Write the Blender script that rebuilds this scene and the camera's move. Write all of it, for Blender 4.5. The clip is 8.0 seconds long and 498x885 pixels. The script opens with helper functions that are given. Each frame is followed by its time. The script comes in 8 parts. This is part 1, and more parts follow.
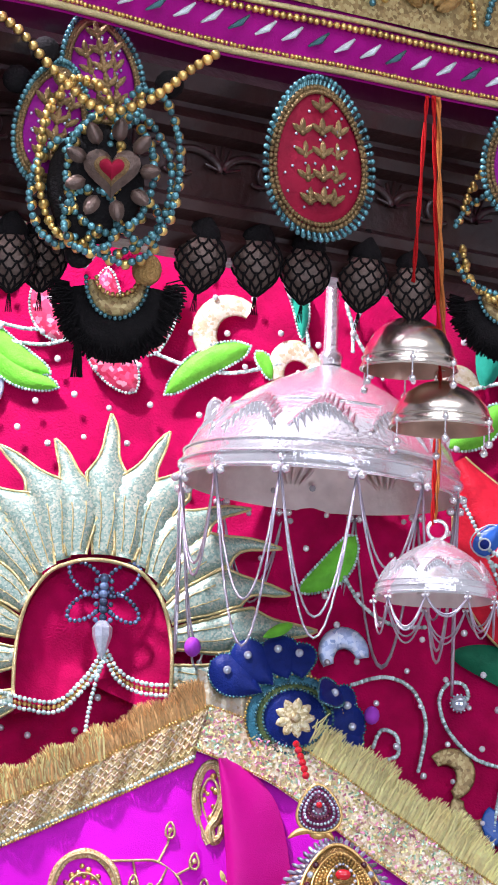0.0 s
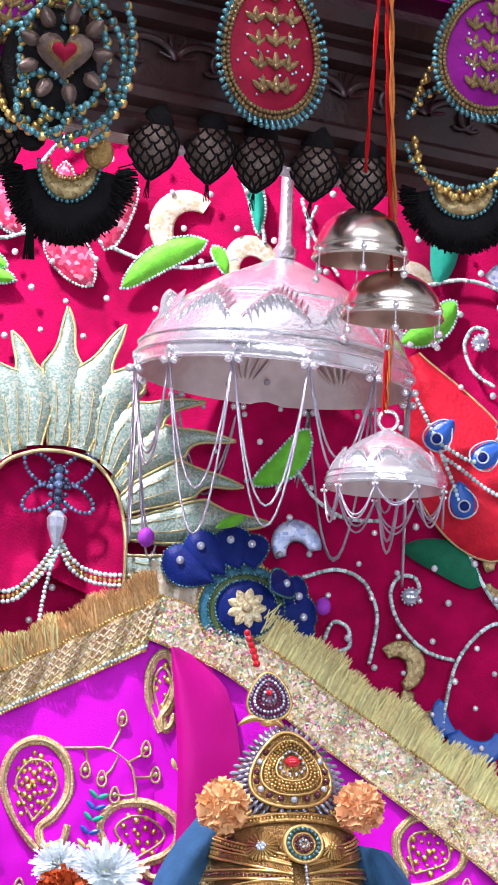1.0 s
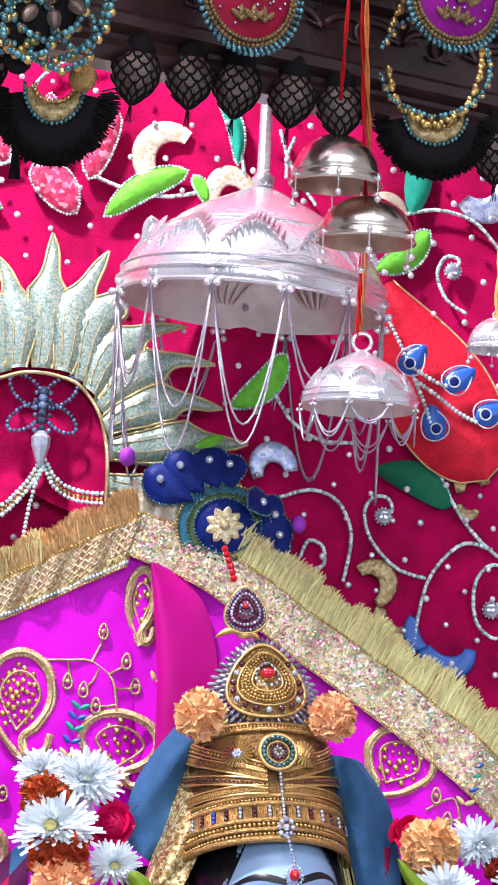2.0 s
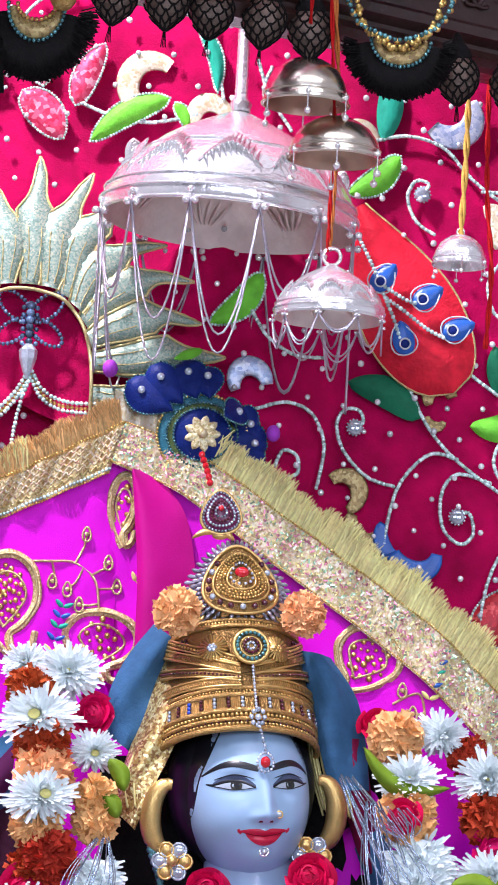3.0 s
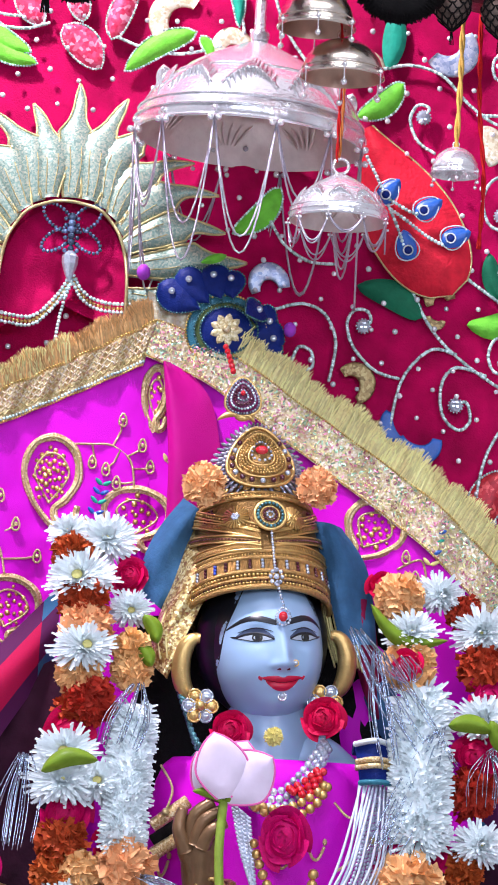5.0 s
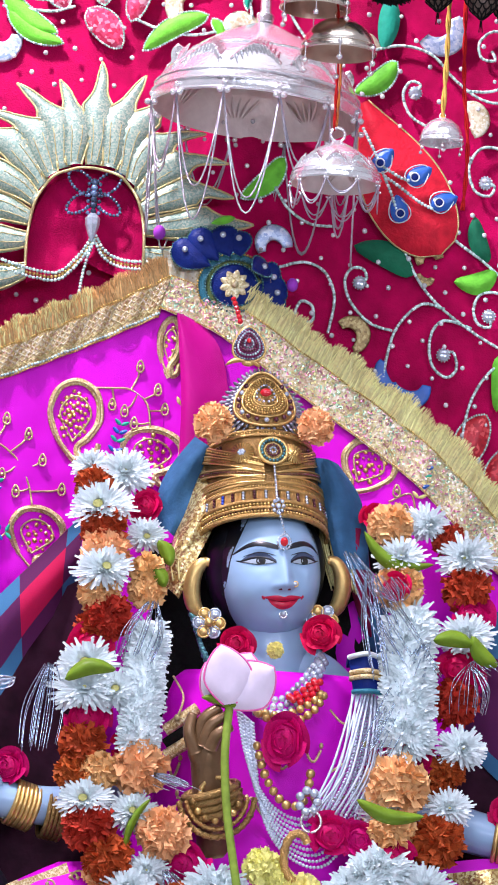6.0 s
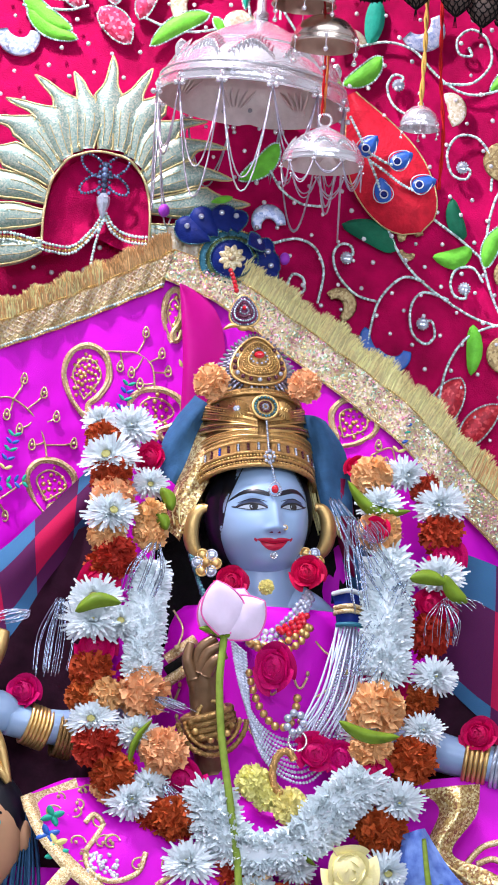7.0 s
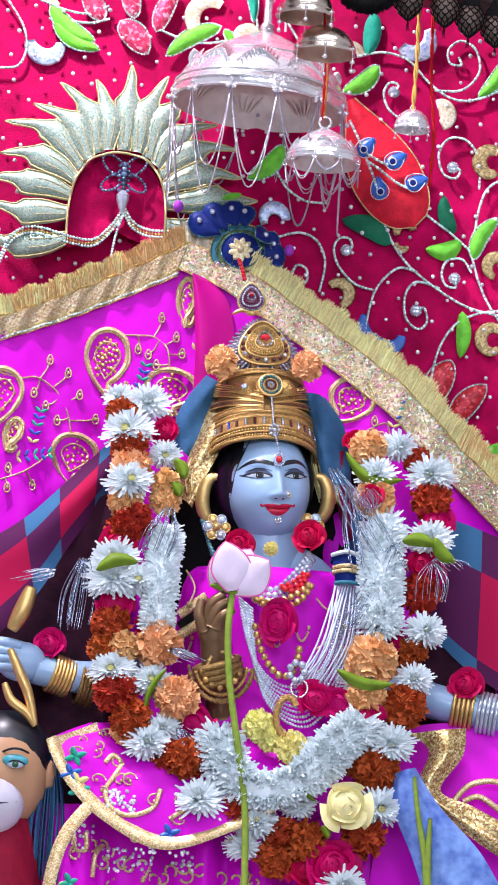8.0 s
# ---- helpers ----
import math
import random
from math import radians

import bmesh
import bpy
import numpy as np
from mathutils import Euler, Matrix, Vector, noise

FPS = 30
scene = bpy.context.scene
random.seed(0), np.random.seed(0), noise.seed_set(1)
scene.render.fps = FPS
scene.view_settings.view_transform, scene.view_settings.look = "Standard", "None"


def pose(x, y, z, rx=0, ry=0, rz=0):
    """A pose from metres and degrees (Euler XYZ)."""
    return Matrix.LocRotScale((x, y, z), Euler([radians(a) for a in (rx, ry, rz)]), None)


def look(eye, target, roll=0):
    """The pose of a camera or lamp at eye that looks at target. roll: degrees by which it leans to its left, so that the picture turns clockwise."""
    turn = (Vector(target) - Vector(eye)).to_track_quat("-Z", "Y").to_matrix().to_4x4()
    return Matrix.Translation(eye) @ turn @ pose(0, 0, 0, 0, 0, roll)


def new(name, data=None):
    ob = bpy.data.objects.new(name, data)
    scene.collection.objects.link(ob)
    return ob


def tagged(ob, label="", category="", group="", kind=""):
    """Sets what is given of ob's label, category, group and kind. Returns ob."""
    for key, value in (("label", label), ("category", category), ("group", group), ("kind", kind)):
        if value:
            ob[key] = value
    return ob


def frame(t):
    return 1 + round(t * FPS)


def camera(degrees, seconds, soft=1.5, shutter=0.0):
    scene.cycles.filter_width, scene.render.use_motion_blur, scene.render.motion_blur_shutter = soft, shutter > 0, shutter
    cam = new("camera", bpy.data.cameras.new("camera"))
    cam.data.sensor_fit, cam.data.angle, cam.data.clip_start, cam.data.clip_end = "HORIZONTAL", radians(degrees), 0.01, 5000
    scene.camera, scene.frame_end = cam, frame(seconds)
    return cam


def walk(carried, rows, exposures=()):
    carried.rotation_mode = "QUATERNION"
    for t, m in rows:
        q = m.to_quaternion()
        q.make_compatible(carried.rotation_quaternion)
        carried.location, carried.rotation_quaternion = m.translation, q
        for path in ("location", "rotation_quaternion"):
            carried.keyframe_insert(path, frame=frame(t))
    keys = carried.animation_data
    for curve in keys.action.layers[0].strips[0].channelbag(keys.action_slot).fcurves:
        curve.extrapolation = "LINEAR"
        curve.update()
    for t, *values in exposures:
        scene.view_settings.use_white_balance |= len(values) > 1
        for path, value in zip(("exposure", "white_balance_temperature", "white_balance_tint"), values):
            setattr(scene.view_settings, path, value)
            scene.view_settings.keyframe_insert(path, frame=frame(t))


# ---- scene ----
cam = camera(8.0, 8.0, soft=1.8)
PATH = [
    (0, (-0.1869, -3.1606, 2.1991), (-0.1322, -0.9542, 2.5804), 2.10),
    (0.5, (-0.1732, -3.1730, 2.1756), (-0.1123, -0.9632, 2.5369), 2.40),
    (1, (-0.1631, -3.1797, 2.1516), (-0.0940, -0.9677, 2.4982), 2.50),
    (2.5, (-0.1468, -3.3466, 2.0577), (-0.0666, -1.1312, 2.3790), 2.80),
    (3, (-0.1204, -3.4227, 2.0042), (-0.0519, -1.2062, 2.3226), 3.00),
    (3.5, (-0.1260, -3.4877, 1.9326), (-0.0565, -1.2723, 2.2576), 2.90),
    (4, (-0.1176, -3.5683, 1.8953), (-0.0579, -1.3530, 2.2160), 2.80),
    (4.5, (-0.1177, -3.6557, 1.8625), (-0.0629, -1.4403, 2.1884), 2.80),
    (6, (-0.0887, -4.1574, 1.6831), (-0.0593, -1.9432, 2.0205), 3.10),
    (6.5, (-0.0751, -4.3355, 1.5941), (-0.0536, -2.1235, 1.9485), 3.20),
    (7, (-0.0443, -4.5483, 1.5321), (-0.0350, -2.3363, 1.8882), 3.40),
    (7.5, (-0.0434, -4.7510, 1.4822), (-0.0385, -2.5402, 1.8389), 3.40),
    (8, (-0.0104, -4.9414, 1.3871), (-0.0207, -2.7328, 1.7640), 3.50),
]
EXPO = 0.0
walk(cam, [(t, look(eye, target, roll)) for t, eye, target, roll in PATH], exposures=[(0.0, EXPO, 6250, 23), (8.0, EXPO, 6250, 23)])

# ---- world and lights ----
world = bpy.data.worlds.new("World")
world.use_nodes = True
scene.world = world
world.node_tree.nodes["Background"].inputs[0].default_value = (0.8, 0.88, 1.0, 1)
world.node_tree.nodes["Background"].inputs[1].default_value = 0.1


def area_lamp(name, eye, target, sx, sy, watts, colour):
    data = bpy.data.lights.new(name, "AREA")
    data.shape, data.size, data.size_y, data.energy, data.color = "RECTANGLE", sx, sy, watts, colour
    ob = new(name, data)
    ob.matrix_world = look(eye, target)
    return ob


# the spot behind the carved beam, then unseen fill lamps added in the hall
area_lamp("canopy_spot_light", (-0.78, -0.68, 3.95), (0.05, -0.08, 2.6), 0.16, 0.16, 59.0, (0.97, 0.94, 1.0))
area_lamp("front_fill_light", (-0.7, -4.2, 2.9), (0.0, -0.1, 2.0), 1.4, 0.8, 31.0, (0.76, 0.87, 1.0))
area_lamp("front_fill_light", (1.3, -4.0, 2.7), (0.0, -0.1, 2.1), 1.2, 0.8, 33.0, (0.76, 0.87, 1.0))
# added overhead lamp that brightens the room for the silver to reflect
area_lamp("overhead_fill_light", (0.0, -2.3, 4.27), (0.0, -2.3, 0.0), 3.0, 1.4, 56.0, (0.90, 0.95, 1.0))

# ---- materials ----
MATS = {}


def material(name, colour, rough=0.6, metal=0.0, vary=0.25, scale=60.0, bump=0.2, bscale=None, sheen=0.0, hue=0.0, spec=0.5, sss=0.0, island=0.0, second=None, coat=0.0):
    """A surface with variation at two scales and a fine relief."""
    if name in MATS:
        return MATS[name]
    m = bpy.data.materials.new(name)
    m.use_nodes = True
    nt = m.node_tree
    b = nt.nodes["Principled BSDF"]
    b.inputs["Roughness"].default_value = rough
    b.inputs["Metallic"].default_value = metal
    b.inputs["Specular IOR Level"].default_value = 0.12 if metal == 0.0 and rough >= 0.4 else spec
    b.inputs["Sheen Weight"].default_value = sheen
    b.inputs["Sheen Tint"].default_value = (*colour, 1)
    b.inputs["Coat Weight"].default_value = coat
    tc = nt.nodes.new("ShaderNodeTexCoord")
    n1 = nt.nodes.new("ShaderNodeTexNoise")
    n1.inputs["Scale"].default_value = scale
    n1.inputs["Detail"].default_value = 4
    nt.links.new(tc.outputs["Object"], n1.inputs["Vector"])
    n2 = nt.nodes.new("ShaderNodeTexNoise")
    n2.inputs["Scale"].default_value = scale * 0.14
    nt.links.new(tc.outputs["Object"], n2.inputs["Vector"])
    add = nt.nodes.new("ShaderNodeMath")
    add.operation = "ADD"
    nt.links.new(n1.outputs["Fac"], add.inputs[0])
    nt.links.new(n2.outputs["Fac"], add.inputs[1])
    ramp = nt.nodes.new("ShaderNodeMapRange")
    ramp.inputs["From Min"].default_value, ramp.inputs["From Max"].default_value = 0.6, 1.4
    ramp.inputs["To Min"].default_value, ramp.inputs["To Max"].default_value = 0.0, 1.0
    nt.links.new(add.outputs[0], ramp.inputs["Value"])
    mix = nt.nodes.new("ShaderNodeMix")
    mix.data_type = "RGBA"
    lo = [c * (1 - vary) for c in colour]
    hi = [min(1.0, c * (1 + vary)) for c in colour] if second is None else second
    mix.inputs["A"].default_value, mix.inputs["B"].default_value = (*lo, 1), (*hi, 1)
    nt.links.new(ramp.outputs["Result"], mix.inputs["Factor"])
    out = mix.outputs["Result"]
    if island or hue:
        hsv = nt.nodes.new("ShaderNodeHueSaturation")
        geo = nt.nodes.new("ShaderNodeNewGeometry")
        info = nt.nodes.new("ShaderNodeObjectInfo")
        r1 = nt.nodes.new("ShaderNodeMapRange")
        r1.inputs["To Min"].default_value, r1.inputs["To Max"].default_value = 1 - island, 1 + island
        nt.links.new(geo.outputs["Random Per Island"], r1.inputs["Value"])
        nt.links.new(r1.outputs["Result"], hsv.inputs["Value"])
        r2 = nt.nodes.new("ShaderNodeMapRange")
        r2.inputs["To Min"].default_value, r2.inputs["To Max"].default_value = 0.5 - hue, 0.5 + hue
        nt.links.new(info.outputs["Random"], r2.inputs["Value"])
        nt.links.new(r2.outputs["Result"], hsv.inputs["Hue"])
        nt.links.new(out, hsv.inputs["Color"])
        out = hsv.outputs["Color"]
    nt.links.new(out, b.inputs["Base Color"])
    if sss:
        b.inputs["Subsurface Weight"].default_value = sss
        b.inputs["Subsurface Radius"].default_value = (0.006, 0.006, 0.006)
    if bump:
        n3 = nt.nodes.new("ShaderNodeTexNoise")
        n3.inputs["Scale"].default_value = bscale or scale * 4
        n3.inputs["Detail"].default_value = 3
        nt.links.new(tc.outputs["Object"], n3.inputs["Vector"])
        bp = nt.nodes.new("ShaderNodeBump")
        bp.inputs["Strength"].default_value = bump
        bp.inputs["Distance"].default_value = 0.002
        nt.links.new(n3.outputs["Fac"], bp.inputs["Height"])
        nt.links.new(bp.outputs["Normal"], b.inputs["Normal"])
    MATS[name] = m
    return m


def glitter(name, base, flake_a, flake_b, scale=700.0, rough=0.35, metal=0.7, share=0.5):
    """Sequin or zari cloth: small cells of two colours, each tilted its own way."""
    m = bpy.data.materials.new(name)
    m.use_nodes = True
    nt = m.node_tree
    b = nt.nodes["Principled BSDF"]
    b.inputs["Roughness"].default_value, b.inputs["Metallic"].default_value = rough, metal
    tc = nt.nodes.new("ShaderNodeTexCoord")
    v = nt.nodes.new("ShaderNodeTexVoronoi")
    v.inputs["Scale"].default_value = scale
    nt.links.new(tc.outputs["Object"], v.inputs["Vector"])
    sep = nt.nodes.new("ShaderNodeSeparateColor")
    nt.links.new(v.outputs["Color"], sep.inputs["Color"])
    ramp = nt.nodes.new("ShaderNodeValToRGB")
    e = ramp.color_ramp.elements
    e[0].position, e[0].color = 0.0, (*base, 1)
    e[1].position, e[1].color = 1.0, (*flake_b, 1)
    k = e.new(share)
    k.color = (*flake_a, 1)
    nt.links.new(sep.outputs[0], ramp.inputs["Fac"])
    nt.links.new(ramp.outputs["Color"], b.inputs["Base Color"])
    nm = nt.nodes.new("ShaderNodeBump")
    nm.inputs["Strength"].default_value, nm.inputs["Distance"].default_value = 0.3, 0.0015
    n = nt.nodes.new("ShaderNodeTexNoise")
    n.inputs["Scale"].default_value = scale * 0.7
    nt.links.new(tc.outputs["Object"], n.inputs["Vector"])
    nt.links.new(n.outputs["Fac"], nm.inputs["Height"])
    nt.links.new(nm.outputs["Normal"], b.inputs["Normal"])
    MATS[name] = m
    return m


def checked(name):
    """Woven check of slate blue, wine and crimson, in squares of about 5 cm."""
    m = bpy.data.materials.new(name)
    m.use_nodes = True
    nt = m.node_tree
    b = nt.nodes["Principled BSDF"]
    b.inputs["Roughness"].default_value = 0.75
    b.inputs["Specular IOR Level"].default_value = 0.1
    uv = nt.nodes.new("ShaderNodeUVMap")
    sep = nt.nodes.new("ShaderNodeSeparateXYZ")
    nt.links.new(uv.outputs["UV"], sep.inputs[0])
    steps = []
    for k in (0, 1):
        w = nt.nodes.new("ShaderNodeMath")
        w.operation = "PINGPONG"
        w.inputs[1].default_value = 1.0
        nt.links.new(sep.outputs[k], w.inputs[0])
        g = nt.nodes.new("ShaderNodeMath")
        g.operation = "GREATER_THAN"
        g.inputs[1].default_value = 0.5
        nt.links.new(w.outputs[0], g.inputs[0])
        steps.append(g)
    s = nt.nodes.new("ShaderNodeMath")
    s.operation = "ADD"
    nt.links.new(steps[0].outputs[0], s.inputs[0])
    nt.links.new(steps[1].outputs[0], s.inputs[1])
    h = nt.nodes.new("ShaderNodeMath")
    h.operation = "MULTIPLY"
    h.inputs[1].default_value = 0.5
    nt.links.new(s.outputs[0], h.inputs[0])
    ramp = nt.nodes.new("ShaderNodeValToRGB")
    ramp.color_ramp.interpolation = "CONSTANT"
    e = ramp.color_ramp.elements
    e[0].position, e[0].color = 0.0, (0.06, 0.20, 0.38, 1)
    e[1].position, e[1].color = 0.75, (0.62, 0.015, 0.09, 1)
    k = e.new(0.25)
    k.color = (0.13, 0.022, 0.10, 1)
    nt.links.new(h.outputs[0], ramp.inputs["Fac"])
    tc = nt.nodes.new("ShaderNodeTexCoord")
    n = nt.nodes.new("ShaderNodeTexNoise")
    n.inputs["Scale"].default_value = 900
    nt.links.new(tc.outputs["Object"], n.inputs["Vector"])
    mix = nt.nodes.new("ShaderNodeMix")
    mix.data_type, mix.blend_type = "RGBA", "MULTIPLY"
    mix.inputs["Factor"].default_value = 0.35
    nt.links.new(ramp.outputs["Color"], mix.inputs["A"])
    nt.links.new(n.outputs["Color"], mix.inputs["B"])
    nt.links.new(mix.outputs["Result"], b.inputs["Base Color"])
    bp = nt.nodes.new("ShaderNodeBump")
    bp.inputs["Strength"].default_value, bp.inputs["Distance"].default_value = 0.2, 0.001
    nt.links.new(n.outputs["Fac"], bp.inputs["Height"])
    nt.links.new(bp.outputs["Normal"], b.inputs["Normal"])
    MATS[name] = m
    return m


velvet = material("red_velvet", (0.49, 0.002, 0.078), 0.85, vary=0.5, scale=34, bump=0.5, bscale=500, sheen=0.0)
plaster = material("plaster", (0.66, 0.66, 0.65), 0.85, vary=0.06, scale=8, bump=0.1)
marble = material("marble_floor", (0.55, 0.54, 0.52), 0.3, vary=0.15, scale=5, bump=0.02)
silver = material("silver", (0.93, 0.96, 1.0), 0.19, 0.76, vary=0.12, scale=110, bump=0.35, bscale=220)
silver_dark = material("smoked_silver", (0.76, 0.70, 0.60), 0.26, 1.0, vary=0.15, scale=60, bump=0.08, bscale=160)
chain_metal = material("chain_silver", (0.52, 0.50, 0.58), 0.35, 1.0, vary=0.2, scale=900, bump=0.5, bscale=1500)
bead_pearl = material("pearl_bead", (0.62, 0.84, 0.80), 0.2, 0.2, vary=0.2, scale=300, bump=0.0, island=0.5)
bead_gold = material("gold_bead", (0.72, 0.50, 0.16), 0.28, 0.9, vary=0.2, scale=300, bump=0.0, island=0.3)
bead_teal = material("teal_bead", (0.09, 0.25, 0.27), 0.15, 0.5, vary=0.3, scale=300, bump=0.0, island=0.5)
crystal = material("crystal_stone", (0.62, 0.70, 0.86), 0.08, 0.55, vary=0.3, scale=400, bump=0.0, island=0.4)
sequin = material("sequin_silver", (0.82, 0.88, 0.96), 0.15, 0.35, vary=0.2, scale=400, bump=0.0, island=0.3)
petal_cloth = glitter("silver_tissue", (0.17, 0.29, 0.24), (0.29, 0.42, 0.34), (0.54, 0.54, 0.40), 620, 0.42, 0.35)
cord_gold = material("gold_cord", (0.66, 0.55, 0.26), 0.4, 0.6, vary=0.25, scale=500, bump=0.6, bscale=900)
cord_silver = material("silver_cord", (0.72, 0.80, 0.80), 0.4, 0.35, vary=0.15, scale=500, bump=0.6, bscale=1200)
leaf_cloth = material("green_applique", (0.16, 0.62, 0.05), 0.45, vary=0.35, scale=80, bump=0.5, bscale=300, sheen=0.2)
teal_cloth = material("teal_applique", (0.02, 0.42, 0.28), 0.45, vary=0.3, scale=80, bump=0.4, bscale=300, sheen=0.2)
dark_green_cloth = material("dark_green_applique", (0.01, 0.16, 0.08), 0.5, vary=0.3, scale=80, bump=0.4, bscale=300, sheen=0.2)
cream_cloth = glitter("cream_tissue", (0.62, 0.50, 0.28), (0.80, 0.72, 0.50), (0.85, 0.82, 0.70), 350, 0.45, 0.3)
zari_cream = glitter("cream_zari", (0.40, 0.30, 0.12), (0.62, 0.52, 0.26), (0.80, 0.74, 0.50), 500, 0.4, 0.4)
bronze_cloth = glitter("bronze_tissue", (0.20, 0.13, 0.05), (0.40, 0.28, 0.11), (0.56, 0.46, 0.20), 350, 0.45, 0.4)
ice_cloth = glitter("ice_blue_tissue", (0.30, 0.42, 0.66), (0.55, 0.66, 0.86), (0.8, 0.86, 0.95), 300, 0.35, 0.4)
red_applique = material("red_applique", (0.78, 0.022, 0.045), 0.5, vary=0.4, scale=70, bump=0.6, bscale=260, sheen=0.3)
rose_tissue = glitter("rose_tissue", (0.7, 0.02, 0.08), (0.85, 0.10, 0.22), (0.95, 0.5, 0.6), 260, 0.4, 0.2, 0.75)
blue_satin = material("blue_satin", (0.02, 0.13, 0.52), 0.3, vary=0.25, scale=80, bump=0.3, sheen=0.2)
navy_cloth = material("navy_cloth", (0.008, 0.022, 0.16), 0.4, vary=0.3, scale=120, bump=0.3)
peacock_teal = material("peacock_teal", (0.02, 0.17, 0.24), 0.4, 0.2, vary=0.4, scale=150, bump=0.4)
magenta_silk = material("magenta_silk", (0.72, 0.008, 0.64), 0.42, vary=0.12, scale=14, bump=0.25, bscale=900, sheen=0.15)
gold_dull = material("dull_zari", (0.26, 0.17, 0.07), 0.45, 0.6, vary=0.5, scale=300, bump=0.6, bscale=900)
# magenta of the valance, deepened to hold the shade on its front
shaded_valance_silk = material("shaded_valance_silk", (0.34, 0.004, 0.19), 0.5, vary=0.3, scale=40, bump=0.4, bscale=500)
# darker copy of the magenta silk, for the shade in the centre fold
shaded_fold_silk = material("shaded_fold_silk", (0.50, 0.006, 0.22), 0.42, vary=0.15, scale=14, bump=0.25, bscale=900, sheen=0.15)
lace_gold = glitter("gold_lace", (0.48, 0.27, 0.10), (0.76, 0.56, 0.24), (0.95, 0.84, 0.56), 700, 0.36, 0.45)
lace_pink = glitter("pink_gold_lace", (0.62, 0.36, 0.26), (0.70, 0.62, 0.32), (0.95, 0.84, 0.74), 480, 0.34, 0.35)
rose_flake = material("rose_flake", (0.85, 0.30, 0.42), 0.25, 0.5, vary=0.2, scale=300, bump=0.0, island=0.4)
mint_flake = material("mint_flake", (0.50, 0.80, 0.52), 0.25, 0.5, vary=0.2, scale=300, bump=0.0, island=0.4)
red_tissue = glitter("red_tissue", (0.34, 0.004, 0.014), (0.58, 0.012, 0.025), (0.85, 0.12, 0.12), 260, 0.4, 0.2, 0.7)
fringe_gold = material("gold_fringe", (0.98, 0.80, 0.34), 0.5, 0.05, vary=0.25, scale=300, bump=0.0, island=0.25)
fringe_brown = material("copper_fringe", (0.80, 0.47, 0.18), 0.5, 0.1, vary=0.3, scale=300, bump=0.0, island=0.3)
gold = material("gold", (0.50, 0.30, 0.10), 0.38, 0.78, vary=0.4, scale=260, bump=0.9, bscale=650)
gold_bright = material("bright_gold", (0.72, 0.48, 0.17), 0.32, 0.8, vary=0.15, scale=160, bump=0.2)
gold_old = material("old_gold", (0.36, 0.22, 0.075), 0.4, 0.8, vary=0.5, scale=260, bump=0.9, bscale=650)
gold_chased = material("chased_gold_plate", (0.25, 0.14, 0.042), 0.40, 0.75, vary=0.5, scale=260, bump=0.9, bscale=700)
gold_grain = material("gold_grain", (0.60, 0.39, 0.13), 0.34, 0.8, vary=0.2, scale=300, bump=0.0, island=0.3)
garnet = material("garnet_stone", (0.085, 0.010, 0.022), 0.12, vary=0.3, scale=300, bump=0.0, island=0.4, coat=0.6)
smoke_stone = material("smoke_stone", (0.34, 0.36, 0.44), 0.14, 0.6, vary=0.4, scale=300, bump=0.0, island=0.55)
wine_dark = material("wine_enamel", (0.16, 0.012, 0.07), 0.25, vary=0.3, scale=200, bump=0.1)
ruby = material("ruby_stone", (0.62, 0.01, 0.02), 0.1, vary=0.2, scale=300, bump=0.0, coat=0.6)
sapphire = material("sapphire_stone", (0.03, 0.08, 0.5), 0.1, vary=0.2, scale=300, bump=0.0, coat=0.6)
wood = material("carved_dark_wood", (0.030, 0.010, 0.008), 0.38, vary=0.6, scale=30, bump=0.6, bscale=120, coat=0.25)
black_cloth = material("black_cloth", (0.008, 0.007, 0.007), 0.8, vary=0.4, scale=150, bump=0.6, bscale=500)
net_cloth = material("net_scale", (0.12, 0.08, 0.062), 0.30, 0.55, vary=0.6, scale=220, bump=0.3)
red_thread = material("red_thread", (0.52, 0.012, 0.012), 0.7, vary=0.3, scale=500, bump=0.5, bscale=1500)
orange_thread = material("orange_thread", (0.62, 0.20, 0.05), 0.7, vary=0.3, scale=500, bump=0.5, bscale=1500)
yellow_thread = material("yellow_thread", (0.75, 0.45, 0.10), 0.7, vary=0.3, scale=500, bump=0.5, bscale=1500)
skin = material("pale_blue_stone", (0.33, 0.505, 0.72), 0.34, vary=0.07, scale=30, bump=0.03, coat=0.25, sss=0.15)
ink = material("black_paint", (0.008, 0.009, 0.014), 0.35, vary=0.2, scale=100, bump=0.0)
lip_paint = material("red_paint", (0.60, 0.01, 0.05), 0.3, vary=0.15, scale=200, bump=0.0)
eye_white = material("white_paint", (0.42, 0.50, 0.58), 0.2, vary=0.05, scale=200, bump=0.0)
brown_stone = material("tan_paint", (0.50, 0.28, 0.15), 0.4, vary=0.12, scale=40, bump=0.05)
marigold_orange = material("marigold_orange", (1.0, 0.51, 0.22), 0.65, vary=0.2, scale=200, bump=0.1, hue=0.012, island=0.18)
marigold_red = material("marigold_rust", (0.50, 0.075, 0.022), 0.6, vary=0.35, scale=200, bump=0.1, hue=0.012, island=0.3)
marigold_yellow = material("marigold_yellow", (1.0, 0.84, 0.30), 0.65, vary=0.2, scale=200, bump=0.1, hue=0.01, island=0.15)
mum_white = material("white_petal", (0.86, 0.97, 0.99), 0.6, vary=0.06, scale=200, bump=0.05, island=0.06, sss=0.3)
mum_heart = material("yellow_heart", (0.80, 0.72, 0.25), 0.6, vary=0.15, scale=300, bump=0.3, island=0.15)
rose_red = material("crimson_petal", (0.55, 0.004, 0.10), 0.5, vary=0.3, scale=120, bump=0.15, hue=0.015, island=0.25)
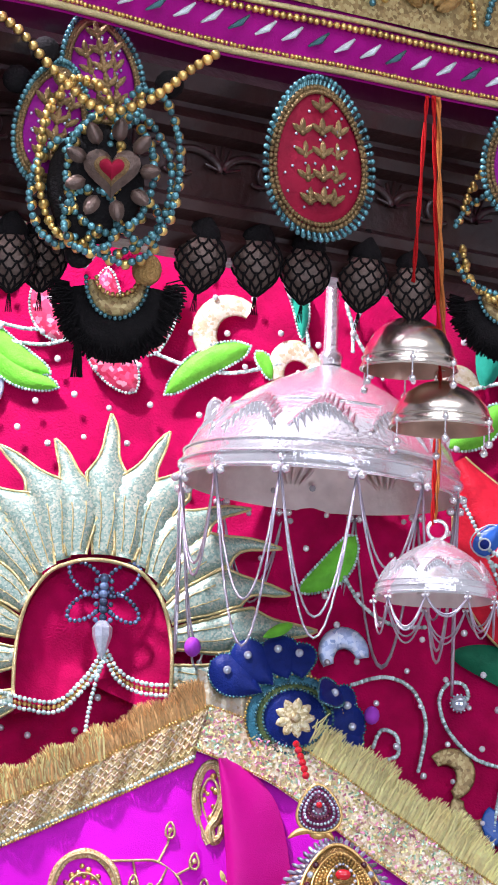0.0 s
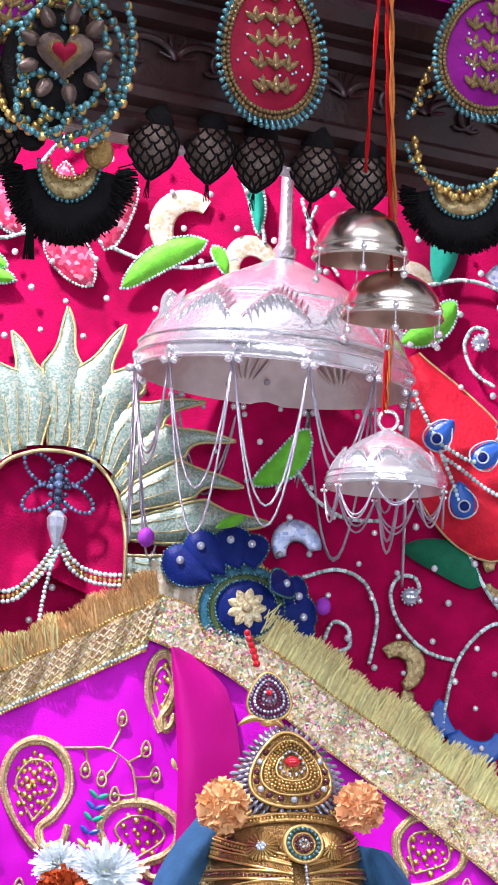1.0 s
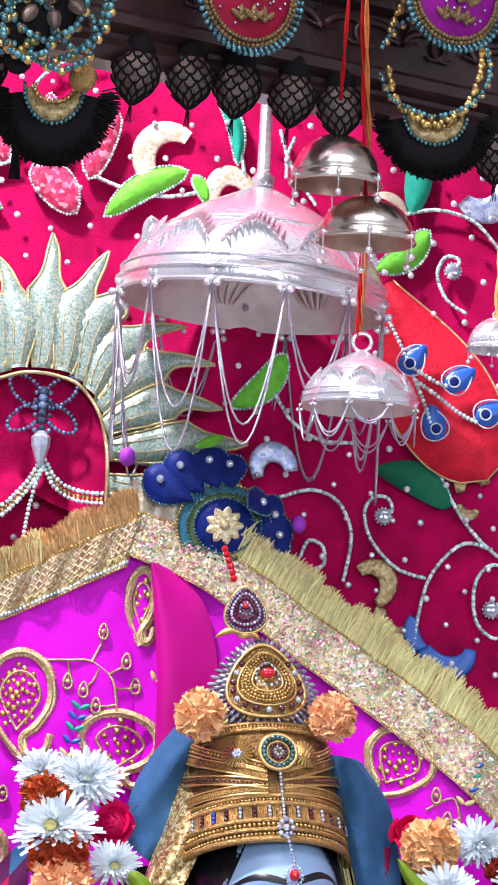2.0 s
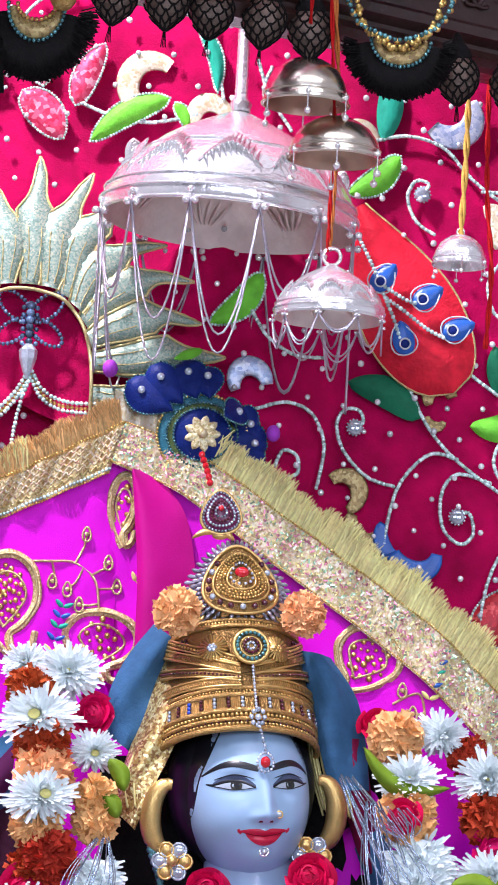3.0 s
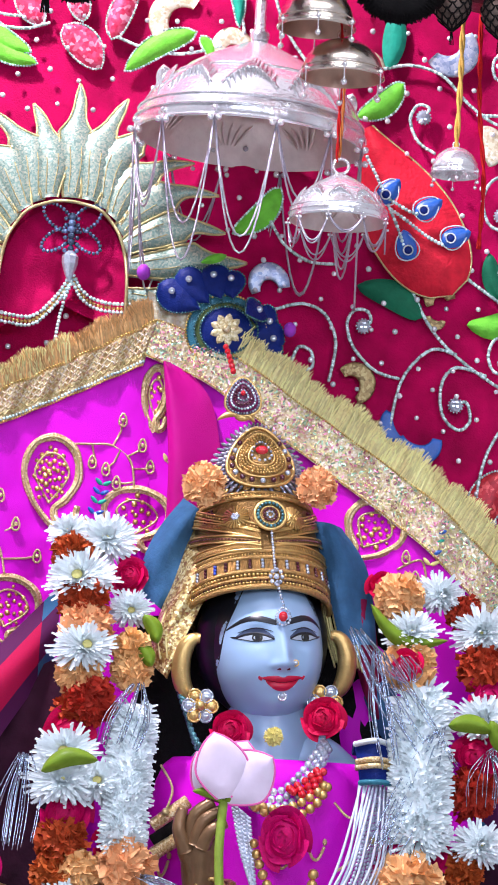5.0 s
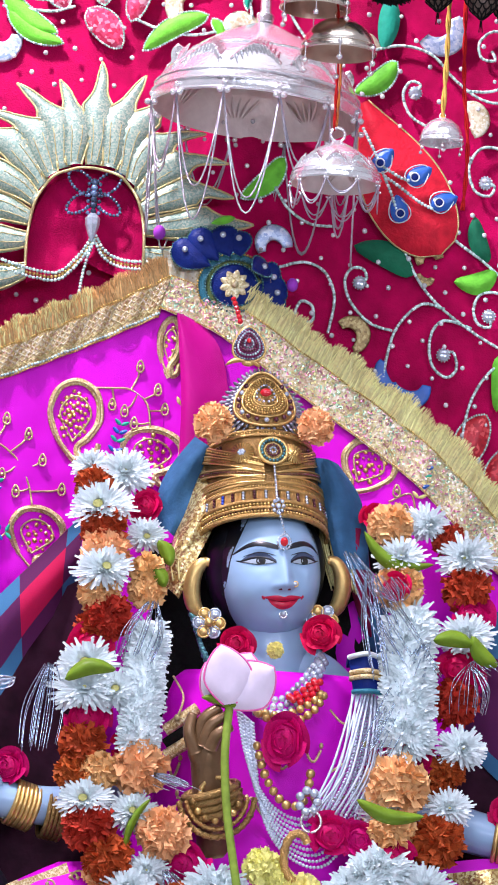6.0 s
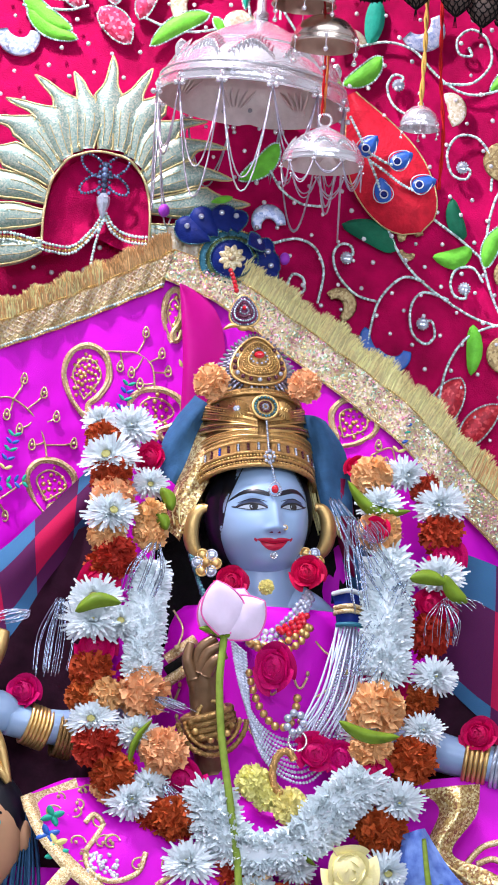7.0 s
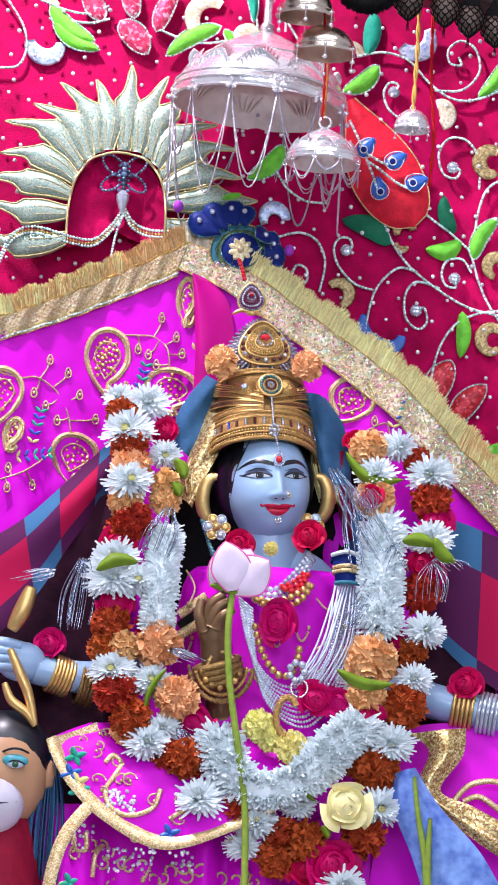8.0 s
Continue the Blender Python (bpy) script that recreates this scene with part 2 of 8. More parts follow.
rose_yellow = material("pale_yellow_petal", (0.96, 0.86, 0.42), 0.5, vary=0.1, scale=120, bump=0.1, island=0.12)
lotus_pink = material("lotus_petal", (0.78, 0.68, 0.82), 0.45, vary=0.15, scale=40, bump=0.08, sss=0.1)
lotus_edge = material("lotus_edge", (0.80, 0.16, 0.42), 0.45, vary=0.2, scale=60, bump=0.05)
stem_green = material("stem_green", (0.25, 0.36, 0.05), 0.5, vary=0.25, scale=120, bump=0.2)
leaf_green = material("leaf_green", (0.16, 0.27, 0.02), 0.4, vary=0.35, scale=60, bump=0.2)
tinsel = material("tinsel", (0.60, 0.70, 0.86), 0.12, 1.0, vary=0.2, scale=300, bump=0.0, island=0.5)
sequin_gold = glitter("gold_sequin_cloth", (0.26, 0.10, 0.05), (0.58, 0.40, 0.12), (0.92, 0.84, 0.46), 420, 0.28, 0.6)
copper_inner = material("copper_inner", (0.60, 0.40, 0.30), 0.36, 0.8, vary=0.2, scale=70, bump=0.1)
# dark wine tone of the added sheets that give shade behind the garlands
garland_shade = material("garland_shade", (0.035, 0.008, 0.020), 0.8, vary=0.6, scale=40, bump=0.5, bscale=120)
check_cloth = checked("checked_cotton")
blue_print = material("blue_print", (0.005, 0.05, 0.50), 0.6, vary=0.3, scale=60, bump=0.2, second=(0.30, 0.50, 0.92))
pearl = material("pearl", (0.66, 0.74, 0.86), 0.22, 0.1, vary=0.1, scale=200, bump=0.0, island=0.12)

# ---- building helpers ----
PLACE = {}


def thing(name, at, label, category, group="", kind=""):
    ob = new(name)
    ob.location = at
    ob.empty_display_size = 0.02
    PLACE[ob.name] = Vector(at)
    return tagged(ob, label, category, group, kind)


def part(name, bm, mat, parent=None, label="", smooth=True, kind=""):
    """Links a bmesh, made in world places, as one mesh under a thing or a part."""
    at = PLACE[parent.name] if parent else Vector((0, 0, 0))
    me = bpy.data.meshes.new(name)
    bmesh.ops.translate(bm, verts=bm.verts, vec=-at)
    bm.to_mesh(me)
    bm.free()
    for m in (mat if isinstance(mat, (list, tuple)) else [mat]):
        me.materials.append(m)
    if smooth:
        me.polygons.foreach_set("use_smooth", [True] * len(me.polygons))
    ob = new(name, me)
    if parent:
        ob.parent = parent
    PLACE[ob.name] = at
    return tagged(ob, label, kind=kind)


def curve_through(pts, n=8, closed=False):
    """Points along a smooth line through the given ones."""
    p = [Vector(q) for q in pts]
    out = []
    m = len(p)
    for i in range(m if closed else m - 1):
        if closed:
            a, b, c, d = p[(i - 1) % m], p[i], p[(i + 1) % m], p[(i + 2) % m]
        else:
            a, b, c, d = p[max(i - 1, 0)], p[i], p[i + 1], p[min(i + 2, m - 1)]
        for k in range(n):
            t = k / n
            out.append(0.5 * ((2 * b) + (c - a) * t + (2 * a - 5 * b + 4 * c - d) * t * t + (3 * b - a - 3 * c + d) * t ** 3))
    if not closed:
        out.append(p[-1])
    return out


def evenly(pts, step):
    """Points every step metres along a line of points."""
    out, left = [Vector(pts[0])], step
    for a, b in zip(pts, pts[1:]):
        a, b = Vector(a), Vector(b)
        d = (b - a).length
        pos = 0.0
        while d - pos > left:
            pos += left
            out.append(a.lerp(b, pos / d))
            left = step
        left -= d - pos
    return out


def tube(bm, pts, r, n=6, taper=None, flat=1.0, closed=False, mi=0):
    """A round cord along points; flat below 1 presses it towards the wall (y)."""
    pts = [Vector(p) for p in pts]
    rings = []
    m = len(pts)
    for i, p in enumerate(pts):
        if closed:
            d = pts[(i + 1) % m] - pts[i - 1]
        else:
            d = pts[min(i + 1, m - 1)] - pts[max(i - 1, 0)]
        d = d.normalized() if d.length > 1e-9 else Vector((0, 0, 1))
        ref = Vector((0, 1, 0)) if abs(d.y) < 0.9 else Vector((1, 0, 0))
        u = d.cross(ref).normalized()
        v = d.cross(u).normalized()
        rr = r * (taper(i / max(m - 1, 1)) if taper else 1.0)
        ring = []
        for k in range(n):
            a = 2 * math.pi * k / n
            off = u * math.cos(a) * rr + v * math.sin(a) * rr * flat
            ring.append(bm.verts.new(p + off))
        rings.append(ring)
    for i in range(m if closed else m - 1):
        a, b = rings[i], rings[(i + 1) % m]
        for k in range(n):
            f = bm.faces.new((a[k], a[(k + 1) % n], b[(k + 1) % n], b[k]))
            f.material_index = mi
    if not closed:
        for ring in (rings[0], rings[-1]):
            if n > 2:
                try:
                    bm.faces.new(ring).material_index = mi
                except ValueError:
                    pass
    return rings


def ball(bm, c, r, nu=6, nv=4, sx=1.0, sy=1.0, sz=1.0, mi=0):
    c = Vector(c)
    top, bot = bm.verts.new(c + Vector((0, 0, r * sz))), bm.verts.new(c - Vector((0, 0, r * sz)))
    rings = []
    for j in range(1, nv):
        a = math.pi * j / nv
        rings.append([bm.verts.new(c + Vector((r * sx * math.sin(a) * math.cos(2 * math.pi * k / nu), r * sy * math.sin(a) * math.sin(2 * math.pi * k / nu), r * sz * math.cos(a)))) for k in range(nu)])
    for k in range(nu):
        k2 = (k + 1) % nu
        bm.faces.new((top, rings[0][k], rings[0][k2])).material_index = mi
        bm.faces.new((bot, rings[-1][k2], rings[-1][k])).material_index = mi
        for a, b in zip(rings, rings[1:]):
            bm.faces.new((a[k], b[k], b[k2], a[k2])).material_index = mi


def beads(bm, pts, r, step=None, nu=6, nv=4, jitter=0.0):
    for p in evenly(pts, step or 2.05 * r):
        j = Vector((random.uniform(-1, 1), random.uniform(-1, 1), random.uniform(-1, 1))) * jitter
        ball(bm, p + j, r * random.uniform(0.92, 1.05), nu, nv)


def lathe(bm, prof, n=48, m=Matrix.Identity(4), wave=None, close=False):
    """Turns a profile of (radius, height) round the z axis of m."""
    rings = []
    for r, z in prof:
        ring = []
        for k in range(n):
            a = 2 * math.pi * k / n
            rr = r * (wave(a, z) if wave else 1.0)
            ring.append(bm.verts.new(m @ Vector((rr * math.cos(a), rr * math.sin(a), z))))
        rings.append(ring)
    for a, b in zip(rings, rings[1:]):
        for k in range(n):
            bm.faces.new((a[k], a[(k + 1) % n], b[(k + 1) % n], b[k]))
    if close:
        bm.faces.new(rings[0])
        bm.faces.new(rings[-1][::-1])
    return rings


def sheet(bm, f, nu, nv, uvscale=None, mi=0):
    """A grid of points f(u, v), u and v from 0 to 1."""
    grid = [[bm.verts.new(f(i / nu, j / nv)) for j in range(nv + 1)] for i in range(nu + 1)]
    layer = bm.loops.layers.uv.verify() if uvscale else None
    for i in range(nu):
        for j in range(nv):
            face = bm.faces.new((grid[i][j], grid[i + 1][j], grid[i + 1][j + 1], grid[i][j + 1]))
            face.material_index = mi
            if uvscale:
                for loop, (a, b) in zip(face.loops, ((i, j), (i + 1, j), (i + 1, j + 1), (i, j + 1))):
                    loop[layer].uv = (a / nu * uvscale[0], b / nv * uvscale[1])
    return grid


def pad(bm, base, tip, width, thick=0.006, bend=0.0, shape=0.8, curl=0.0, nu=14, nv=6, wide=None):
    """A padded leaf or petal sewn on the cloth: from base to tip, domed towards -y, with a bent midrib. Returns its outline."""
    a, b = Vector(base), Vector(tip)
    d = b - a
    side = Vector((-d.z, 0, d.x)).normalized()
    left, right = [], []

    def f(u, v):
        mid = a + d * u + side * (bend * math.sin(math.pi * u) + curl * u * u * u) * d.length
        w = width * (max(u, 0.0) ** shape) * ((1 - u) ** 0.65) * 2.1 / (1 + shape * 0.35) if shape > 0 else width * (1 - u ** 2.2) ** 0.8
        if wide:
            w = width * wide(u)
        k = 2 * v - 1
        return mid + side * k * w * 0.5 + Vector((0, -thick * (1 - k * k) * min(1.0, 6 * u * (1 - u) + 0.25), 0))

    sheet(bm, f, nu, nv)
    left = [f(i / nu, 0) for i in range(nu + 1)]
    right = [f(i / nu, 1) for i in range(nu + 1)]
    return left + right[::-1]


def box(bm, c, sx, sy, sz, m=Matrix.Identity(4)):
    vs = [bm.verts.new(m @ (Vector(c) + Vector((x * sx / 2, y * sy / 2, z * sz / 2)))) for x in (-1, 1) for y in (-1, 1) for z in (-1, 1)]
    for q in ((0, 1, 3, 2), (4, 6, 7, 5), (0, 4, 5, 1), (2, 3, 7, 6), (0, 2, 6, 4), (1, 5, 7, 3)):
        bm.faces.new([vs[i] for i in q])


def cloth_wave(x, z):
    """How far the backdrop stands off its plane."""
    return 0.004 * math.sin(x * 31 + 0.6 * math.sin(z * 7)) + 0.003 * math.sin(z * 17 + x * 9)

# ---- the room ----
def slab(name, c, sx, sy, sz, mat, label, category):
    bm = bmesh.new()
    box(bm, c, sx, sy, sz)
    return tagged(part(name, bm, mat, smooth=False), label, category, kind="structure")


slab("floor", (0, -3.0, -0.05), 7, 7.4, 0.1, marble, "pale polished stone floor of the hall", "floor")
slab("ceiling", (0, -3.0, 4.35), 7, 7.4, 0.1, plaster, "plain white plaster ceiling", "ceiling")
slab("wall_north", (0, 0.55, 2.15), 7, 0.2, 4.3, plaster, "plain white wall behind the altar", "wall")
slab("wall_south", (0, -6.6, 2.15), 7, 0.2, 4.3, plaster, "plain white wall of the hall", "wall")
slab("wall_east", (3.4, -3.0, 2.15), 0.2, 7.0, 4.3, plaster, "plain white side wall of the hall", "wall")
slab("wall_west", (-3.4, -3.0, 2.15), 0.2, 7.0, 4.3, plaster, "plain white side wall of the hall", "wall")
slab("altar_platform", (0, -0.15, 0.70), 2.2, 1.0, 1.40, marble, "raised stone altar platform under the statue", "platform")

# ---- the embroidered backdrop ----
backdrop = thing("embroidered_backdrop", (0.0, 0.02, 1.40), "crimson velvet backdrop curtain with beaded vines and padded leaves", "curtain")


def on_cloth(p, off=0.004):
    x, y, z = p
    return Vector((x, 0.014 + cloth_wave(x, z) - off, z))


def backdrop_cloth():
    bm = bmesh.new()
    front = sheet(bm, lambda u, v: Vector((-1.0 + 2.0 * u, 0.02 + cloth_wave(-1.0 + 2.0 * u, 1.4 + 2.0 * v), 1.4 + 2.0 * v)), 120, 110)
    part("cloth", bm, velvet, backdrop)


def vine(*pts, r=0.0021, name="beaded_vine"):
    """A cord of small flat glass beads along a smooth line."""
    line = curve_through([on_cloth(p) for p in pts], 10)
    bm = bmesh.new()
    beads(bm, line, r, 1.15 * r, 6, 4, 0.0002)
    return part(name, bm, bead_pearl, backdrop)


def spiral(*pts, stone=True):
    vine(*pts)
    if stone:
        bm = bmesh.new()
        c = on_cloth(pts[-1], 0.004)
        for k in range(14):
            a = 2 * math.pi * k / 14
            ball(bm, c + Vector((math.cos(a) * 0.0078, 0.0005, math.sin(a) * 0.0078)), 0.0013, 5, 4)
        ball(bm, c, 0.0078, 11, 5, sy=0.32)
        part("sequin_rosette", bm, crystal, backdrop)


def sewn_leaf(base, tip, width, mat=None, bend=0.08, edge=None, thick=0.006, name="leaf"):
    bm = bmesh.new()
    b, t = on_cloth(base, 0.003), on_cloth(tip, 0.003)
    outline = pad(bm, b, t, width, thick, bend, 0.55)
    leaf = part(name, bm, mat or leaf_cloth, backdrop)
    if edge is not None:
        bm = bmesh.new()
        beads(bm, [p + Vector((0, -0.001, 0)) for p in outline], 0.0016, 0.0031, 5, 4)
        part("edging", bm, edge, leaf)
    return leaf


def comma(c, r, mat, turn=0.0, flip=1, span=4.2, fat=0.42):
    """A padded comma-shaped scroll."""
    bm = bmesh.new()
    c = on_cloth(c, 0.003)
    pts = [c + Vector((flip * math.cos(turn + span * k / 18) * r * (1 - 0.3 * k / 18), 0, math.sin(turn + span * k / 18) * r * (1 - 0.1 * k / 18))) for k in range(19)]
    tube(bm, pts, r * fat, 10, lambda t: 0.25 + 0.75 * math.sin(math.pi * min(1, 0.15 + t * 0.75)), 0.16)
    return part("padded_scroll", bm, mat, backdrop)


backdrop_cloth()
# vines and curls beside the peacock tail
vine((0.1372, 0.0000, 2.5643), (0.1588, 0.0000, 2.5227), (0.1894, 0.0000, 2.4901), (0.2409, 0.0000, 2.4571), (0.2817, 0.0000, 2.4416), (0.3464, 0.0000, 2.4309))
vine((0.1893, 0.0000, 2.4917), (0.1619, 0.0000, 2.4949), (0.1346, 0.0000, 2.4653), (0.1239, 0.0000, 2.4254), (0.1211, 0.0000, 2.3892))
spiral((0.1283, 0.0000, 2.4617), (0.1022, 0.0000, 2.4699), (0.0783, 0.0000, 2.4947), (0.0705, 0.0000, 2.5206), (0.0784, 0.0000, 2.5359), (0.0922, 0.0000, 2.5351), (0.0960, 0.0000, 2.5238), (0.0883, 0.0000, 2.5184))
spiral((0.2225, 0.0000, 2.4707), (0.1901, 0.0000, 2.4770), (0.1751, 0.0000, 2.4564), (0.1777, 0.0000, 2.4238), (0.1953, 0.0000, 2.4085), (0.2076, 0.0000, 2.4191), (0.2033, 0.0000, 2.4392), (0.1915, 0.0000, 2.4352))
vine((0.2684, 0.0000, 2.5163), (0.2698, 0.0000, 2.5526), (0.2744, 0.0000, 2.5909), (0.2858, 0.0000, 2.6214), (0.3124, 0.0000, 2.6379))
vine((0.2663, 0.0000, 2.5260), (0.2797, 0.0000, 2.4825), (0.2992, 0.0000, 2.4443), (0.3317, 0.0000, 2.4022))
vine((0.2645, 0.0000, 2.5292), (0.2360, 0.0000, 2.5522), (0.2061, 0.0000, 2.5718), (0.1943, 0.0000, 2.5810))
spiral((0.2729, 0.0000, 2.6206), (0.2709, 0.0000, 2.6619), (0.2517, 0.0000, 2.6890), (0.2258, 0.0000, 2.6899), (0.2125, 0.0000, 2.6666), (0.2204, 0.0000, 2.6389), (0.2384, 0.0000, 2.6334), (0.2442, 0.0000, 2.6454), (0.2336, 0.0000, 2.6488))
spiral((0.2677, 0.0000, 2.4982), (0.2540, 0.0000, 2.5154), (0.2332, 0.0000, 2.5125), (0.2254, 0.0000, 2.4939), (0.2319, 0.0000, 2.4762), (0.2464, 0.0000, 2.4739), (0.2442, 0.0000, 2.4869))
vine((0.0903, 0.0000, 2.8027), (0.1256, 0.0000, 2.8099), (0.1618, 0.0000, 2.8004), (0.1926, 0.0000, 2.7705), (0.2277, 0.0000, 2.7493), (0.2664, 0.0000, 2.7516), (0.3298, 0.0000, 2.7823))
spiral((0.2029, 0.0000, 2.7594), (0.2415, 0.0000, 2.7635), (0.2645, 0.0000, 2.7917), (0.2579, 0.0000, 2.8248), (0.2362, 0.0000, 2.8369), (0.2191, 0.0000, 2.8224), (0.2217, 0.0000, 2.8025), (0.2381, 0.0000, 2.8001), (0.2343, 0.0000, 2.8116), stone=False)
spiral((0.1567, 0.0000, 2.7131), (0.1383, 0.0000, 2.7254), (0.1289, 0.0000, 2.7482), (0.1361, 0.0000, 2.7653), (0.1492, 0.0000, 2.7628), (0.1433, 0.0000, 2.7524))
vine((0.3217, 0.0000, 2.4441), (0.2819, 0.0000, 2.4383), (0.2492, 0.0000, 2.4200), (0.2285, 0.0000, 2.3860), (0.2194, 0.0000, 2.3448), (0.2226, 0.0000, 2.3141))
vine((-0.0089, 0.0000, 2.5305), (0.0212, 0.0000, 2.5390), (0.0459, 0.0000, 2.5289), (0.0589, 0.0000, 2.4985), (0.0533, 0.0000, 2.4554))
spiral((0.0120, 0.0000, 2.4759), (0.0191, 0.0000, 2.4911), (0.0322, 0.0000, 2.4870), (0.0347, 0.0000, 2.4707), (0.0254, 0.0000, 2.4652), stone=False)
vine((-0.0179, 0.0000, 2.6275), (-0.0019, 0.0000, 2.6036), (0.0248, 0.0000, 2.5871), (0.0571, 0.0000, 2.5858))
vine((-0.0245, 0.0000, 2.8780), (-0.0128, 0.0000, 2.8451), (0.0120, 0.0000, 2.8096))
vine((0.3151, 0.0000, 2.5818), (0.2965, 0.0000, 2.5658), (0.2850, 0.0000, 2.5387))
# vines of the upper part
vine((-0.4547, 0.0000, 2.7505), (-0.4225, 0.0000, 2.7542), (-0.3970, 0.0000, 2.7608), (-0.3876, 0.0000, 2.7882), (-0.3948, 0.0000, 2.8214), (-0.4185, 0.0000, 2.8570), (-0.4363, 0.0000, 2.8778))
vine((-0.3717, 0.0000, 2.8616), (-0.3316, 0.0000, 2.8472), (-0.2989, 0.0000, 2.8442), (-0.2736, 0.0000, 2.8558))
vine((-0.3574, 0.0000, 2.8344), (-0.3267, 0.0000, 2.8316), (-0.2960, 0.0000, 2.8298), (-0.2708, 0.0000, 2.8371))
vine((-0.2062, 0.0000, 2.8304), (-0.1678, 0.0000, 2.8164), (-0.1319, 0.0000, 2.8107), (-0.1003, 0.0000, 2.8151), (-0.0811, 0.0000, 2.8211))
vine((-0.0349, 0.0000, 2.8168), (-0.0087, 0.0000, 2.7982), (0.0172, 0.0000, 2.7858))
vine((-0.0571, 0.0000, 2.8368), (-0.0619, 0.0000, 2.8585), (-0.0689, 0.0000, 2.8844), (-0.0745, 0.0000, 2.9262))
vine((-0.0110, 0.0000, 2.8722), (-0.0167, 0.0000, 2.8552), (-0.0170, 0.0000, 2.8343))
vine((0.0190, 0.0000, 2.8986), (0.0130, 0.0000, 2.9300), (-0.0137, 0.0000, 2.9605), (-0.0553, 0.0000, 2.9692))
vine((-0.2635, 0.0000, 2.9023), (-0.2390, 0.0000, 2.9296), (-0.1984, 0.0000, 2.9419))
# leaves
sewn_leaf((-0.1098, 0.0000, 2.8357), (-0.1864, 0.0000, 2.7889), 0.0339, bend=-0.08, edge=bead_pearl)
sewn_leaf((-0.3581, 0.0000, 2.8540), (-0.2896, 0.0000, 2.8027), 0.0339, bend=-0.1, edge=bead_pearl)
sewn_leaf((-0.1046, 0.0000, 2.8310), (-0.0900, 0.0000, 2.8050), 0.0185, edge=bead_pearl)
sewn_leaf((-0.0088, 0.0000, 2.6663), (-0.0589, 0.0000, 2.6117), 0.0354, bend=0.1, edge=bead_pearl)
sewn_leaf((0.1202, 0.0000, 2.7895), (0.0705, 0.0000, 2.7496), 0.0354, bend=0.1, edge=bead_pearl)
sewn_leaf((0.3039, 0.0000, 2.8143), (0.2647, 0.0000, 2.7532), 0.0277, edge=bead_pearl)
sewn_leaf((0.1094, 0.0000, 2.8695), (0.1032, 0.0000, 2.8035), 0.0339, teal_cloth, 0.02)
sewn_leaf((0.1519, 0.0000, 2.5305), (0.0793, 0.0000, 2.5640), 0.0416, dark_green_cloth, -0.1)
sewn_leaf((0.2409, 0.0000, 2.5525), (0.2220, 0.0000, 2.6075), 0.0293, dark_green_cloth)
sewn_leaf((0.2527, 0.0000, 2.5417), (0.2004, 0.0000, 2.5253), 0.0354, leaf_cloth, 0.16)
sewn_leaf((0.2684, 0.0000, 2.5163), (0.3023, 0.0000, 2.5794), 0.0308, leaf_cloth, 0.1, edge=bead_pearl)
sewn_leaf((0.2578, 0.0000, 2.4401), (0.2580, 0.0000, 2.3716), 0.0277, leaf_cloth, 0.05)
sewn_leaf((0.3311, 0.0000, 2.2478), (0.2844, 0.0000, 2.2272), 0.0354, leaf_cloth, 0.05)
sewn_leaf((-0.3523, 0.0000, 2.8326), (-0.2820, 0.0000, 2.7898), 0.0318, leaf_cloth, -0.1, edge=bead_pearl)
sewn_leaf((-0.0842, 0.0000, 2.9100), (-0.0634, 0.0000, 2.8428), 0.0206, teal_cloth, 0.1, edge=bead_pearl)
# crimson flowers with beaded outlines
for a, b, w in (((0.2214, 0.0000, 2.3059), (0.2454, 0.0000, 2.3675), 0.0508), ((0.2500, 0.0000, 2.2768), (0.2966, 0.0000, 2.3349), 0.0447), ((0.2242, 0.0000, 2.3142), (0.2033, 0.0000, 2.2562), 0.0354)):
    sewn_leaf(a, b, w, red_tissue, 0.05, bead_pearl, name="flower_petal")
for a, b, w in (((-0.2809, 0.0000, 2.8335), (-0.3059, 0.0000, 2.8899), 0.0387), ((-0.2554, 0.0000, 2.8346), (-0.2127, 0.0000, 2.7896), 0.0473), ((-0.2029, 0.0000, 2.8238), (-0.1768, 0.0000, 2.8876), 0.0344),
                ((-0.2352, 0.0000, 2.8407), (-0.2430, 0.0000, 2.9031), 0.0344)):
    sewn_leaf(a, b, w, rose_tissue, 0.05, bead_pearl, name="flower_petal")
# padded scrolls of tissue
comma((-0.1290, 0.0000, 2.8452), 0.0284, cream_cloth, 0.9, 1, 3.6)
comma((-0.0706, 0.0000, 2.8138), 0.0198, cream_cloth, 0.2, 1, 3.4, 0.5)
comma((-0.3577, 0.0000, 2.8018), 0.0262, ice_cloth, 3.2, 1, 3.0, 0.5)
comma((0.1712, 0.0000, 2.8379), 0.0262, ice_cloth, 3.8, 1, 3.0, 0.5)
comma((-0.0184, 0.0000, 2.5547), 0.0185, ice_cloth, 0.0, 1, 3.6, 0.55)
comma((0.2079, 0.0000, 2.7246), 0.0169, cream_cloth, -1.2, 1, 3.0, 0.75)
comma((0.2872, 0.0000, 2.6588), 0.0185, bronze_cloth, 1.0, 1, 4.4, 0.6)
comma((0.3014, 0.0000, 2.4003), 0.0185, bronze_cloth, 0.4, 1, 5.2, 0.5)
comma((0.0807, 0.0000, 2.4522), 0.0185, bronze_cloth, 0.8, -1, 3.6, 0.5)
comma((0.1047, 0.0000, 2.4242), 0.0169, bronze_cloth, 2.6, 1, 3.0, 0.5)
comma((0.1686, 0.0000, 2.5497), 0.0139, bronze_cloth, 0.2, 1, 3.4, 0.6)
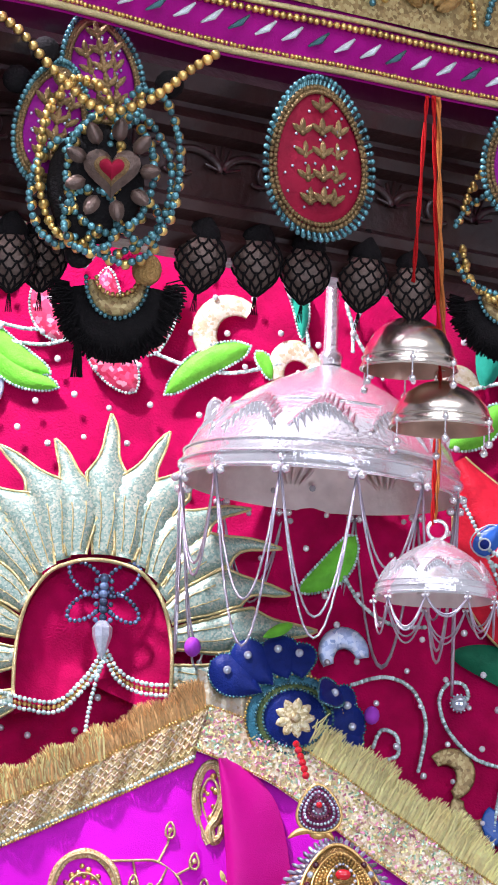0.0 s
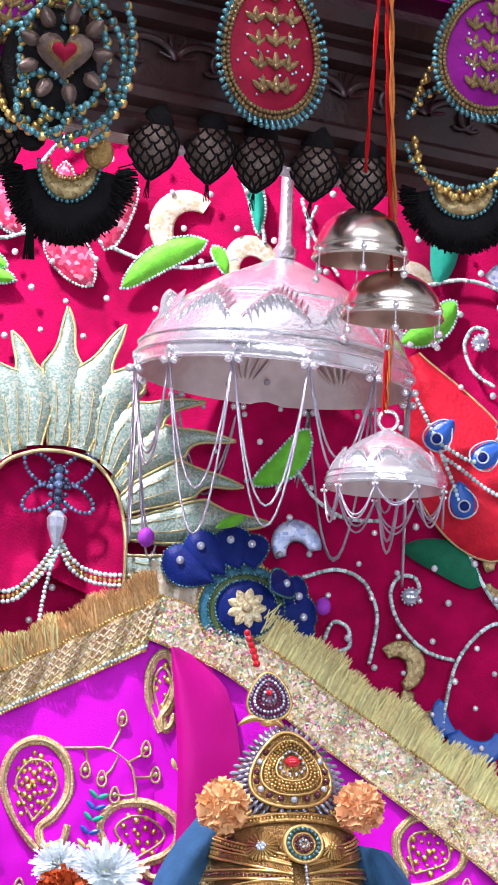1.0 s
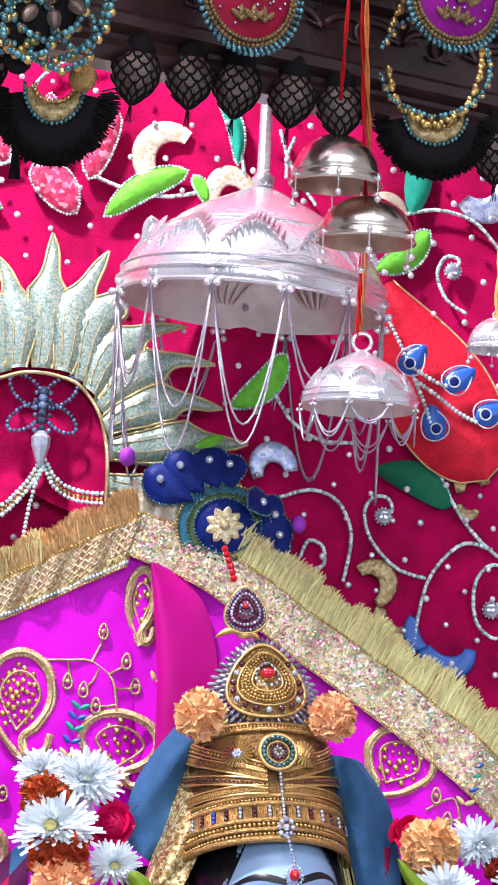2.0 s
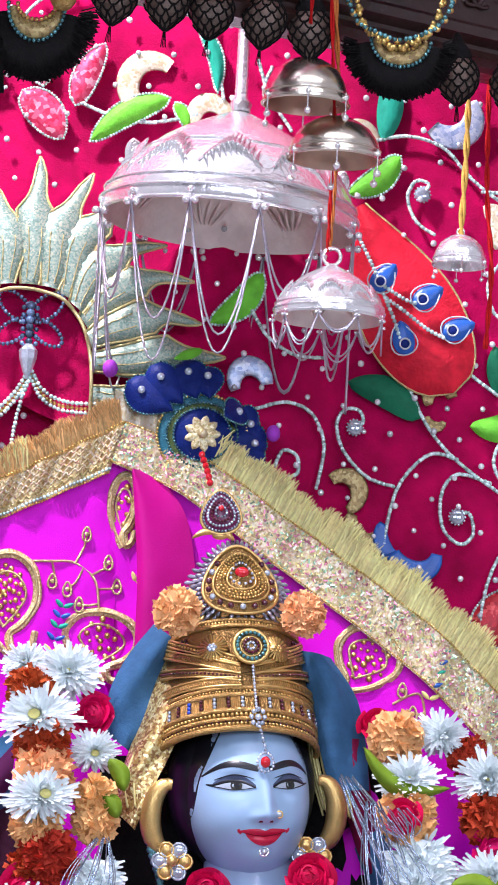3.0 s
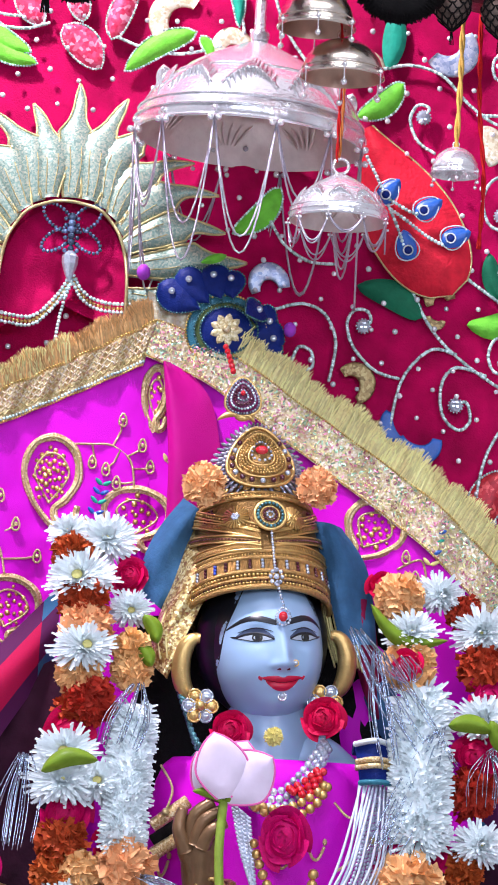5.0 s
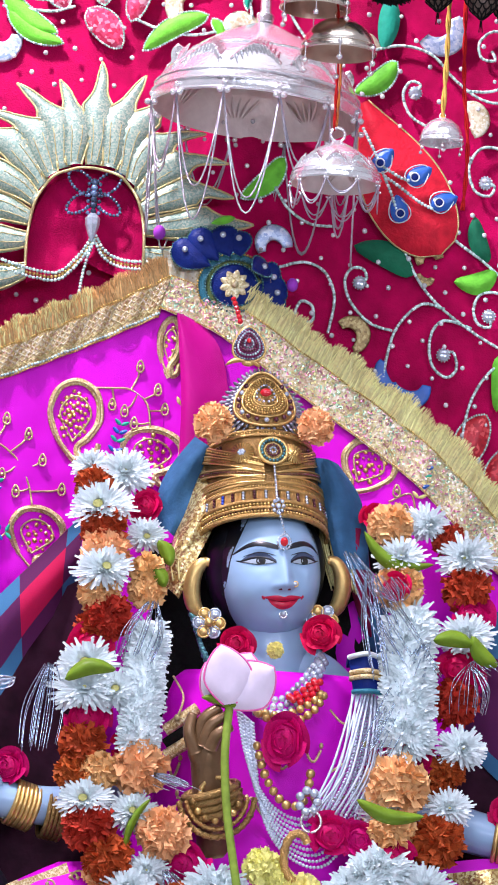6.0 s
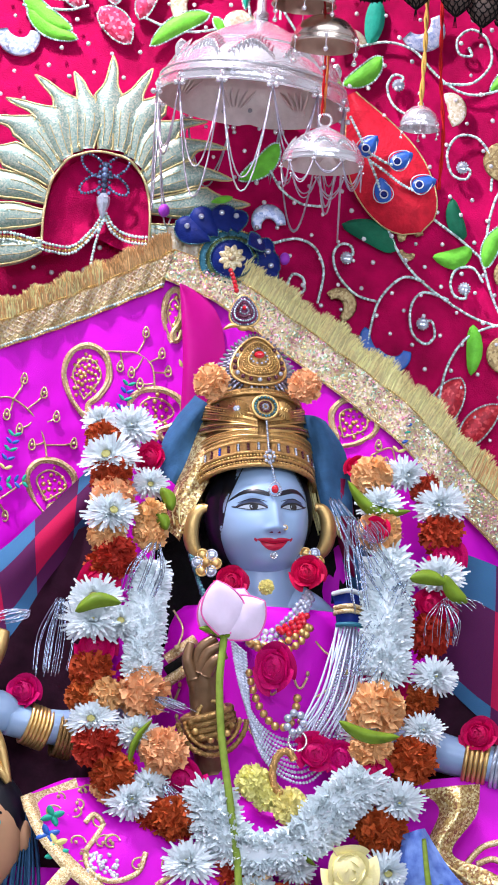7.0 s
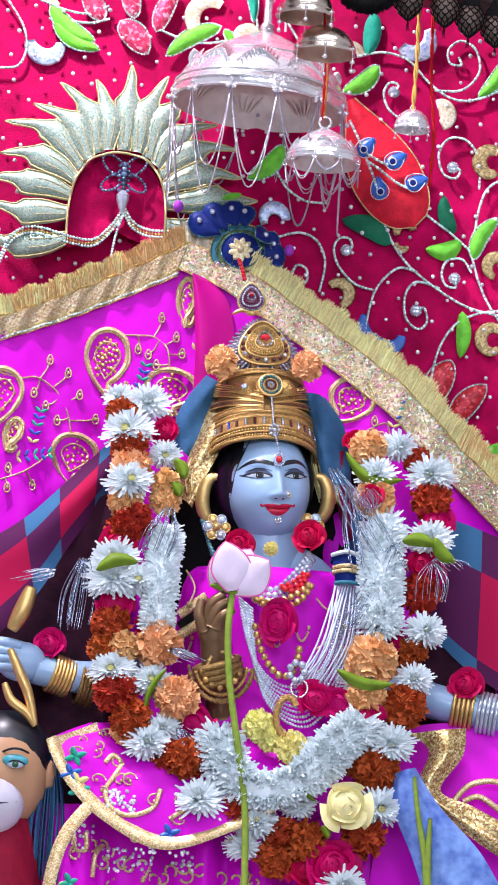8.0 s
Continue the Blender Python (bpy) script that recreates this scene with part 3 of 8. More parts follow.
comma((0.1679, 0.0000, 2.5332), 0.0108, bronze_cloth, 3.2, 1, 2.6, 0.5)
comma((0.1557, 0.0000, 2.4040), 0.0262, blue_satin, 3.4, 1, 2.6, 0.42)
comma((0.1345, 0.0000, 2.4120), 0.0185, blue_satin, 2.4, 1, 2.2, 0.42)
comma((0.3026, 0.0000, 2.5069), 0.0154, bronze_cloth, 0.2, 1, 4.4, 0.6)
comma((-0.3419, 0.0000, 2.8727), 0.0215, cream_cloth, 0.9, 1, 3.6)
comma((0.0775, 0.0000, 2.8002), 0.0169, cream_cloth, 0.2, 1, 3.4, 0.6)

# the red peacock tail with four blue eyes
def peacock_tail():
    bm = bmesh.new()
    a, b = on_cloth((0.0825, 0.0000, 2.7385), 0.006), on_cloth((0.1830, 0.0000, 2.5570), 0.006)
    outline = pad(bm, a, b, 0.1010, 0.016, -0.02, 0.75, nu=26, nv=14, wide=lambda u: (0.12 + 0.88 * math.sin(1.57 * min(1.0, u / 0.62)) ** 1.1) * math.sqrt(max(0.0, 1 - max(0.0, (u - 0.55) / 0.45) ** 2.6)))
    tail = part("peacock_tail", bm, red_applique, backdrop, "scarlet padded peacock tail with blue eyes")
    bm = bmesh.new()
    tube(bm, outline, 0.0013, 5)
    part("edging", bm, cord_gold, tail)
    for (x, y, z), turn in (((0.1054, 0.0000, 2.6600), 0.5), ((0.1482, 0.0000, 2.6444), 0.8), ((0.1297, 0.0000, 2.6002), -0.4), ((0.1789, 0.0000, 2.6148), 1.0)):
        y = -0.020
        bm = bmesh.new()
        m = Matrix.Translation((x, y, z)) @ Matrix.Rotation(turn, 4, "Y")
        pad(bm, m @ Vector((-0.002, 0, -0.013)), m @ Vector((0.004, 0, 0.021)), 0.025, 0.004, 0.0, 0.45)
        eye = part("feather_eye", bm, blue_satin, tail)
        bm = bmesh.new()
        ring = [m @ Vector((0.0052 * math.cos(k * 0.4488), -0.006, 0.0052 * math.sin(k * 0.4488) - 0.003)) for k in range(14)]
        tube(bm, ring, 0.0009, 5, closed=True)
        rim = [m @ Vector((0.0126 * math.cos(k * 0.314) * (1 - 0.3 * math.sin(k * 0.314)), -0.002, 0.0155 * math.sin(k * 0.314) + 0.002)) for k in range(20)]
        tube(bm, rim, 0.0008, 5, closed=True)
        part("cord", bm, cord_silver, eye)
        bm = bmesh.new()
        ball(bm, m @ Vector((0, -0.005, -0.003)), 0.0048, 10, 6, sy=0.4)
        part("pupil", bm, navy_cloth, eye)
    for pts in (((0.1112, -0.0220, 2.6415), (0.1278, -0.0240, 2.6305), (0.1512, -0.0240, 2.6138), (0.1694, -0.0220, 2.6055)),
                ((0.1078, -0.0220, 2.6463), (0.1187, -0.0240, 2.6217), (0.1262, -0.0220, 2.6028)),
                ((0.1090, -0.0220, 2.6530), (0.1305, -0.0240, 2.6406), (0.1419, -0.0220, 2.6385)),
                ((0.0825, -0.0160, 2.7001), (0.0932, -0.0200, 2.6790), (0.1021, -0.0220, 2.6608))):
        bm = bmesh.new()
        beads(bm, curve_through(pts, 8), 0.0023, 0.0042, 6, 4)
        part("bead_stalk", bm, bead_pearl, tail)


peacock_tail()

# the sunburst of padded silver petals round a crimson niche
def sunburst():
    bm = bmesh.new()
    cx, _, cz = (-0.2393, -0.0300, 2.5258)
    rx, rz, RX, RZ = 0.0700, 0.1080, 0.1960, 0.2370

    def sq(x):
        return math.copysign(abs(x) ** 0.78, x)

    def inner(u, v):
        a = math.pi * (1.06 - 1.12 * u)
        k = 0.985 * v
        return Vector((cx + rx * k * sq(math.cos(a)), -0.012 - 0.004 * math.sin(9 * u + 7 * v), cz + rz * k * sq(math.sin(a)) - 0.0062))

    sheet(bm, inner, 32, 10)
    sun = part("sunburst", bm, velvet, backdrop, "silver tissue sunburst of padded petals with gold cord")
    n = 17
    for i in range(n):
        f = i / (n - 1)
        a = math.radians(188 - 200 * f)
        wob = 1.0 + 0.035 * math.sin(5.1 * i) - 0.05 * (i % 2)
        b = Vector((cx + rx * sq(math.cos(a)), -0.026 - 0.002 * (i % 2), cz + rz * sq(math.sin(a))))
        t = Vector((cx + RX * wob * math.cos(a), -0.014, cz + RZ * wob * math.sin(a)))
        hook = 0.18 * math.sin(2 * math.pi * (f - 0.10) / 0.8)
        w = 0.0400
        bm = bmesh.new()
        d = t - b
        side = Vector((-d.z, 0, d.x)).normalized()
        nu, nv = 24, 8

        def g(u, v, b=b, d=d, side=side, w=w, hook=hook, i=i):
            k = 2 * v - 1
            ww = w * (0.50 + 0.50 * math.sin(1.57 * min(1.0, u / 0.52)))
            if u > 0.58:
                q = min(1.0, (u - 0.58) / 0.42)
                ww *= (1 - q ** 1.3) * (1 - 0.42 * max(0.0, math.sin(math.pi * q ** 0.7)) ** 1.5) + 0.02
            mid = b + d * u + side * (-0.55 * hook * math.sin(math.pi * u) + hook * max(0.0, (u - 0.45) / 0.55) ** 1.6 * 1.2 + 0.010 * math.sin(11 * u + i)) * d.length
            puff = math.sqrt(max(0.0, 1 - k * k))
            return mid + side * (k * ww * 0.5) + Vector((0, -0.011 * puff * (0.4 + 0.6 * math.sin(math.pi * min(1, u + 0.12))) - 0.0012 * puff * math.sin(70 * u + 3 * i + 2 * k), 0))

        sheet(bm, g, nu, nv)
        pt = part("padded_petal", bm, petal_cloth, sun)
        bm = bmesh.new()
        line = [g(k / 24, 0.06) + Vector((0, -0.0010, 0)) for k in range(25)] + [g(k / 24, 0.94) + Vector((0, -0.0010, 0)) for k in range(24, -1, -1)]
        tube(bm, line, 0.0014, 5)
        for v in (0.34, 0.66):
            tube(bm, [g(0.04 + 0.40 * k / 10, v) + Vector((0, -0.0004, 0)) for k in range(11)], 0.0006, 4)
        part("gold_cord", bm, cord_gold, pt)
    bm = bmesh.new()
    line = [Vector((cx + rx * 0.99 * sq(math.cos(math.pi * (1.03 - 1.06 * k / 60))), -0.040 - 0.003 * math.sin(k * 0.7), cz + rz * 0.97 * sq(math.sin(math.pi * (1.03 - 1.06 * k / 60))) - 0.0031)) for k in range(61)]
    tube(bm, line, 0.0018, 6)
    part("arch_cord", bm, cord_gold, sun)


sunburst()


def brooch():
    """Beaded butterfly brooch with a drop stone."""
    c = Vector((-0.2327, -0.0300, 2.5944))
    b = thing("beaded_brooch", (c.x, -0.03, c.z - 0.04), "black and crystal beaded butterfly brooch pinned on velvet", "brooch")
    for s in (-1, 1):
        for ang, ln, w in ((0.72, 0.040, 0.0105), (-0.62, 0.038, 0.0095)):
            bm = bmesh.new()
            loop = []
            for k in range(24):
                a = 2 * math.pi * k / 24
                u, v = 0.5 - 0.5 * math.cos(a), math.sin(a) * w
                loop.append(c + Vector((s * (u * ln * math.cos(ang) - v * math.sin(ang)), 0.0, u * ln * math.sin(ang) + v * math.cos(ang) + 0.004)))
            beads(bm, loop + loop[:1], 0.0023, 0.0044, 6, 4)
            part("wing", bm, [material("jet_bead", (0.14, 0.21, 0.34), 0.1, 0.5, vary=0.4, scale=300, bump=0.0, island=0.6)], b)
    bm = bmesh.new()
    for k in range(7):
        ball(bm, c + Vector((0, -0.003, 0.018 - k * 0.007)), 0.0048 - 0.0002 * k, 8, 5)
    part("body", bm, MATS["jet_bead"], b)
    bm = bmesh.new()
    for k in range(7):
        for s in (-1, 1):
            ball(bm, c + Vector((s * 0.0065, -0.002, 0.016 - k * 0.007)), 0.0026, 6, 4)
    part("side_beads", bm, MATS["jet_bead"], b)
    bm = bmesh.new()
    lathe(bm, [(0.0005, -0.026), (0.004, -0.02), (0.0085, -0.006), (0.009, 0.002), (0.004, 0.008), (0.0005, 0.009)], 8, Matrix.Translation(c + Vector((0, -0.004, -0.028))))
    part("drop_stone", bm, crystal, b, smooth=False)


brooch()


def bead_rope(name, label, pts, r, rows, mat):
    line = curve_through(pts, 10)
    t = thing(name, line[len(line) // 2], label, "bead rope")
    for k in range(rows):
        bm = bmesh.new()
        o = (k - (rows - 1) / 2) * 2.0 * r
        beads(bm, [p + Vector((0, -0.001 * abs(o) / r, o)) for p in line], r, 1.9 * r, 6, 4, 0.0003)
        part("bead_strand", bm, mat if k in (0, rows - 1) else bead_gold, t)


for q in (((-0.4121, -0.0300, 2.4154), (-0.3972, -0.0300, 2.4735), (-0.3801, -0.0300, 2.5023), (-0.3503, -0.0300, 2.5107), (-0.2999, -0.0300, 2.4991), (-0.2694, -0.0300, 2.4977), (-0.2454, -0.0300, 2.5205), (-0.2296, -0.0300, 2.5477)),
          ((-0.2296, -0.0300, 2.5477), (-0.2170, -0.0300, 2.5271), (-0.1972, -0.0300, 2.5169), (-0.1635, -0.0300, 2.5157), (-0.1400, -0.0300, 2.5237))):
    bead_rope("beaded_rope", "gold and pearl beaded rope draped on the velvet", q, 0.0023, 3, bead_pearl)
bead_rope("bead_string", "thin pearl bead string hanging from the brooch", ((-0.2299, -0.0340, 2.5418), (-0.2396, -0.0340, 2.5068), (-0.2448, -0.0340, 2.4656)), 0.0022, 1, bead_pearl)


def sequins():
    bm = bmesh.new()
    rnd = random.Random(4)
    step = 0.036
    for i in range(-16, 17):
        for j in range(0, 34):
            x = i * step + (step / 2 if j % 2 else 0) + rnd.uniform(-0.008, 0.008)
            z = 1.95 + j * step * 0.92 + rnd.uniform(-0.008, 0.008)
            c = on_cloth((x, 0, z), 0.0065)
            ball(bm, c, rnd.uniform(0.0026, 0.0035), 7, 4, sy=0.55)
    part("sequins", bm, sequin, backdrop, "scattered silver sequins", kind="stuff")


sequins()

# ---- silver parasols, bells and their strings ----
def hang(a, b, drop, n=14):
    """Points of a chain slung between a and b."""
    a, b = Vector(a), Vector(b)
    return [a.lerp(b, k / n) - Vector((0, 0, drop * 4 * (k / n) * (1 - k / n))) for k in range(n + 1)]


def parasol(name, label, centre, R, height, tilt, balls, drops, rod):
    c = Vector(centre)
    m = Matrix.Translation(c) @ Matrix.Rotation(math.radians(tilt), 4, "Y")
    ob = thing(name, c, label, "parasol", "silver parasols")
    h = height
    bm = bmesh.new()
    prof = [(R * 0.985, -0.002), (R * 1.0, 0.0), (R * 1.012, h * 0.10), (R * 0.99, h * 0.17), (R * 0.985, h * 0.20), (R * 0.96, h * 0.24), (R * 0.90, h * 0.35), (R * 0.78, h * 0.50), (R * 0.70, h * 0.565),
            (R * 0.685, h * 0.58), (R * 0.60, h * 0.67), (R * 0.46, h * 0.77), (R * 0.30, h * 0.86), (R * 0.15, h * 0.94), (R * 0.05, h * 0.985), (R * 0.012, h)]
    lathe(bm, prof, 72, m)
    dome = part("dome", bm, silver, ob)
    bm = bmesh.new()
    lathe(bm, [(R * 0.985, -0.002), (R * 0.93, h * 0.16), (R * 0.84, h * 0.34), (R * 0.70, h * 0.47), (R * 0.40, h * 0.60), (R * 0.02, h * 0.66)], 72, m)
    # the pink that the underside reflects is put into its base colour
    part("inner_shell", bm, material("pink_reflection_silver", (0.88, 0.75, 0.71), 0.36, 0.55, vary=0.2, scale=60, bump=0.5, bscale=130), ob)
    bm = bmesh.new()
    for z, r, t in ((0.0, 1.0, 0.012), (0.105, 1.018, 0.010), (0.205, 0.992, 0.009), (0.575, 0.70, 0.010)):
        tube(bm, [m @ Vector((R * r * math.cos(k * math.pi / 36), R * r * math.sin(k * math.pi / 36), h * z)) for k in range(72)], R * t, 5, closed=True)
    part("rim_moulding", bm, silver, ob)
    # embossed fronds round the dome and rosettes inside
    bm = bmesh.new()
    for k in range(10):
        a0 = 2 * math.pi * k / 10
        spine = []
        for i in range(13):
            t = i / 12
            a = a0 + t * 0.52
            zz = 0.30 + 0.20 * math.sin(math.pi * t)
            rr = 0.955 - (zz - 0.24) * 0.62
            spine.append(m @ Vector((R * rr * math.cos(a), R * rr * math.sin(a), h * zz + 0.0008)))
        tube(bm, spine, R * 0.020, 5)
        for i in range(1, 12):
            for s in (-1, 1):
                t = i / 12
                a = a0 + t * 0.52 + 0.05
                zz = 0.30 + 0.20 * math.sin(math.pi * t) + s * 0.11
                rr = 0.958 - (zz - 0.24) * 0.62
                tube(bm, [spine[i], m @ Vector((R * rr * math.cos(a), R * rr * math.sin(a), h * zz + 0.0008))], R * 0.024, 5, lambda q: 1.15 - q)
    part("embossed_frond", bm, silver, ob)
    for k in range(8):
        bm = bmesh.new()
        a0 = 2 * math.pi * k / 8 + 0.2
        for s in (-0.16, -0.08, 0.0, 0.08, 0.16):
            p = [m @ Vector((R * (0.90 - 0.10 * t) * math.cos(a0 + s * (0.4 + t)), R * (0.90 - 0.10 * t) * math.sin(a0 + s * (0.4 + t)), h * (0.18 + 0.20 * t) - 0.001)) for t in (0, 0.25, 0.5, 0.75, 1)]
            tube(bm, p, R * 0.014, 5, lambda q: 0.3 + math.sin(math.pi * q))
        part("embossed_rosette", bm, MATS["pink_reflection_silver"], ob)
    rim = []
    for k in range(balls):
        a = 2 * math.pi * (k + 0.4) / balls
        q = m @ Vector((R * 1.02 * math.cos(a), R * 1.02 * math.sin(a), -0.004))
        rim.append(q)
        bm = bmesh.new()
        s = R * 0.032
        tube(bm, [q + Vector((0, 0, 0.3 * s)), q + Vector((0, 0, 3.2 * s))], s * 0.3, 5)
        ball(bm, q + Vector((0, 0, 2.4 * s)), s * 0.8, 7, 5)
        for d in (-1, 1):
            ball(bm, q + Vector((d * s * 1.1, -s * 0.4, -s * 0.3)), s, 8, 6)
        part("jingle", bm, silver, ob)
    for k in range(balls):
        a, b = rim[k], rim[(k + 1) % balls]
        for d in drops:
            bm = bmesh.new()
            line = hang(a, b, d * random.uniform(0.85, 1.1) * (0.6 if k % 3 == 0 else 1.0))
            tube(bm, line, max(0.0009, R * 0.0095), 5)
            part("chain", bm, chain_metal, ob)
    bm = bmesh.new()
    top = m @ Vector((0, 0, h))
    if rod:
        lathe(bm, [(0.009, -0.002), (0.011, 0.006), (0.0065, 0.012), (0.0055, 0.10), (0.0055, 0.36), (0.004, 0.362)], 12, Matrix.Translation(top))
        part("rod", bm, silver, ob)
        for a in (2.7, 3.6, 0.3, 5.5):
            bm = bmesh.new()
            pad(bm, m @ Vector((R * 0.86 * math.cos(a), R * 0.4 * math.sin(a), h * 0.40)), m @ Vector((R * 0.90 * math.cos(a), R * 0.42 * math.sin(a), h * 0.40 + 0.024)), 0.020, 0.003, 0.0, 0.4)
            part("crest_leaf", bm, silver, ob)
    else:
        ring = [top + Vector((R * 0.16 * math.cos(k * math.pi / 8), 0, R * 0.16 * math.sin(k * math.pi / 8) + R * 0.13)) for k in range(16)]
        tube(bm, ring, R * 0.035, 6, closed=True)
        part("ring", bm, silver, ob)
    return ob


parasol("ceremonial_parasol", "large embossed silver parasol with slung chains above the statue", (-0.0482, -0.1000, 2.6894), 0.122, 0.112, 3.0, 12, (0.125, 0.155), True)
parasol("small_parasol", "small embossed silver parasol hanging on a red thread", (0.0447, -0.2400, 2.5798), 0.0505, 0.050, 0.0, 9, (0.024, 0.033), False)


def bell(name, centre, R, h, mat, label):
    c = Vector(centre)
    ob = thing(name, c, label, "hanging bell", "hanging bells")
    bm = bmesh.new()
    m = Matrix.Translation(c)
    lathe(bm, [(R * 0.97, 0.0), (R * 1.02, h * 0.05), (R * 0.98, h * 0.14), (R * 0.96, h * 0.20), (R * 0.975, h * 0.24), (R * 0.90, h * 0.46), (R * 0.74, h * 0.70), (R * 0.52, h * 0.86), (R * 0.42, h * 0.88), (R * 0.40, h * 0.92), (R * 0.2, h * 0.985), (R * 0.03, h)], 48, m)
    part("dome", bm, mat, ob)
    bm = bmesh.new()
    lathe(bm, [(R * 0.97, 0.0), (R * 0.92, h * 0.2), (R * 0.84, h * 0.46), (R * 0.66, h * 0.68), (R * 0.3, h * 0.84), (R * 0.02, h * 0.88)], 48, m)
    part("inner_shell", bm, copper_inner if mat is silver_dark else mat, ob)
    bm = bmesh.new()
    for z, r in ((0.03, 1.02), (0.22, 0.985)):
        tube(bm, [c + Vector((R * r * math.cos(k * math.pi / 24), R * r * math.sin(k * math.pi / 24), h * z)) for k in range(48)], R * 0.018, 5, closed=True)
    part("rim_moulding", bm, mat, ob)
    for k in range(6):
        a = math.pi * (k + 0.5) / 3
        q = c + Vector((R * 1.03 * math.cos(a), R * 1.03 * math.sin(a), 0))
        bm = bmesh.new()
        tube(bm, [q + Vector((0, 0, h * 0.2)), q - Vector((0, 0, R * 0.30))], R * 0.02, 5)
        ball(bm, q + Vector((0, 0, h * 0.10)), R * 0.07, 7, 5)
        ball(bm, q - Vector((0, 0, R * 0.34)), R * 0.085, 8, 6)
        part("jingle", bm, silver, ob)
    bm = bmesh.new()
    top = c + Vector((0, 0, h))
    tube(bm, [top + Vector((R * 0.13 * math.cos(k * math.pi / 8), 0, R * 0.13 * math.sin(k * math.pi / 8) + R * 0.1)) for k in range(16)], R * 0.035, 6, closed=True)
    part("ring", bm, mat, ob)
    return ob


bell("hanging_bell", (0.0086, -0.3600, 2.7463), 0.0385, 0.044, silver_dark, "smoky silver temple bell hanging on red threads")
bell("hanging_bell", (0.0373, -0.3400, 2.7031), 0.0415, 0.040, silver_dark, "smoky silver temple bell below another bell")
bell("hanging_bell", (0.1637, -0.2100, 2.6401), 0.0250, 0.030, silver, "small silver temple bell hanging on a yellow cord")


def thread(name, label, mat, r, *pts, strands=2):
    ob = thing(name, pts[-1], label, "thread")
    line = curve_through(pts, 8)
    for k in range(strands):
        bm = bmesh.new()
        tube(bm, [p + Vector((r * math.cos(i * 0.9 + math.pi * k), r * math.sin(i * 0.9 + math.pi * k), 0)) for i, p in enumerate(line)], r, 6)
        part("strand", bm, mat, ob)
    return ob


thread("red_thread", "twisted red thread holding a bell", red_thread, 0.0010, (0.0103, -0.4550, 2.9478), (0.0094, -0.4550, 2.9349), (0.0076, -0.4200, 2.8429), (0.0089, -0.3600, 2.7986))
thread("red_thread", "twisted red thread holding a bell", red_thread, 0.0011, (0.0153, -0.4550, 2.9471), (0.0164, -0.4500, 2.9365), (0.0251, -0.4000, 2.8345), (0.0358, -0.3400, 2.7410))
thread("orange_thread", "orange twisted thread beside the bells", orange_thread, 0.0012, (0.0188, -0.4550, 2.9463), (0.0200, -0.4500, 2.9367), (0.0271, -0.4100, 2.8461), (0.0368, -0.3500, 2.7763))
thread("red_thread", "red thread holding the small parasol", red_thread, 0.0011, (0.0402, -0.2500, 2.7363), (0.0403, -0.2450, 2.6963), (0.0405, -0.2400, 2.6405))
thread("orange_thread", "orange thread beside a red thread", orange_thread, 0.0009, (0.0441, -0.2500, 2.7365), (0.0438, -0.2450, 2.6886), (0.0426, -0.2400, 2.6454))
thread("cotton_string", "yellow cotton cord holding a small bell", yellow_thread, 0.0017, (0.1642, -0.2200, 2.8717), (0.1651, -0.2150, 2.8007), (0.1655, -0.2100, 2.7378), (0.1637, -0.2100, 2.6688))
thread("red_thread", "loose red thread with a fluffy tassel end", red_thread, 0.0014, (0.1837, -0.2000, 2.8792), (0.1855, -0.2000, 2.7822), (0.1877, -0.2000, 2.7099), (0.1945, -0.2000, 2.6382), (0.1920, -0.2000, 2.5664))

# ---- the carved beam and what hangs on it ----
ALONG = Vector((math.cos(math.radians(32)), math.sin(math.radians(32)), 0))
OUT = Vector((ALONG.y, -ALONG.x, 0))
BEAM = Vector((-0.12, -0.44, 2.812))


def on_beam(u, out, z):
    return BEAM + ALONG * u + OUT * out + Vector((0, 0, z))


def beam():
    ob = thing("carved_beam", on_beam(0, 0, 0), "dark carved wooden beam of the altar canopy", "beam", kind="structure")
    prof = ((-0.03, 0.0), (0.0, 0.0), (0.006, 0.004), (0.012, 0.010), (0.006, 0.018), (0.006, 0.022), (0.016, 0.028), (0.018, 0.036), (0.008, 0.042), (0.008, 0.085), (0.020, 0.090),
            (0.024, 0.098), (0.016, 0.108), (0.016, 0.112), (0.030, 0.118), (0.036, 0.130), (0.028, 0.140), (0.028, 0.24), (-0.03, 0.24))
    bm = bmesh.new()
    n = 24
    rows = [[bm.verts.new(on_beam(-0.8 + 1.6 * i / n, o, z)) for o, z in prof] for i in range(n + 1)]
    for a, b in zip(rows, rows[1:]):
        for k in range(len(prof)):
            k2 = (k + 1) % len(prof)
            bm.faces.new((a[k], b[k], b[k2], a[k2]))
    part("moulded_body", bm, wood, ob, smooth=False)
    for i in range(-9, 10):
        for s in (-1, 1):
            bm = bmesh.new()
            c = on_beam(i * 0.082, 0.010, 0.064)
            pts = [c + ALONG * (s * (0.030 - 0.024 * t) * math.cos(5.2 * t) + s * 0.010) + Vector((0, 0, (0.018 - 0.013 * t) * math.sin(5.2 * t))) for t in [k / 20 for k in range(21)]]
            tube(bm, pts, 0.0034, 6, lambda t: 1.15 - 0.6 * t)
            part("carved_scroll", bm, wood, ob)
        bm = bmesh.new()
        c = on_beam(i * 0.082 + 0.041, 0.010, 0.064)
        for k in range(7):
            a = math.radians(-80 + k * 26.6)
            tube(bm, [c, c + ALONG * math.sin(a) * 0.017 + Vector((0, 0, math.cos(a) * 0.020)) + OUT * 0.002], 0.003, 5, lambda t: 0.5 + math.sin(math.pi * t))
        part("carved_palmette", bm, wood, ob)


beam()


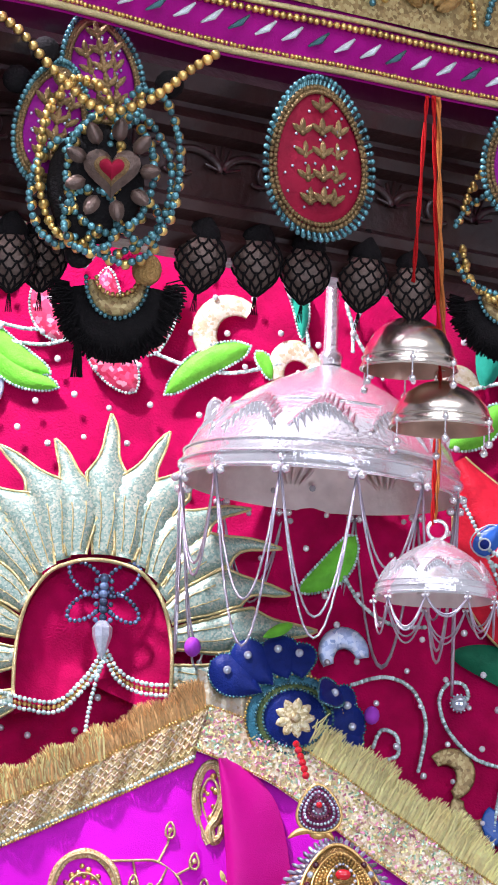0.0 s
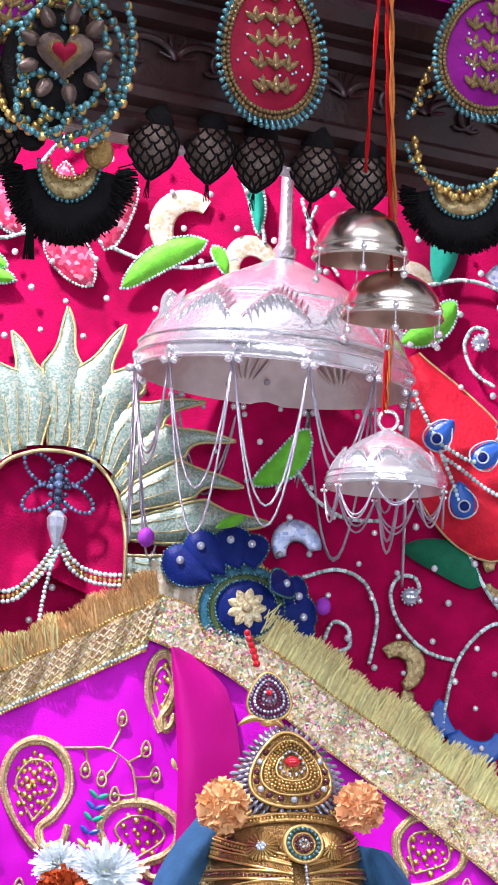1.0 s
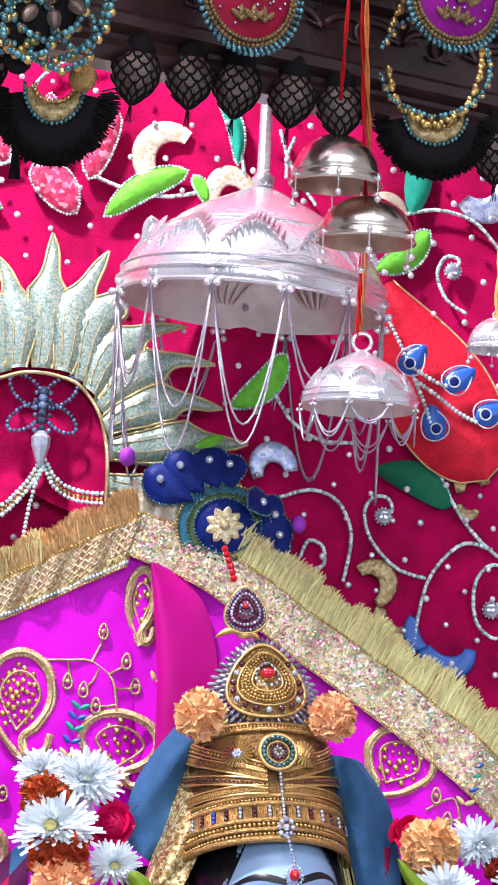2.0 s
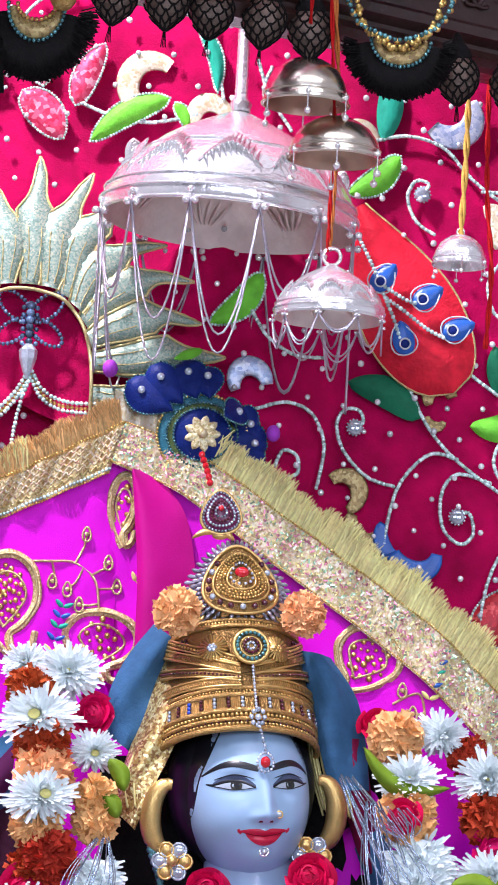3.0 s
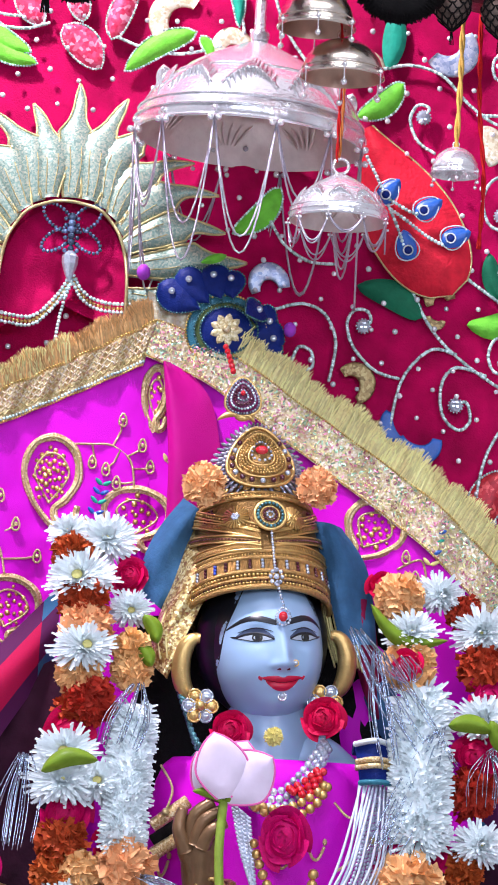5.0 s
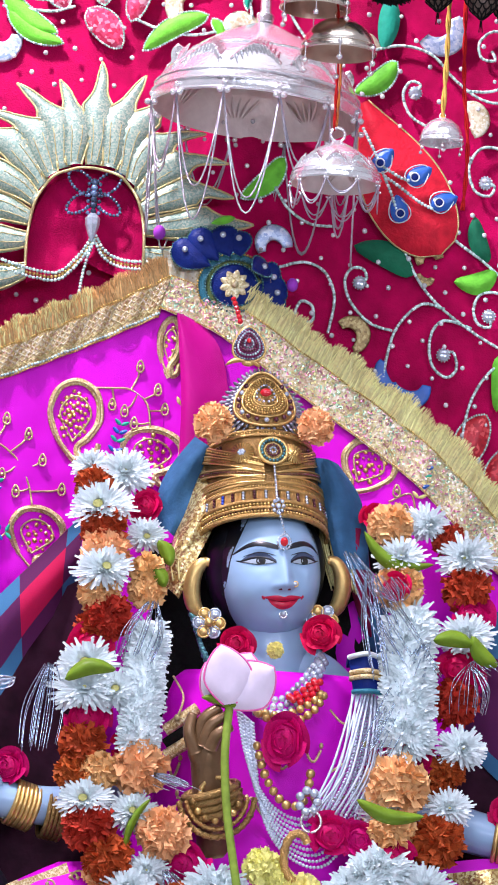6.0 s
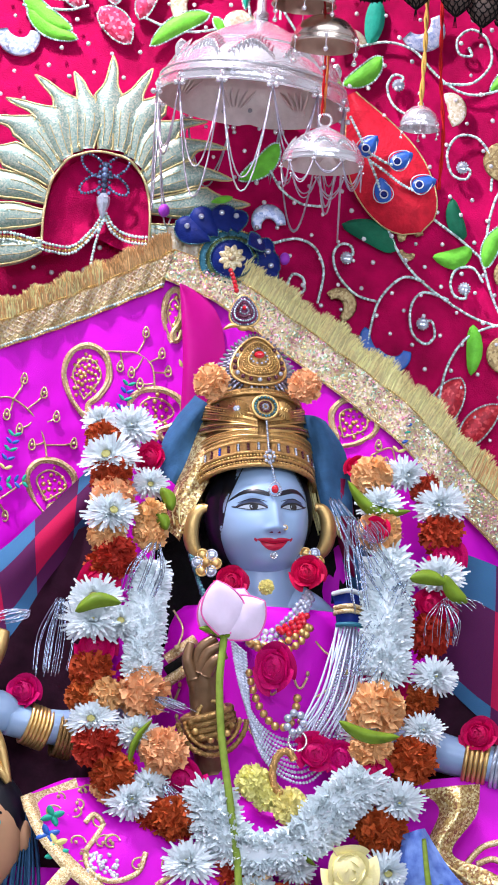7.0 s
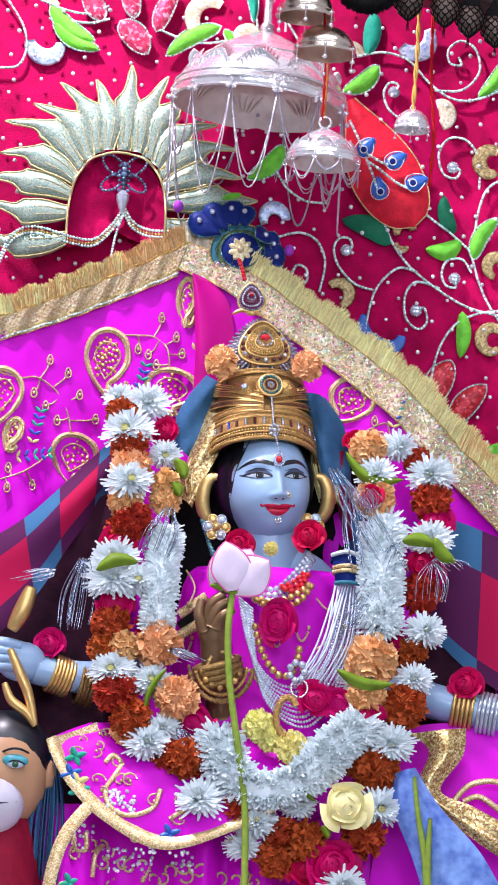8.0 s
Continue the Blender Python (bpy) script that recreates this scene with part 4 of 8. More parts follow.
def valance():
    ob = thing("brocade_valance", on_beam(0, 0.10, 0.15), "magenta brocade valance with gold lace on the beam", "valance")
    bm = bmesh.new()
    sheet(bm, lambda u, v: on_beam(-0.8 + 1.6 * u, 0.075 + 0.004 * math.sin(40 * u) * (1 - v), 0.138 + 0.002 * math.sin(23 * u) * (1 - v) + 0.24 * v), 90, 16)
    part("cloth", bm, shaded_valance_silk, ob)
    for z, r, m in ((0.142, 0.0030, cord_gold), (0.147, 0.0020, bead_gold), (0.178, 0.0032, bead_gold), (0.185, 0.0025, cord_gold)):
        bm = bmesh.new()
        line = [on_beam(-0.8 + 1.6 * k / 200, 0.079 + 0.004 * math.sin(40 * k / 200) * 0.9, z + 0.002 * math.sin(23 * k / 200)) for k in range(201)]
        if m is bead_gold:
            beads(bm, line, r, 1.9 * r, 5, 4, 0.0004)
        else:
            tube(bm, line, r, 5)
        part("trim_cord", bm, m, ob)
    for k in range(62):
        u = -0.75 + 1.5 * k / 61
        bm = bmesh.new()
        tube(bm, [on_beam(u, 0.082, 0.155), on_beam(u + 0.010, 0.083, 0.161), on_beam(u + 0.019, 0.082, 0.169)], 0.0019, 6, lambda t: 0.5 + math.sin(math.pi * t), 0.6)
        part("bugle_bead", bm, cord_silver if k % 3 else bead_teal, ob)
    for k in range(15):
        u = -0.7 + 0.1 * k
        bm = bmesh.new()
        arc = [on_beam(u + 0.044 * math.cos(a), 0.086, 0.200 + 0.052 * math.sin(a)) for a in [math.pi * i / 24 for i in range(25)]]
        beads(bm, arc, 0.0032, 0.0056, 5, 4)
        motif = part("scallop", bm, bead_teal if k % 2 else bead_gold, ob)
        bm = bmesh.new()
        for i in range(5):
            a = math.radians(30 + 30 * i)
            c = on_beam(u, 0.085, 0.202)
            pad(bm, c + ALONG * math.cos(a) * 0.008 + Vector((0, 0, math.sin(a) * 0.008)), c + ALONG * math.cos(a) * 0.036 + Vector((0, 0, math.sin(a) * 0.038)) + OUT * 0.002, 0.013, 0.004, 0, 0.5, nu=8, nv=4)
        part("leaf_fan", bm, gold_old, motif)
    bm = bmesh.new()
    sheet(bm, lambda u, v: on_beam(-0.8 + 1.6 * u, 0.081, 0.189 + 0.16 * v), 40, 4)
    part("zari_band", bm, bronze_cloth, ob)


valance()


def net_heart(c, w, h, turn=0.0):
    """A bulbous drop with its point down, covered in netted scales, under a black cap."""
    c = Vector(c)
    ob = thing("net_drop_ornament", c, "dark bronze scaled drop ornament with black net under the beam", "ornament", "drops under the beam")
    m = Matrix.Translation(c) @ Matrix.Rotation(turn, 4, "Y")

    def half(t):
        if t <= 0 or t >= 1:
            return 0.0006
        return w * 0.5 * (math.sin(math.pi * 0.5 * min(1.0, t / 0.42)) ** 0.6 if t < 0.42 else math.cos(math.pi * 0.5 * ((t - 0.42) / 0.58) ** 1.25) ** 0.95 + 0.004)

    def skin_at(a, t, off=0.0):
        r = half(t) + off
        return m @ Vector((r * math.sin(a), -0.62 * r * math.cos(a), -h * t))

    bm = bmesh.new()
    lathe(bm, [(max(0.0006, half(1 - k / 22)), -h * (1 - k / 22)) for k in range(23)], 24, m @ Matrix.Diagonal((1, 0.62, 1, 1)))
    body = part("padded_body", bm, net_cloth, ob)
    bm = bmesh.new()
    for j in range(8):
        t0, t1 = 0.13 + 0.105 * j, 0.13 + 0.105 * (j + 1.25)
        for k in range(5):
            a = (k - 2 + (0.5 if j % 2 else 0.0)) * 0.62
            tube(bm, [skin_at(a + 0.31 * q, min(0.985, t1 - (t1 - t0) * abs(q) ** 2.2), 0.0006) for q in [-1 + i / 5 for i in range(11)]], 0.00085, 4)
    part("net", bm, black_cloth, body, kind="stuff")
    bm = bmesh.new()
    lathe(bm, [(w * 0.30, -h * 0.16), (w * 0.36, -h * 0.08), (w * 0.30, 0.002), (w * 0.14, 0.010), (0.002, 0.018)], 14, m @ Matrix.Diagonal((1, 0.7, 1, 1)), lambda a, z: 1 + 0.14 * math.sin(7 * a))
    part("cap", bm, black_cloth, ob)
    bm = bmesh.new()
    for k in range(4):
        x = (k - 1.5) * 0.0005
        tube(bm, [m @ Vector((x, 0, -h)), m @ Vector((x * 3, 0.0, -h - 0.014))], 0.0004, 4)
    part("tassel", bm, black_cloth, ob)


for p in ((-0.3060, -0.5600, 2.8047), (-0.2831, -0.5400, 2.8103), (-0.1608, -0.4750, 2.8282), (-0.1182, -0.4500, 2.8332), (-0.0775, -0.4300, 2.8323), (-0.0311, -0.4000, 2.8344), (0.0077, -0.3750, 2.8338),
          (0.1456, -0.3000, 2.8191), (0.1976, -0.2800, 2.8184), (0.2330, -0.2600, 2.8123), (0.2671, -0.2400, 2.8060)):
    net_heart(p, 0.0385, 0.051, random.uniform(-0.1, 0.1))


def medallion(c, w, h, turn, mat, label):
    """Oval embroidered plaque with a fringe of glass drops."""
    c = Vector(c)
    ob = thing("oval_medallion", c, label, "medallion", "medallions on the beam")
    m = Matrix.Translation(c) @ Matrix.Rotation(math.radians(20), 4, "Z") @ Matrix.Rotation(turn, 4, "Y")

    def egg(a, k=1.0):
        s = math.sin(a)
        return Vector((w * 0.5 * k * math.cos(a) * (1 - 0.16 * s), 0, h * 0.5 * k * s))

    bm = bmesh.new()
    sheet(bm, lambda u, v: m @ (egg(2 * math.pi * u, v) + Vector((0, -0.010 * (1 - v * v), 0))), 40, 8)
    part("field", bm, mat, ob)
    bm = bmesh.new()
    for k in range(90):
        p = m @ (egg(2 * math.pi * k / 90, 0.93) + Vector((0, -0.004, 0)))
        ball(bm, p, 0.0021, 5, 4)
    for k in range(70):
        p = m @ (egg(2 * math.pi * k / 70, 1.0) + Vector((0, -0.002, 0)))
        ball(bm, p, 0.0026, 5, 4)
    part("gold_rim", bm, gold_dull, ob)
    bm = bmesh.new()
    for k in range(64):
        a = 2 * math.pi * k / 64
        p, q = m @ (egg(a, 1.03)), m @ (egg(a, 1.14) + Vector((0, -0.004, 0)))
        tube(bm, [p, q], 0.0017, 5)
        ball(bm, q, 0.0023, 6, 4)
    part("bead_fringe", bm, bead_teal, ob)
    for k in range(5):
        z = h * (0.32 - 0.16 * k)
        for x in ((0,) if k == 0 else (-0.42, 0.0, 0.42)):
            q = Vector((x * w * 0.5 * (1 - 0.1 * k), -0.011 + 0.008 * abs(x), z))
            bm = bmesh.new()
            ball(bm, m @ q, 0.0026, 7, 5)
            for a in (0.6, 1.57, 2.54):
                pad(bm, m @ q, m @ (q + Vector((math.cos(a) * 0.011, -0.001, math.sin(a) * 0.012))), 0.006, 0.002, 0, 0.5, nu=6, nv=3)
            part("zari_sprig", bm, gold_dull, ob)
    bm = bmesh.new()
    for k in range(34):
        r = math.sqrt(random.random()) * 0.8
        a = random.uniform(0, 6.28)
        ball(bm, m @ (egg(a, r) + Vector((0, -0.0105 * (1 - r * r) - 0.0008, 0))), 0.0013, 5, 4)
    part("stones", bm, crystal, ob, kind="stuff")


plum_cloth = material("plum_velvet", (0.24, 0.008, 0.20), 0.6, vary=0.3, scale=60, bump=0.4, sheen=0.2)
wine_cloth = material("wine_velvet", (0.27, 0.008, 0.03), 0.6, vary=0.35, scale=60, bump=0.4, sheen=0.2)
medallion((-0.0764, -0.5000, 2.8822), 0.0783, 0.1127, -0.06, wine_cloth, "red embroidered oval medallion with a teal bead fringe")
medallion((-0.2778, -0.6000, 2.8737), 0.0516, 0.0860, 0.12, plum_cloth, "plum embroidered oval medallion with a pale bead fringe")
medallion((-0.2449, -0.5800, 2.9205), 0.0559, 0.0817, -0.25, plum_cloth, "plum embroidered oval medallion behind bead strings")
medallion((0.0998, -0.4000, 2.9136), 0.0774, 0.0989, 0.1, plum_cloth, "plum embroidered oval medallion with a pale bead fringe")


def crescent(c, w, h, label):
    """Black plush crescent with an embroidered gold lining, hanging by bead strings."""
    c = Vector(c)
    ob = thing("plush_crescent", c, label, "ornament", "crescents under the beam")
    bm = bmesh.new()
    arc = [c + Vector((w * 0.42 * math.cos(a), 0, h * 0.75 * math.sin(a))) for a in [math.pi * (1.04 + 0.92 * k / 20) for k in range(21)]]
    tube(bm, arc, h * 0.44, 12, lambda t: 0.45 + 0.6 * math.sin(math.pi * t), 0.6)
    part("plush_body", bm, black_cloth, ob)
    bm = bmesh.new()
    rnd = random.Random(int(w * 9000))
    for k in range(900):
        a = math.pi * rnd.uniform(1.02, 1.98)
        p = c + Vector((w * 0.42 * math.cos(a), 0, h * 0.75 * math.sin(a)))
        d = Vector((math.cos(a) + rnd.uniform(-0.5, 0.5), rnd.uniform(-0.8, 0.1), math.sin(a) + rnd.uniform(-0.5, 0.3))).normalized()
        tube(bm, [p + d * h * 0.2, p + d * h * (0.42 + 0.10 * rnd.random())], 0.0007, 3)
    part("fur", bm, black_cloth, ob, kind="stuff")
    bm = bmesh.new()
    inner = [c + Vector((w * 0.30 * math.cos(a), -h * 0.22, h * 0.42 * math.sin(a))) for a in [math.pi * (1.02 + 0.96 * k / 20) for k in range(21)]]
    tube(bm, inner, h * 0.15, 8, lambda t: 0.3 + 0.8 * math.sin(math.pi * t), 0.5)
    part("zari_lining", bm, bronze_cloth, ob)
    for k, rr in enumerate((0.24, 0.36)):
        bm = bmesh.new()
        beads(bm, [c + Vector((w * rr * math.cos(a), -h * 0.28, h * (0.25 + 0.35 * k) * math.sin(a))) for a in [math.pi * (1.0 + k2 / 40) for k2 in range(41)]], 0.0020, 0.0038, 5, 4)
        part("bead_strand", bm, bead_teal if k else bead_gold, ob)


crescent((-0.2248, -0.5700, 2.7636), 0.0645, 0.0507, "black plush crescent ornament with gold embroidered lining")
crescent((0.0893, -0.3600, 2.8101), 0.074, 0.044, "black plush crescent ornament with glittering gold lining")


def bead_loop(c, w, h, label, r=0.0031, mat=None, turn=0.0, open_top=False):
    c = Vector(c)
    ob = thing("bead_loop", c, label, "bead string", "bead strings on the beam")
    span = range(0, 49) if not open_top else range(26, 71)
    pts = [c + Vector((w * 0.5 * math.cos(2 * math.pi * k / 48 + turn), -0.004 * math.sin(k), h * 0.5 * math.sin(2 * math.pi * k / 48 + turn))) for k in span]
    bm = bmesh.new()
    beads(bm, pts, r, 2.15 * r, 7, 5, 0.0005)
    part("bead_strand", bm, mat or bead_teal, ob)
    bm = bmesh.new()
    beads(bm, [p + Vector((0.001, 0.003, -0.001)) for p in evenly(pts, 4.3 * r)], r * 1.35, 4.3 * r, 7, 5)
    part("gold_bead_strand", bm, bead_gold, ob)


bead_loop((-0.2328, -0.6300, 2.8324), 0.0645, 0.0903, "teal and gold bead loop round a red heart charm")
bead_loop((-0.2285, -0.6200, 2.8287), 0.0817, 0.1075, "teal and gold bead loop hanging over medallions")
bead_loop((-0.2674, -0.6200, 2.8185), 0.0473, 0.0774, "teal and gold bead loop hanging over medallions")
bead_loop((-0.2209, -0.6200, 2.7951), 0.0516, 0.0559, "small teal bead loop above a black crescent", 0.0030)
bead_loop((-0.2456, -0.6300, 2.7959), 0.0387, 0.0473, "small teal bead loop above a black crescent", 0.0030)
bead_loop((-0.2560, -0.6250, 2.8420), 0.0600, 0.1250, "gold and teal bead loop slung round a heart charm", 0.0030, bead_gold)
bead_loop((-0.2080, -0.6250, 2.8400), 0.0520, 0.1150, "gold and teal bead loop slung beside a heart charm", 0.0030)
bead_loop((0.0858, -0.3800, 2.8497), 0.094, 0.086, "bead string slung under a medallion", 0.0024, None, 0.0, True)
bead_loop((0.0854, -0.3800, 2.8597), 0.080, 0.120, "gold bead string slung under a medallion", 0.0028, bead_gold, 0.0, True)
bead_rope("gold_bead_string", "string of large gold beads slung from the beam", ((-0.3308, -0.6400, 2.9511), (-0.3053, -0.6400, 2.9351), (-0.2706, -0.6400, 2.8983), (-0.2405, -0.6500, 2.8735), (-0.2080, -0.6500, 2.8813), (-0.1801, -0.6400, 2.9066), (-0.1579, -0.6300, 2.9254)), 0.0042, 1, bead_gold)


def heart_charm():
    c = Vector((-0.2314, -0.6400, 2.8321))
    ob = thing("heart_charm", c, "red heart charm in a gold setting with dark petals", "charm")
    for r, mt, nm, off in ((0.024, net_cloth, "outer_frame", 0.004), (0.0150, gold_dull, "inner_frame", 0.0), (0.0105, wine_cloth, "red_stone", -0.004)):
        bm = bmesh.new()

        def f(u, v, r=r, off=off):
            a = 2 * math.pi * u
            x, z = 0.055 * 16 * math.sin(a) ** 3, 0.055 * (13 * math.cos(a) - 5 * math.cos(2 * a) - 2 * math.cos(3 * a) - math.cos(4 * a))
            return c + Vector((x * r * v, off - 0.006 * (1 - v * v), z * r * v))

        sheet(bm, f, 32, 6)
        part(nm, bm, mt, ob)
    for k in range(9):
        a = 2 * math.pi * k / 9
        bm = bmesh.new()
        pad(bm, c + Vector((math.cos(a) * 0.020, 0.004, math.sin(a) * 0.022)), c + Vector((math.cos(a) * 0.036, 0.0, math.sin(a) * 0.040)), 0.014, 0.004, 0, 0.5, nu=8, nv=4)
        part("dark_petal", bm, net_cloth, ob)
    bm = bmesh.new()
    ball(bm, c + Vector((-0.012, 0.022, -0.006)), 0.040, 16, 10, 0.9, 0.3, 1.15)
    part("backing", bm, black_cloth, ob)
    bm = bmesh.new()
    d = Vector((-0.2032, -0.6000, 2.7673))
    ball(bm, d, 0.0112, 12, 8, sy=0.6, sz=1.1)
    part("amber_drop", bm, gold_old, ob)
    for q in ((-0.2846, -0.6200, 2.9247), (-0.1922, -0.6200, 2.9030), (-0.2532, -0.6100, 2.7748), (-0.3053, -0.6000, 2.9079)):
        bm = bmesh.new()
        ball(bm, q, 0.011, 10, 6, sy=0.8)
        part("pompom", bm, black_cloth, ob)
    bm = bmesh.new()
    for k in range(12):
        q = Vector((-0.2519, -0.5800, 2.7346))
        tube(bm, [q, q + Vector((random.uniform(-0.004, 0.004), 0, -0.046))], 0.0007, 4)
    part("tassel", bm, black_cloth, ob)


heart_charm()

# ---- the magenta canopy cloth behind the statue ----
TOP_LEFT = curve_through(((-0.4798, -0.1000, 2.3322), (-0.3899, -0.0800, 2.3723), (-0.2991, -0.0600, 2.4143), (-0.2153, -0.0450, 2.4585), (-0.1354, -0.0400, 2.5020)), 10)
TOP_RIGHT = curve_through(((-0.1354, -0.0400, 2.5020), (-0.0652, -0.0500, 2.4747), (0.0174, -0.0600, 2.4192), (0.0993, -0.0700, 2.3642), (0.1808, -0.0800, 2.3047), (0.2648, -0.0560, 2.2263), (0.3276, -0.1000, 2.1596), (0.3995, -0.1200, 2.0787)), 10)


def along(line, s):
    k = s * (len(line) - 1)
    i = min(int(k), len(line) - 2)
    return line[i].lerp(line[i + 1], k - i)


drape = thing("magenta_drape", (-0.1114, -0.0500, 2.1246), "magenta silk drape with gold lace border and gold embroidery", "drape")


def fold(x):
    return 0.008 * math.sin(38 * x + 0.4) + 0.004 * math.sin(91 * x + 1.3)


def drape_left(u, v):
    p = along(TOP_LEFT, u)
    return p + Vector((0.02 * v * (1 - u), fold(p.x - 0.10 * v) * min(1, 3 * v) + 0.0030 * math.sin(60 * (p.x + 1.5 * v)) * min(1, 4 * v) - 0.015 * v + 0.012 * v * max(0, u - 0.9) * 10, -0.85 * v))


def drape_right(u, v):
    p = along(TOP_RIGHT, u)
    return p + Vector((-0.05 * v, fold(p.x + 0.3 + 0.12 * v) * min(1, 3 * v) + 0.0030 * math.sin(60 * (p.x - 1.5 * v)) * min(1, 4 * v) - 0.010 * v, -0.80 * v))


for f in (drape_left, drape_right):
    bm = bmesh.new()
    sheet(bm, f, 60, 40)
    part("silk_panel", bm, magenta_silk, drape)
# the deep central fold below the peak, its shade put into the silk's colour
FOLD_A = curve_through(((-0.1267, -0.0560, 2.4550), (-0.1213, -0.0660, 2.4095), (-0.1155, -0.0740, 2.3438), (-0.1151, -0.0800, 2.2626)), 8)
FOLD_B = curve_through(((-0.1196, -0.0520, 2.4563), (-0.0882, -0.0560, 2.4363), (-0.0665, -0.0620, 2.3927), (-0.0495, -0.0700, 2.2685)), 8)
bm = bmesh.new()
sheet(bm, lambda u, v: along(FOLD_A, u).lerp(along(FOLD_B, u), v) + Vector((0, -0.012 * math.sin(math.pi * v ** 0.6) * (1 - v), 0)), 24, 14)
part("centre_fold", bm, shaded_fold_silk, drape)


def lace(line, width, mat, name, label, flip, wavy):
    """The lace border below the drape's upper edge, with bead edging and wavy cords."""
    bm = bmesh.new()

    def f(u, v):
        p = along(line, u)
        return p + Vector((flip * 0.25 * width * v, -0.006 - 0.003 * math.sin(60 * u), -width * v * (0.75 + 0.25 * u if flip < 0 else 1.25)))

    sheet(bm, f, 80, 6)
    ob = part(name, bm, mat, drape, label)
    for v, r, m in ((0.0, 0.0016, bead_gold), (0.92, 0.0019, bead_pearl), (1.0, 0.0014, bead_gold)) if wavy else ((0.0, 0.0013, bead_gold), (0.97, 0.0012, bead_gold)):
        bm = bmesh.new()
        beads(bm, [f(k / 120, v) + Vector((0, -0.003, 0)) for k in range(121)], r, 2.1 * r, 5, 4)
        part("bead_edging", bm, m, ob)
    if wavy:
        for v in (0.14, 0.26, 0.38, 0.50, 0.62, 0.76):
            bm = bmesh.new()
            tube(bm, [f(k / 500, v + 0.045 * math.sin(k * 0.55 + v * 9)) + Vector((0, -0.002, 0)) for k in range(501)], 0.0010, 4)
            part("zigzag_cord", bm, (fringe_gold, lace_pink, cord_gold)[round(v * 50) % 3], ob)
    else:
        rnd = random.Random(17)
        for mt in (fringe_gold, cord_gold, lace_pink, rose_flake, mint_flake):
            bm = bmesh.new()
            for k in range(700):
                q = f(rnd.random(), rnd.uniform(0.03, 0.95)) + Vector((0, -0.0016 - 0.0012 * rnd.random(), 0))
                a, ln = rnd.uniform(0, 6.28), rnd.uniform(0.0010, 0.0024)
                d, e = Vector((math.cos(a), rnd.uniform(-0.4, 0.4), math.sin(a))) * ln, Vector((-math.sin(a), rnd.uniform(-0.5, 0.5), math.cos(a))) * 0.0008
                bm.faces.new([bm.verts.new(w) for w in (q - d - e, q + d - e, q + d + e, q - d + e)])
            part("tinsel_glitter", bm, mt, ob, kind="stuff")
    return f


lace(TOP_LEFT, 0.0493, lace_gold, "gold_lace", "broad gold lace with wavy cords", -1, True)
lace(TOP_RIGHT, 0.0520, lace_pink, "pink_lace", "broad pink-gold glittering lace", -1, False)


def fringe(line, a, b, length, tilt, mat, seed, name="fringe"):
    """Loose metallic threads standing along the drape's edge."""
    rnd = random.Random(seed)
    bm = bmesh.new()
    n = int(3400 * (b - a))
    for k in range(n):
        u = a + (b - a) * k / n
        p = along(line, u)
        ln = length * rnd.uniform(0.88, 1.08) * (0.92 + 0.10 * math.sin(u * 55) + 0.06 * math.sin(u * 170))
        d = Vector((tilt + rnd.uniform(-0.12, 0.12), rnd.uniform(-0.2, 0.1), 1.0)).normalized()
        w = Vector((1, 0, -0.3)) * 0.00075
        q = p + Vector((0, -0.004 + rnd.uniform(-0.003, 0.003), -0.002))
        mid = q + d * ln * 0.55 + Vector((rnd.uniform(-0.002, 0.002), -0.003, 0))
        tip = q + d * ln + Vector((rnd.uniform(-0.005, 0.005), -0.004 + rnd.uniform(-0.004, 0.004), -0.002))
        vs = [bm.verts.new(x) for x in (q - w, q + w, mid + w, mid - w, tip + w * 0.4, tip - w * 0.4)]
        bm.faces.new(vs[:4])
        bm.faces.new((vs[3], vs[2], vs[4], vs[5]))
    return part(name, bm, mat, drape, kind="stuff")


fringe(TOP_RIGHT, 0.16, 0.80, 0.0354, 0.50, fringe_gold, 3)
fringe(TOP_RIGHT, 0.70, 1.0, 0.0354, 0.45, fringe_brown, 5)
fringe(TOP_RIGHT, 0.74, 1.0, 0.0277, 0.4, fringe_gold, 6)
fringe(TOP_LEFT, 0.0, 0.72, 0.0308, -0.2, fringe_gold, 7)
fringe(TOP_LEFT, 0.30, 0.98, 0.0300, -0.25, fringe_brown, 8)
fringe(TOP_LEFT, 0.30, 0.98, 0.0262, -0.55, fringe_brown, 9)


def on_drape(p, lift=0.004):
    """The place on the drape's front before which p lies."""
    p = Vector(p)
    line, f = (TOP_LEFT, drape_left) if p.x < TOP_LEFT[-1].x + 0.004 else (TOP_RIGHT, drape_right)
    u, v = 0.5, 0.2
    for _ in range(12):
        q = f(u, v)
        du, dv = (f(u + 0.01, v) - q) / 0.01, (f(u, v + 0.01) - q) / 0.01
        det = du.x * dv.z - du.z * dv.x
        ex, ez = p.x - q.x, p.z - q.z
        u = min(0.985, max(0.0, u + (ex * dv.z - ez * dv.x) / det))
        v = min(0.98, max(0.0, v + (du.x * ez - du.z * ex) / det))
    return Vector((p.x, f(u, v).y - lift, p.z))


def zari(pts, r=0.0024, name="gold_outline", mat=None, parent=None):
    bm = bmesh.new()
    line = curve_through(pts, 8)
    tube(bm, line, r, 6, flat=0.5)
    tube(bm, [p + Vector((0, -r * 0.5, 0)) for p in line], r * 0.45, 5)
    return part(name, bm, mat or cord_gold, parent or drape)


